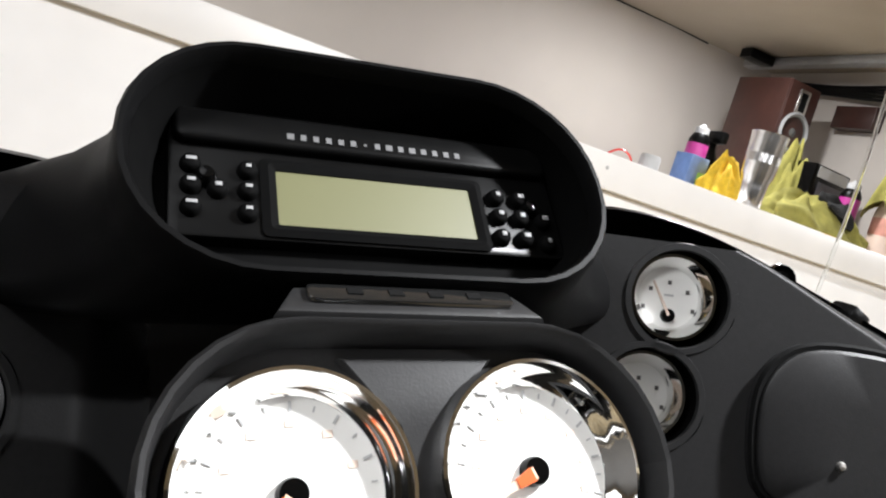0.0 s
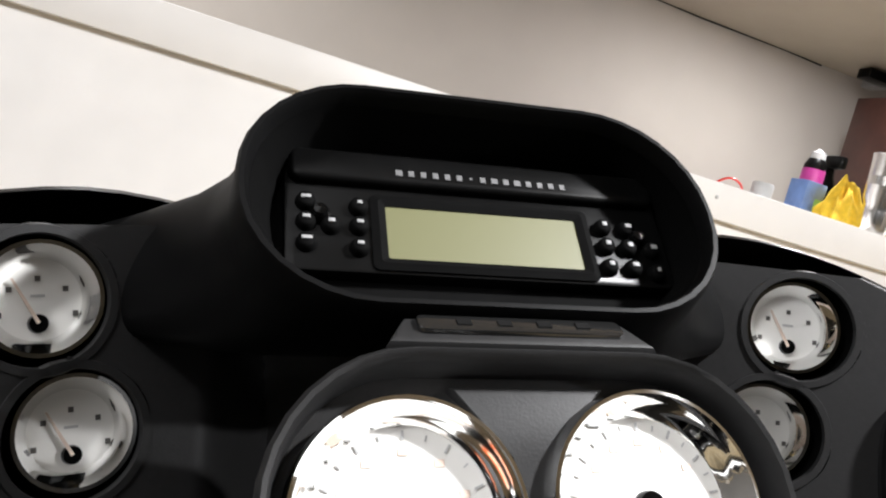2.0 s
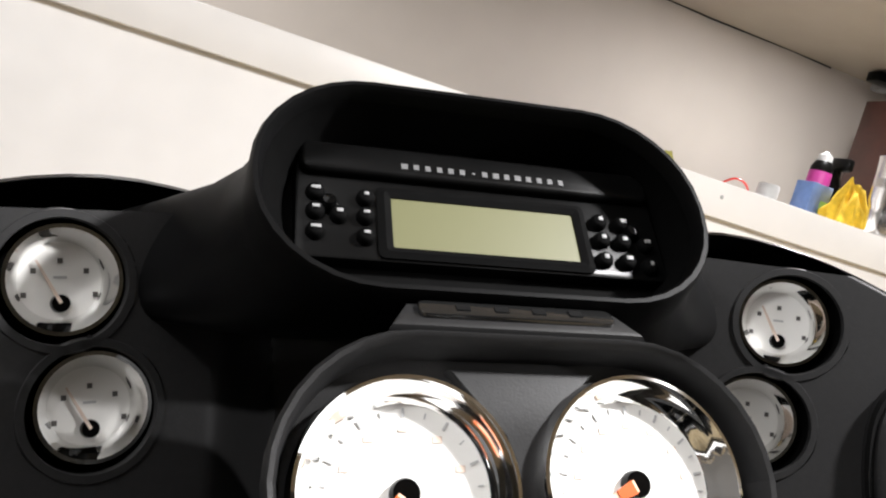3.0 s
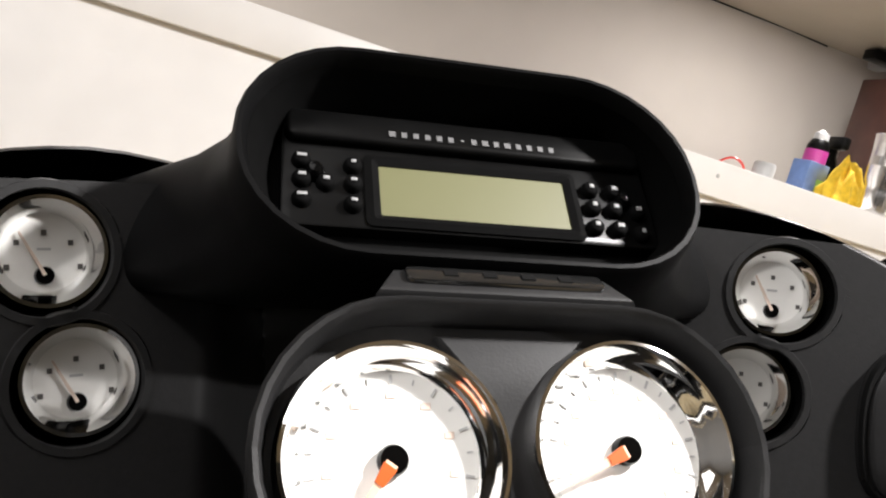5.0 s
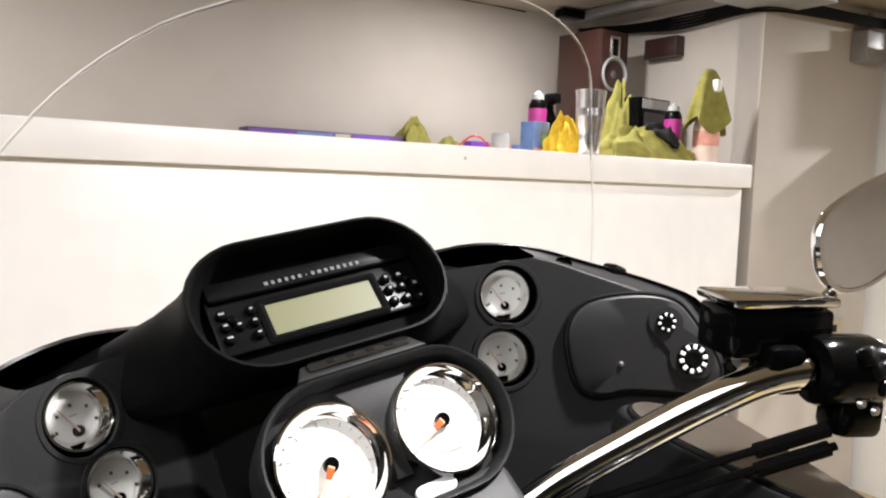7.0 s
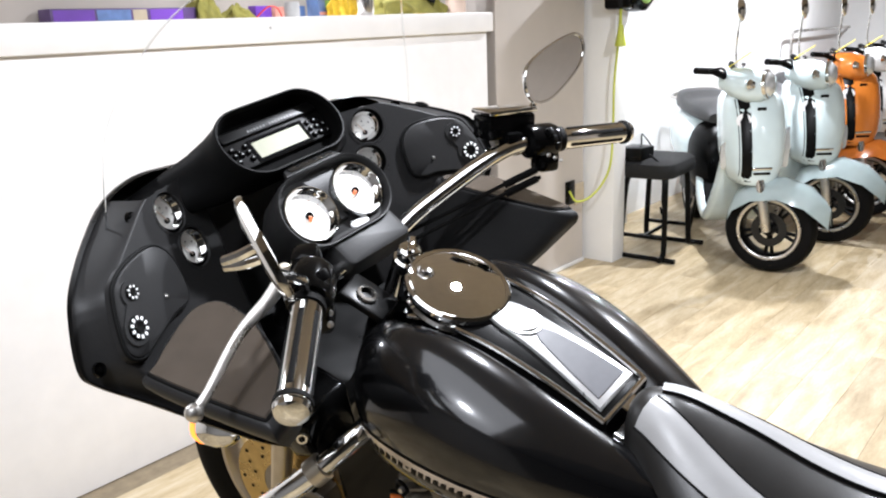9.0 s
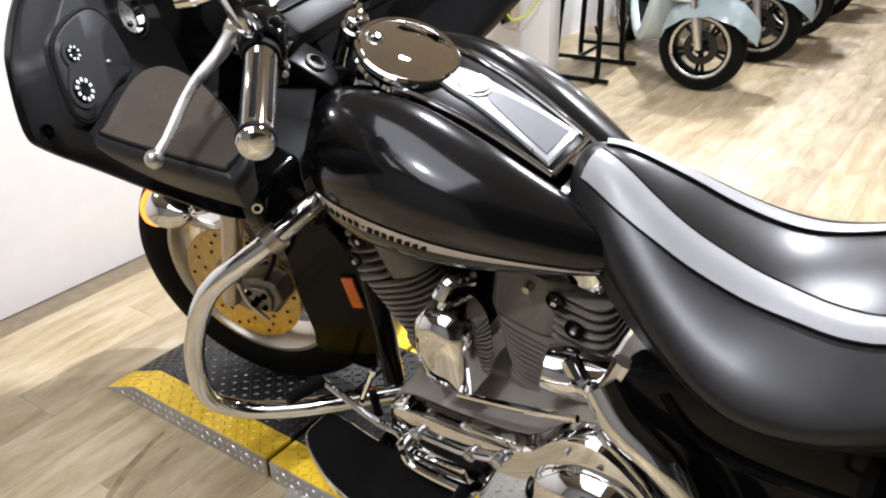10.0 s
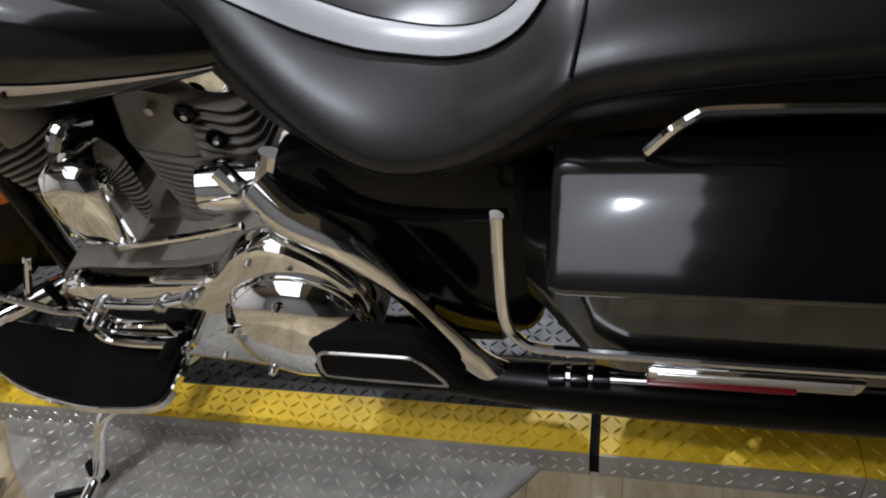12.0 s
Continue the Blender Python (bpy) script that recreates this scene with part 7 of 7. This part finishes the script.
part("body_block", box(0.14, 0.13, 0.25, pose(-0.10, 0.03, -0.005), 0.02), GLOSS, reel)
part("mount", box(0.05, 0.08, 0.06, pose(0, 0.03, 0.16), 0.006), STEEL, reel)
hose = thing("air_hose", "yellow-green air hose hanging from the reel to an outlet", "hose", pose(0, 0, 0))
part("hose", tube([(2.90, 1.93, 1.60), (2.875, 1.94, 1.45), (2.875, 1.95, 1.25), (2.87, 1.97, 1.0), (2.865, 1.97, 0.75), (2.83, 1.97, 0.55), (2.78, 2.03, 0.42), (2.72, 2.10, 0.38), (2.69, 2.13, 0.44)], 0.006, 8, 6), HOSE, hose)
part("hose_stop", lathe([(0.0, 0.06), (0.012, 0.055), (0.02, 0.0), (0.03, -0.05), (0.0, -0.055)], 16, pose(2.855, 1.93, 1.24)), HOSE, hose)
part("hose", tube([(2.865, 1.92, 1.56), (2.855, 1.93, 1.4), (2.855, 1.93, 1.29)], 0.006, 8, 4), HOSE, hose)
for nm, x, z, w, h, mat, lab in (("brass_plate", 2.645, 0.72, 0.15, 0.10, BEIGE, "dull brass outlet plate on the grey wall"), ("outlet", 2.735, 0.42, 0.085, 0.13, GLOSS, "black wall outlet box"), ("cover_plate", 2.83, 0.40, 0.09, 0.12, BEIGE, "beige blank cover plate")):
    o = thing(nm, lab, "outlet", pose(x, 2.16, z))
    part("plate", box(w, 0.012, h, pose(0, -0.006, 0), 0.003), mat, o)
    part("socket", box(w * 0.5, 0.008, h * 0.3, pose(-w * 0.1, -0.013, h * 0.15), 0.002), SATIN if mat != BEIGE or nm == "brass_plate" else BEIGE, o)
jb = thing("junction_box", "grey electrical junction box on the wall", "junction box", pose(2.71, 2.16, 1.87))
part("box", box(0.15, 0.07, 0.12, pose(0, -0.035, 0), 0.006), GREYBOX, jb)
part("conduit", tube([(0, -0.03, 0.06), (0, -0.03, 0.14)], 0.011, 10, 1, smooth=False), GREYBOX, jb)
sw = thing("switch_box", "white open-fronted switch box on the partition", "switch box", pose(2.93, 1.985, 1.80))
part("box", frame_bar(stadium(0.17, 0.20, 0.01, 2), stadium(0.09, 0.13, 0.008, 2), 0.05, pose(0, 0, 0, 90, 0, 0)), WALL_WHITE, sw)
part("back", box(0.10, 0.01, 0.14, pose(0, -0.004, 0)), BEIGE, sw)
part("switch", box(0.04, 0.012, 0.05, pose(0.015, -0.014, -0.02), 0.004), GREYBOX, sw)
cab = thing("cable_bundle", "black cable bundle along the top of the wall", "cables", kind="structure")
for k in range(5):
    dz = 0.012 * k
    part("cable", tube([(2.03 - 0.01 * k, 3.05, 1.955 + dz * 0.5), (2.04, 2.75, 1.935 + dz * 0.6), (2.04, 2.5, 1.915 + dz), (2.05, 2.25, 1.93 + dz * 0.8), (2.10, 2.12, 1.93 + dz), (2.45, 2.11, 1.945 + dz * 0.7), (2.9, 2.09, 1.955 + dz * 0.6)], 0.0055, 8, 5), RUBBER, cab)
solo("cable_block", box(0.05, 0.17, 0.08, pose(2.055, 2.60, 1.850), 0.003), WOODRED, "dark red block fixed under the cables", "block", kind="structure")
solo("metal_strip", box(0.05, 0.98, 0.03, pose(1.92, 2.58, 2.012), 0.003), GREYBOX, "grey metal strip along the ceiling edge", "metal strip", kind="structure")
solo("speaker_bracket", box(0.12, 0.06, 0.035, pose(1.83, 2.93, 2.004), 0.004), SATIN, "black ceiling bracket over the speaker", "bracket", kind="structure")
solo("ceiling_box", box(0.34, 0.26, 0.085, pose(2.03, 2.08, 1.985), 0.004), GREYBOX, "grey metal box under the ceiling", "metal box", kind="structure")
solo("ceiling_crack", tube([(0.1 + 0.18 * i, 3.095, 2.026 + 0.002 * (i % 3)) for i in range(10)], 0.003, 6, 1, smooth=False), DARK, "dark crack where the wall meets the ceiling", "crack", kind="structure")
pipes = thing("ceiling_pipes", "grey conduits and duct under the ceiling", "pipes", kind="structure")
for k in range(3):
    part("conduit", tube([(3.0, 2.10 + 0.05 * k, 1.93 - 0.03 * k), (3.5, 2.30 + 0.03 * k, 1.88 - 0.03 * k), (4.4, 2.42, 1.86 - 0.025 * k), (8.5, 2.44, 1.86 - 0.025 * k)], 0.012, 8, 4), GREYBOX, pipes)
part("duct", tube([(3.6, 1.9, 1.93), (4.4, 1.95, 1.92), (5.5, 2.0, 1.92)], 0.09, 18, 3), STEEL, pipes, "silver duct")
solo("wall_cord", tube([(3.055, 2.12, 1.75), (3.06, 2.13, 1.2), (3.058, 2.14, 0.7), (3.06, 2.13, 0.5)], 0.004, 6, 4), GREYKEY, "grey cord hanging on the partition", "cord", kind="structure")
solo("baseboard", box(0.86, 0.014, 0.02, pose(2.45, 2.153, 0.011), 0.003), WALL_WHITE, "white strip at the foot of the grey wall", "baseboard", kind="structure")
solo("half_wall", box(0.5, 0.1, 0.62, pose(3.55, 2.41, 0.31), 0.004), WALL_WHITE, "low white boxing behind the stool", "boxing", kind="structure")

# ---- stool with a charger ----
stool = thing("work_stool", "black padded work stool on a tubular steel frame", "stool", pose(3.28, 1.90, 0, 0, 0, 4))
pad = rings([[V(x * f, y * f, z) for x, y in stadium(0.46, 0.32, 0.09, 6)] for f, z in ((0.90, 0.465), (0.97, 0.475), (1.0, 0.495), (1.0, 0.52), (0.96, 0.545), (0.85, 0.56), (0.5, 0.565))])
part("seat_pad", pad, CLOTH_K, stool)
for s in (-1, 1):
    part("frame_side", tube([(s * 0.24 - 0.02, -0.12, 0.02), (s * 0.21, -0.12, 0.03), (s * 0.19, -0.12, 0.10), (s * 0.17, -0.11, 0.42), (s * 0.14, -0.10, 0.475)], 0.016, 10, 4), SATIN, stool)
    part("frame_side", tube([(s * 0.24 - 0.02, 0.14, 0.02), (s * 0.21, 0.14, 0.03), (s * 0.19, 0.14, 0.10), (s * 0.17, 0.12, 0.42), (s * 0.14, 0.10, 0.475)], 0.016, 10, 4), SATIN, stool)
    part("foot_rail", tube([(s * 0.23, -0.20, 0.018), (s * 0.22, 0.20, 0.018)], 0.014, 10, 1, smooth=False), GLOSS, stool)
    part("stretcher", tube([(s * 0.19, -0.12, 0.13), (s * 0.19, 0.14, 0.13)], 0.012, 10, 1, smooth=False), GLOSS, stool)
part("stretcher", tube([(-0.19, 0.0, 0.13), (0.19, 0.0, 0.13)], 0.012, 10, 1, smooth=False), GLOSS, stool)
charger = thing("battery_charger", "black battery charger with leads lying on the stool", "charger", pose(3.14, 1.97, 0.563))
part("charger_case", box(0.16, 0.14, 0.07, pose(0, 0, 0.035), 0.012), SATIN, charger)
part("charger_case", box(0.09, 0.08, 0.05, pose(0.14, 0.02, 0.025), 0.008), GLOSS, charger)
part("lead", tube([(0.06, 0.0, 0.07), (0.10, 0.02, 0.12), (0.16, 0.03, 0.10), (0.18, 0.0, 0.05)], 0.004, 6, 5), RUBBER, charger)
part("lead", tube([(-0.02, -0.09, 0.03), (-0.03, -0.16, -0.02), (-0.01, -0.17, -0.12), (0.0, -0.165, -0.22), (0.015, -0.165, -0.27), (0.0, -0.165, -0.30), (-0.02, -0.165, -0.26)], 0.006, 8, 5), RUBBER, charger)
# ---- floor planks ----
floor_ob = bpy.data.objects["floor"]
PL, PW = 1.22, 0.152
plank_b = box(PL - 0.0006, PW - 0.0006, 0.008, bevel=0.0006, seg=1)
bmesh.ops.recalc_face_normals(plank_b, faces=plank_b.faces)
plank_me = bpy.data.meshes.new("plank")
plank_b.to_mesh(plank_me)
plank_b.free()
plank_me.materials.append(PLANK)
rnd = random.Random(4)
WEST, EAST = -2.85, 8.95
trimmed = {}


def plank_mesh(length):
    """The whole plank's mesh, or one cut to a length at a wall."""
    length = round(length, 3)
    if length >= PL - 0.002:
        return plank_me
    if length not in trimmed:
        b = box(length - 0.0006, PW - 0.0006, 0.008, bevel=0.0006, seg=1)
        trimmed[length] = bpy.data.meshes.new("plank")
        b.to_mesh(trimmed[length])
        b.free()
        trimmed[length].materials.append(PLANK)
    return trimmed[length]


for j in range(37):
    y = -2.52 + PW * (j + 0.5) - 0.148
    off = (j * 0.43) % PL
    for i in range(11):
        x0 = max(WEST, -3.82 + off + PL * i)
        x1 = min(EAST, -3.82 + off + PL * (i + 1))
        if x1 - x0 < 0.05 or (y > 2.10 and x1 < 2.95) or (y < -1.3 and x0 > 3.0):
            continue
        ob = new("plank", plank_mesh(x1 - x0))
        ob.parent = floor_ob
        ob.location = ((x0 + x1) / 2, y, -0.004)
        ob.rotation_euler = (0, 0, math.pi if rnd.random() < 0.5 else 0)
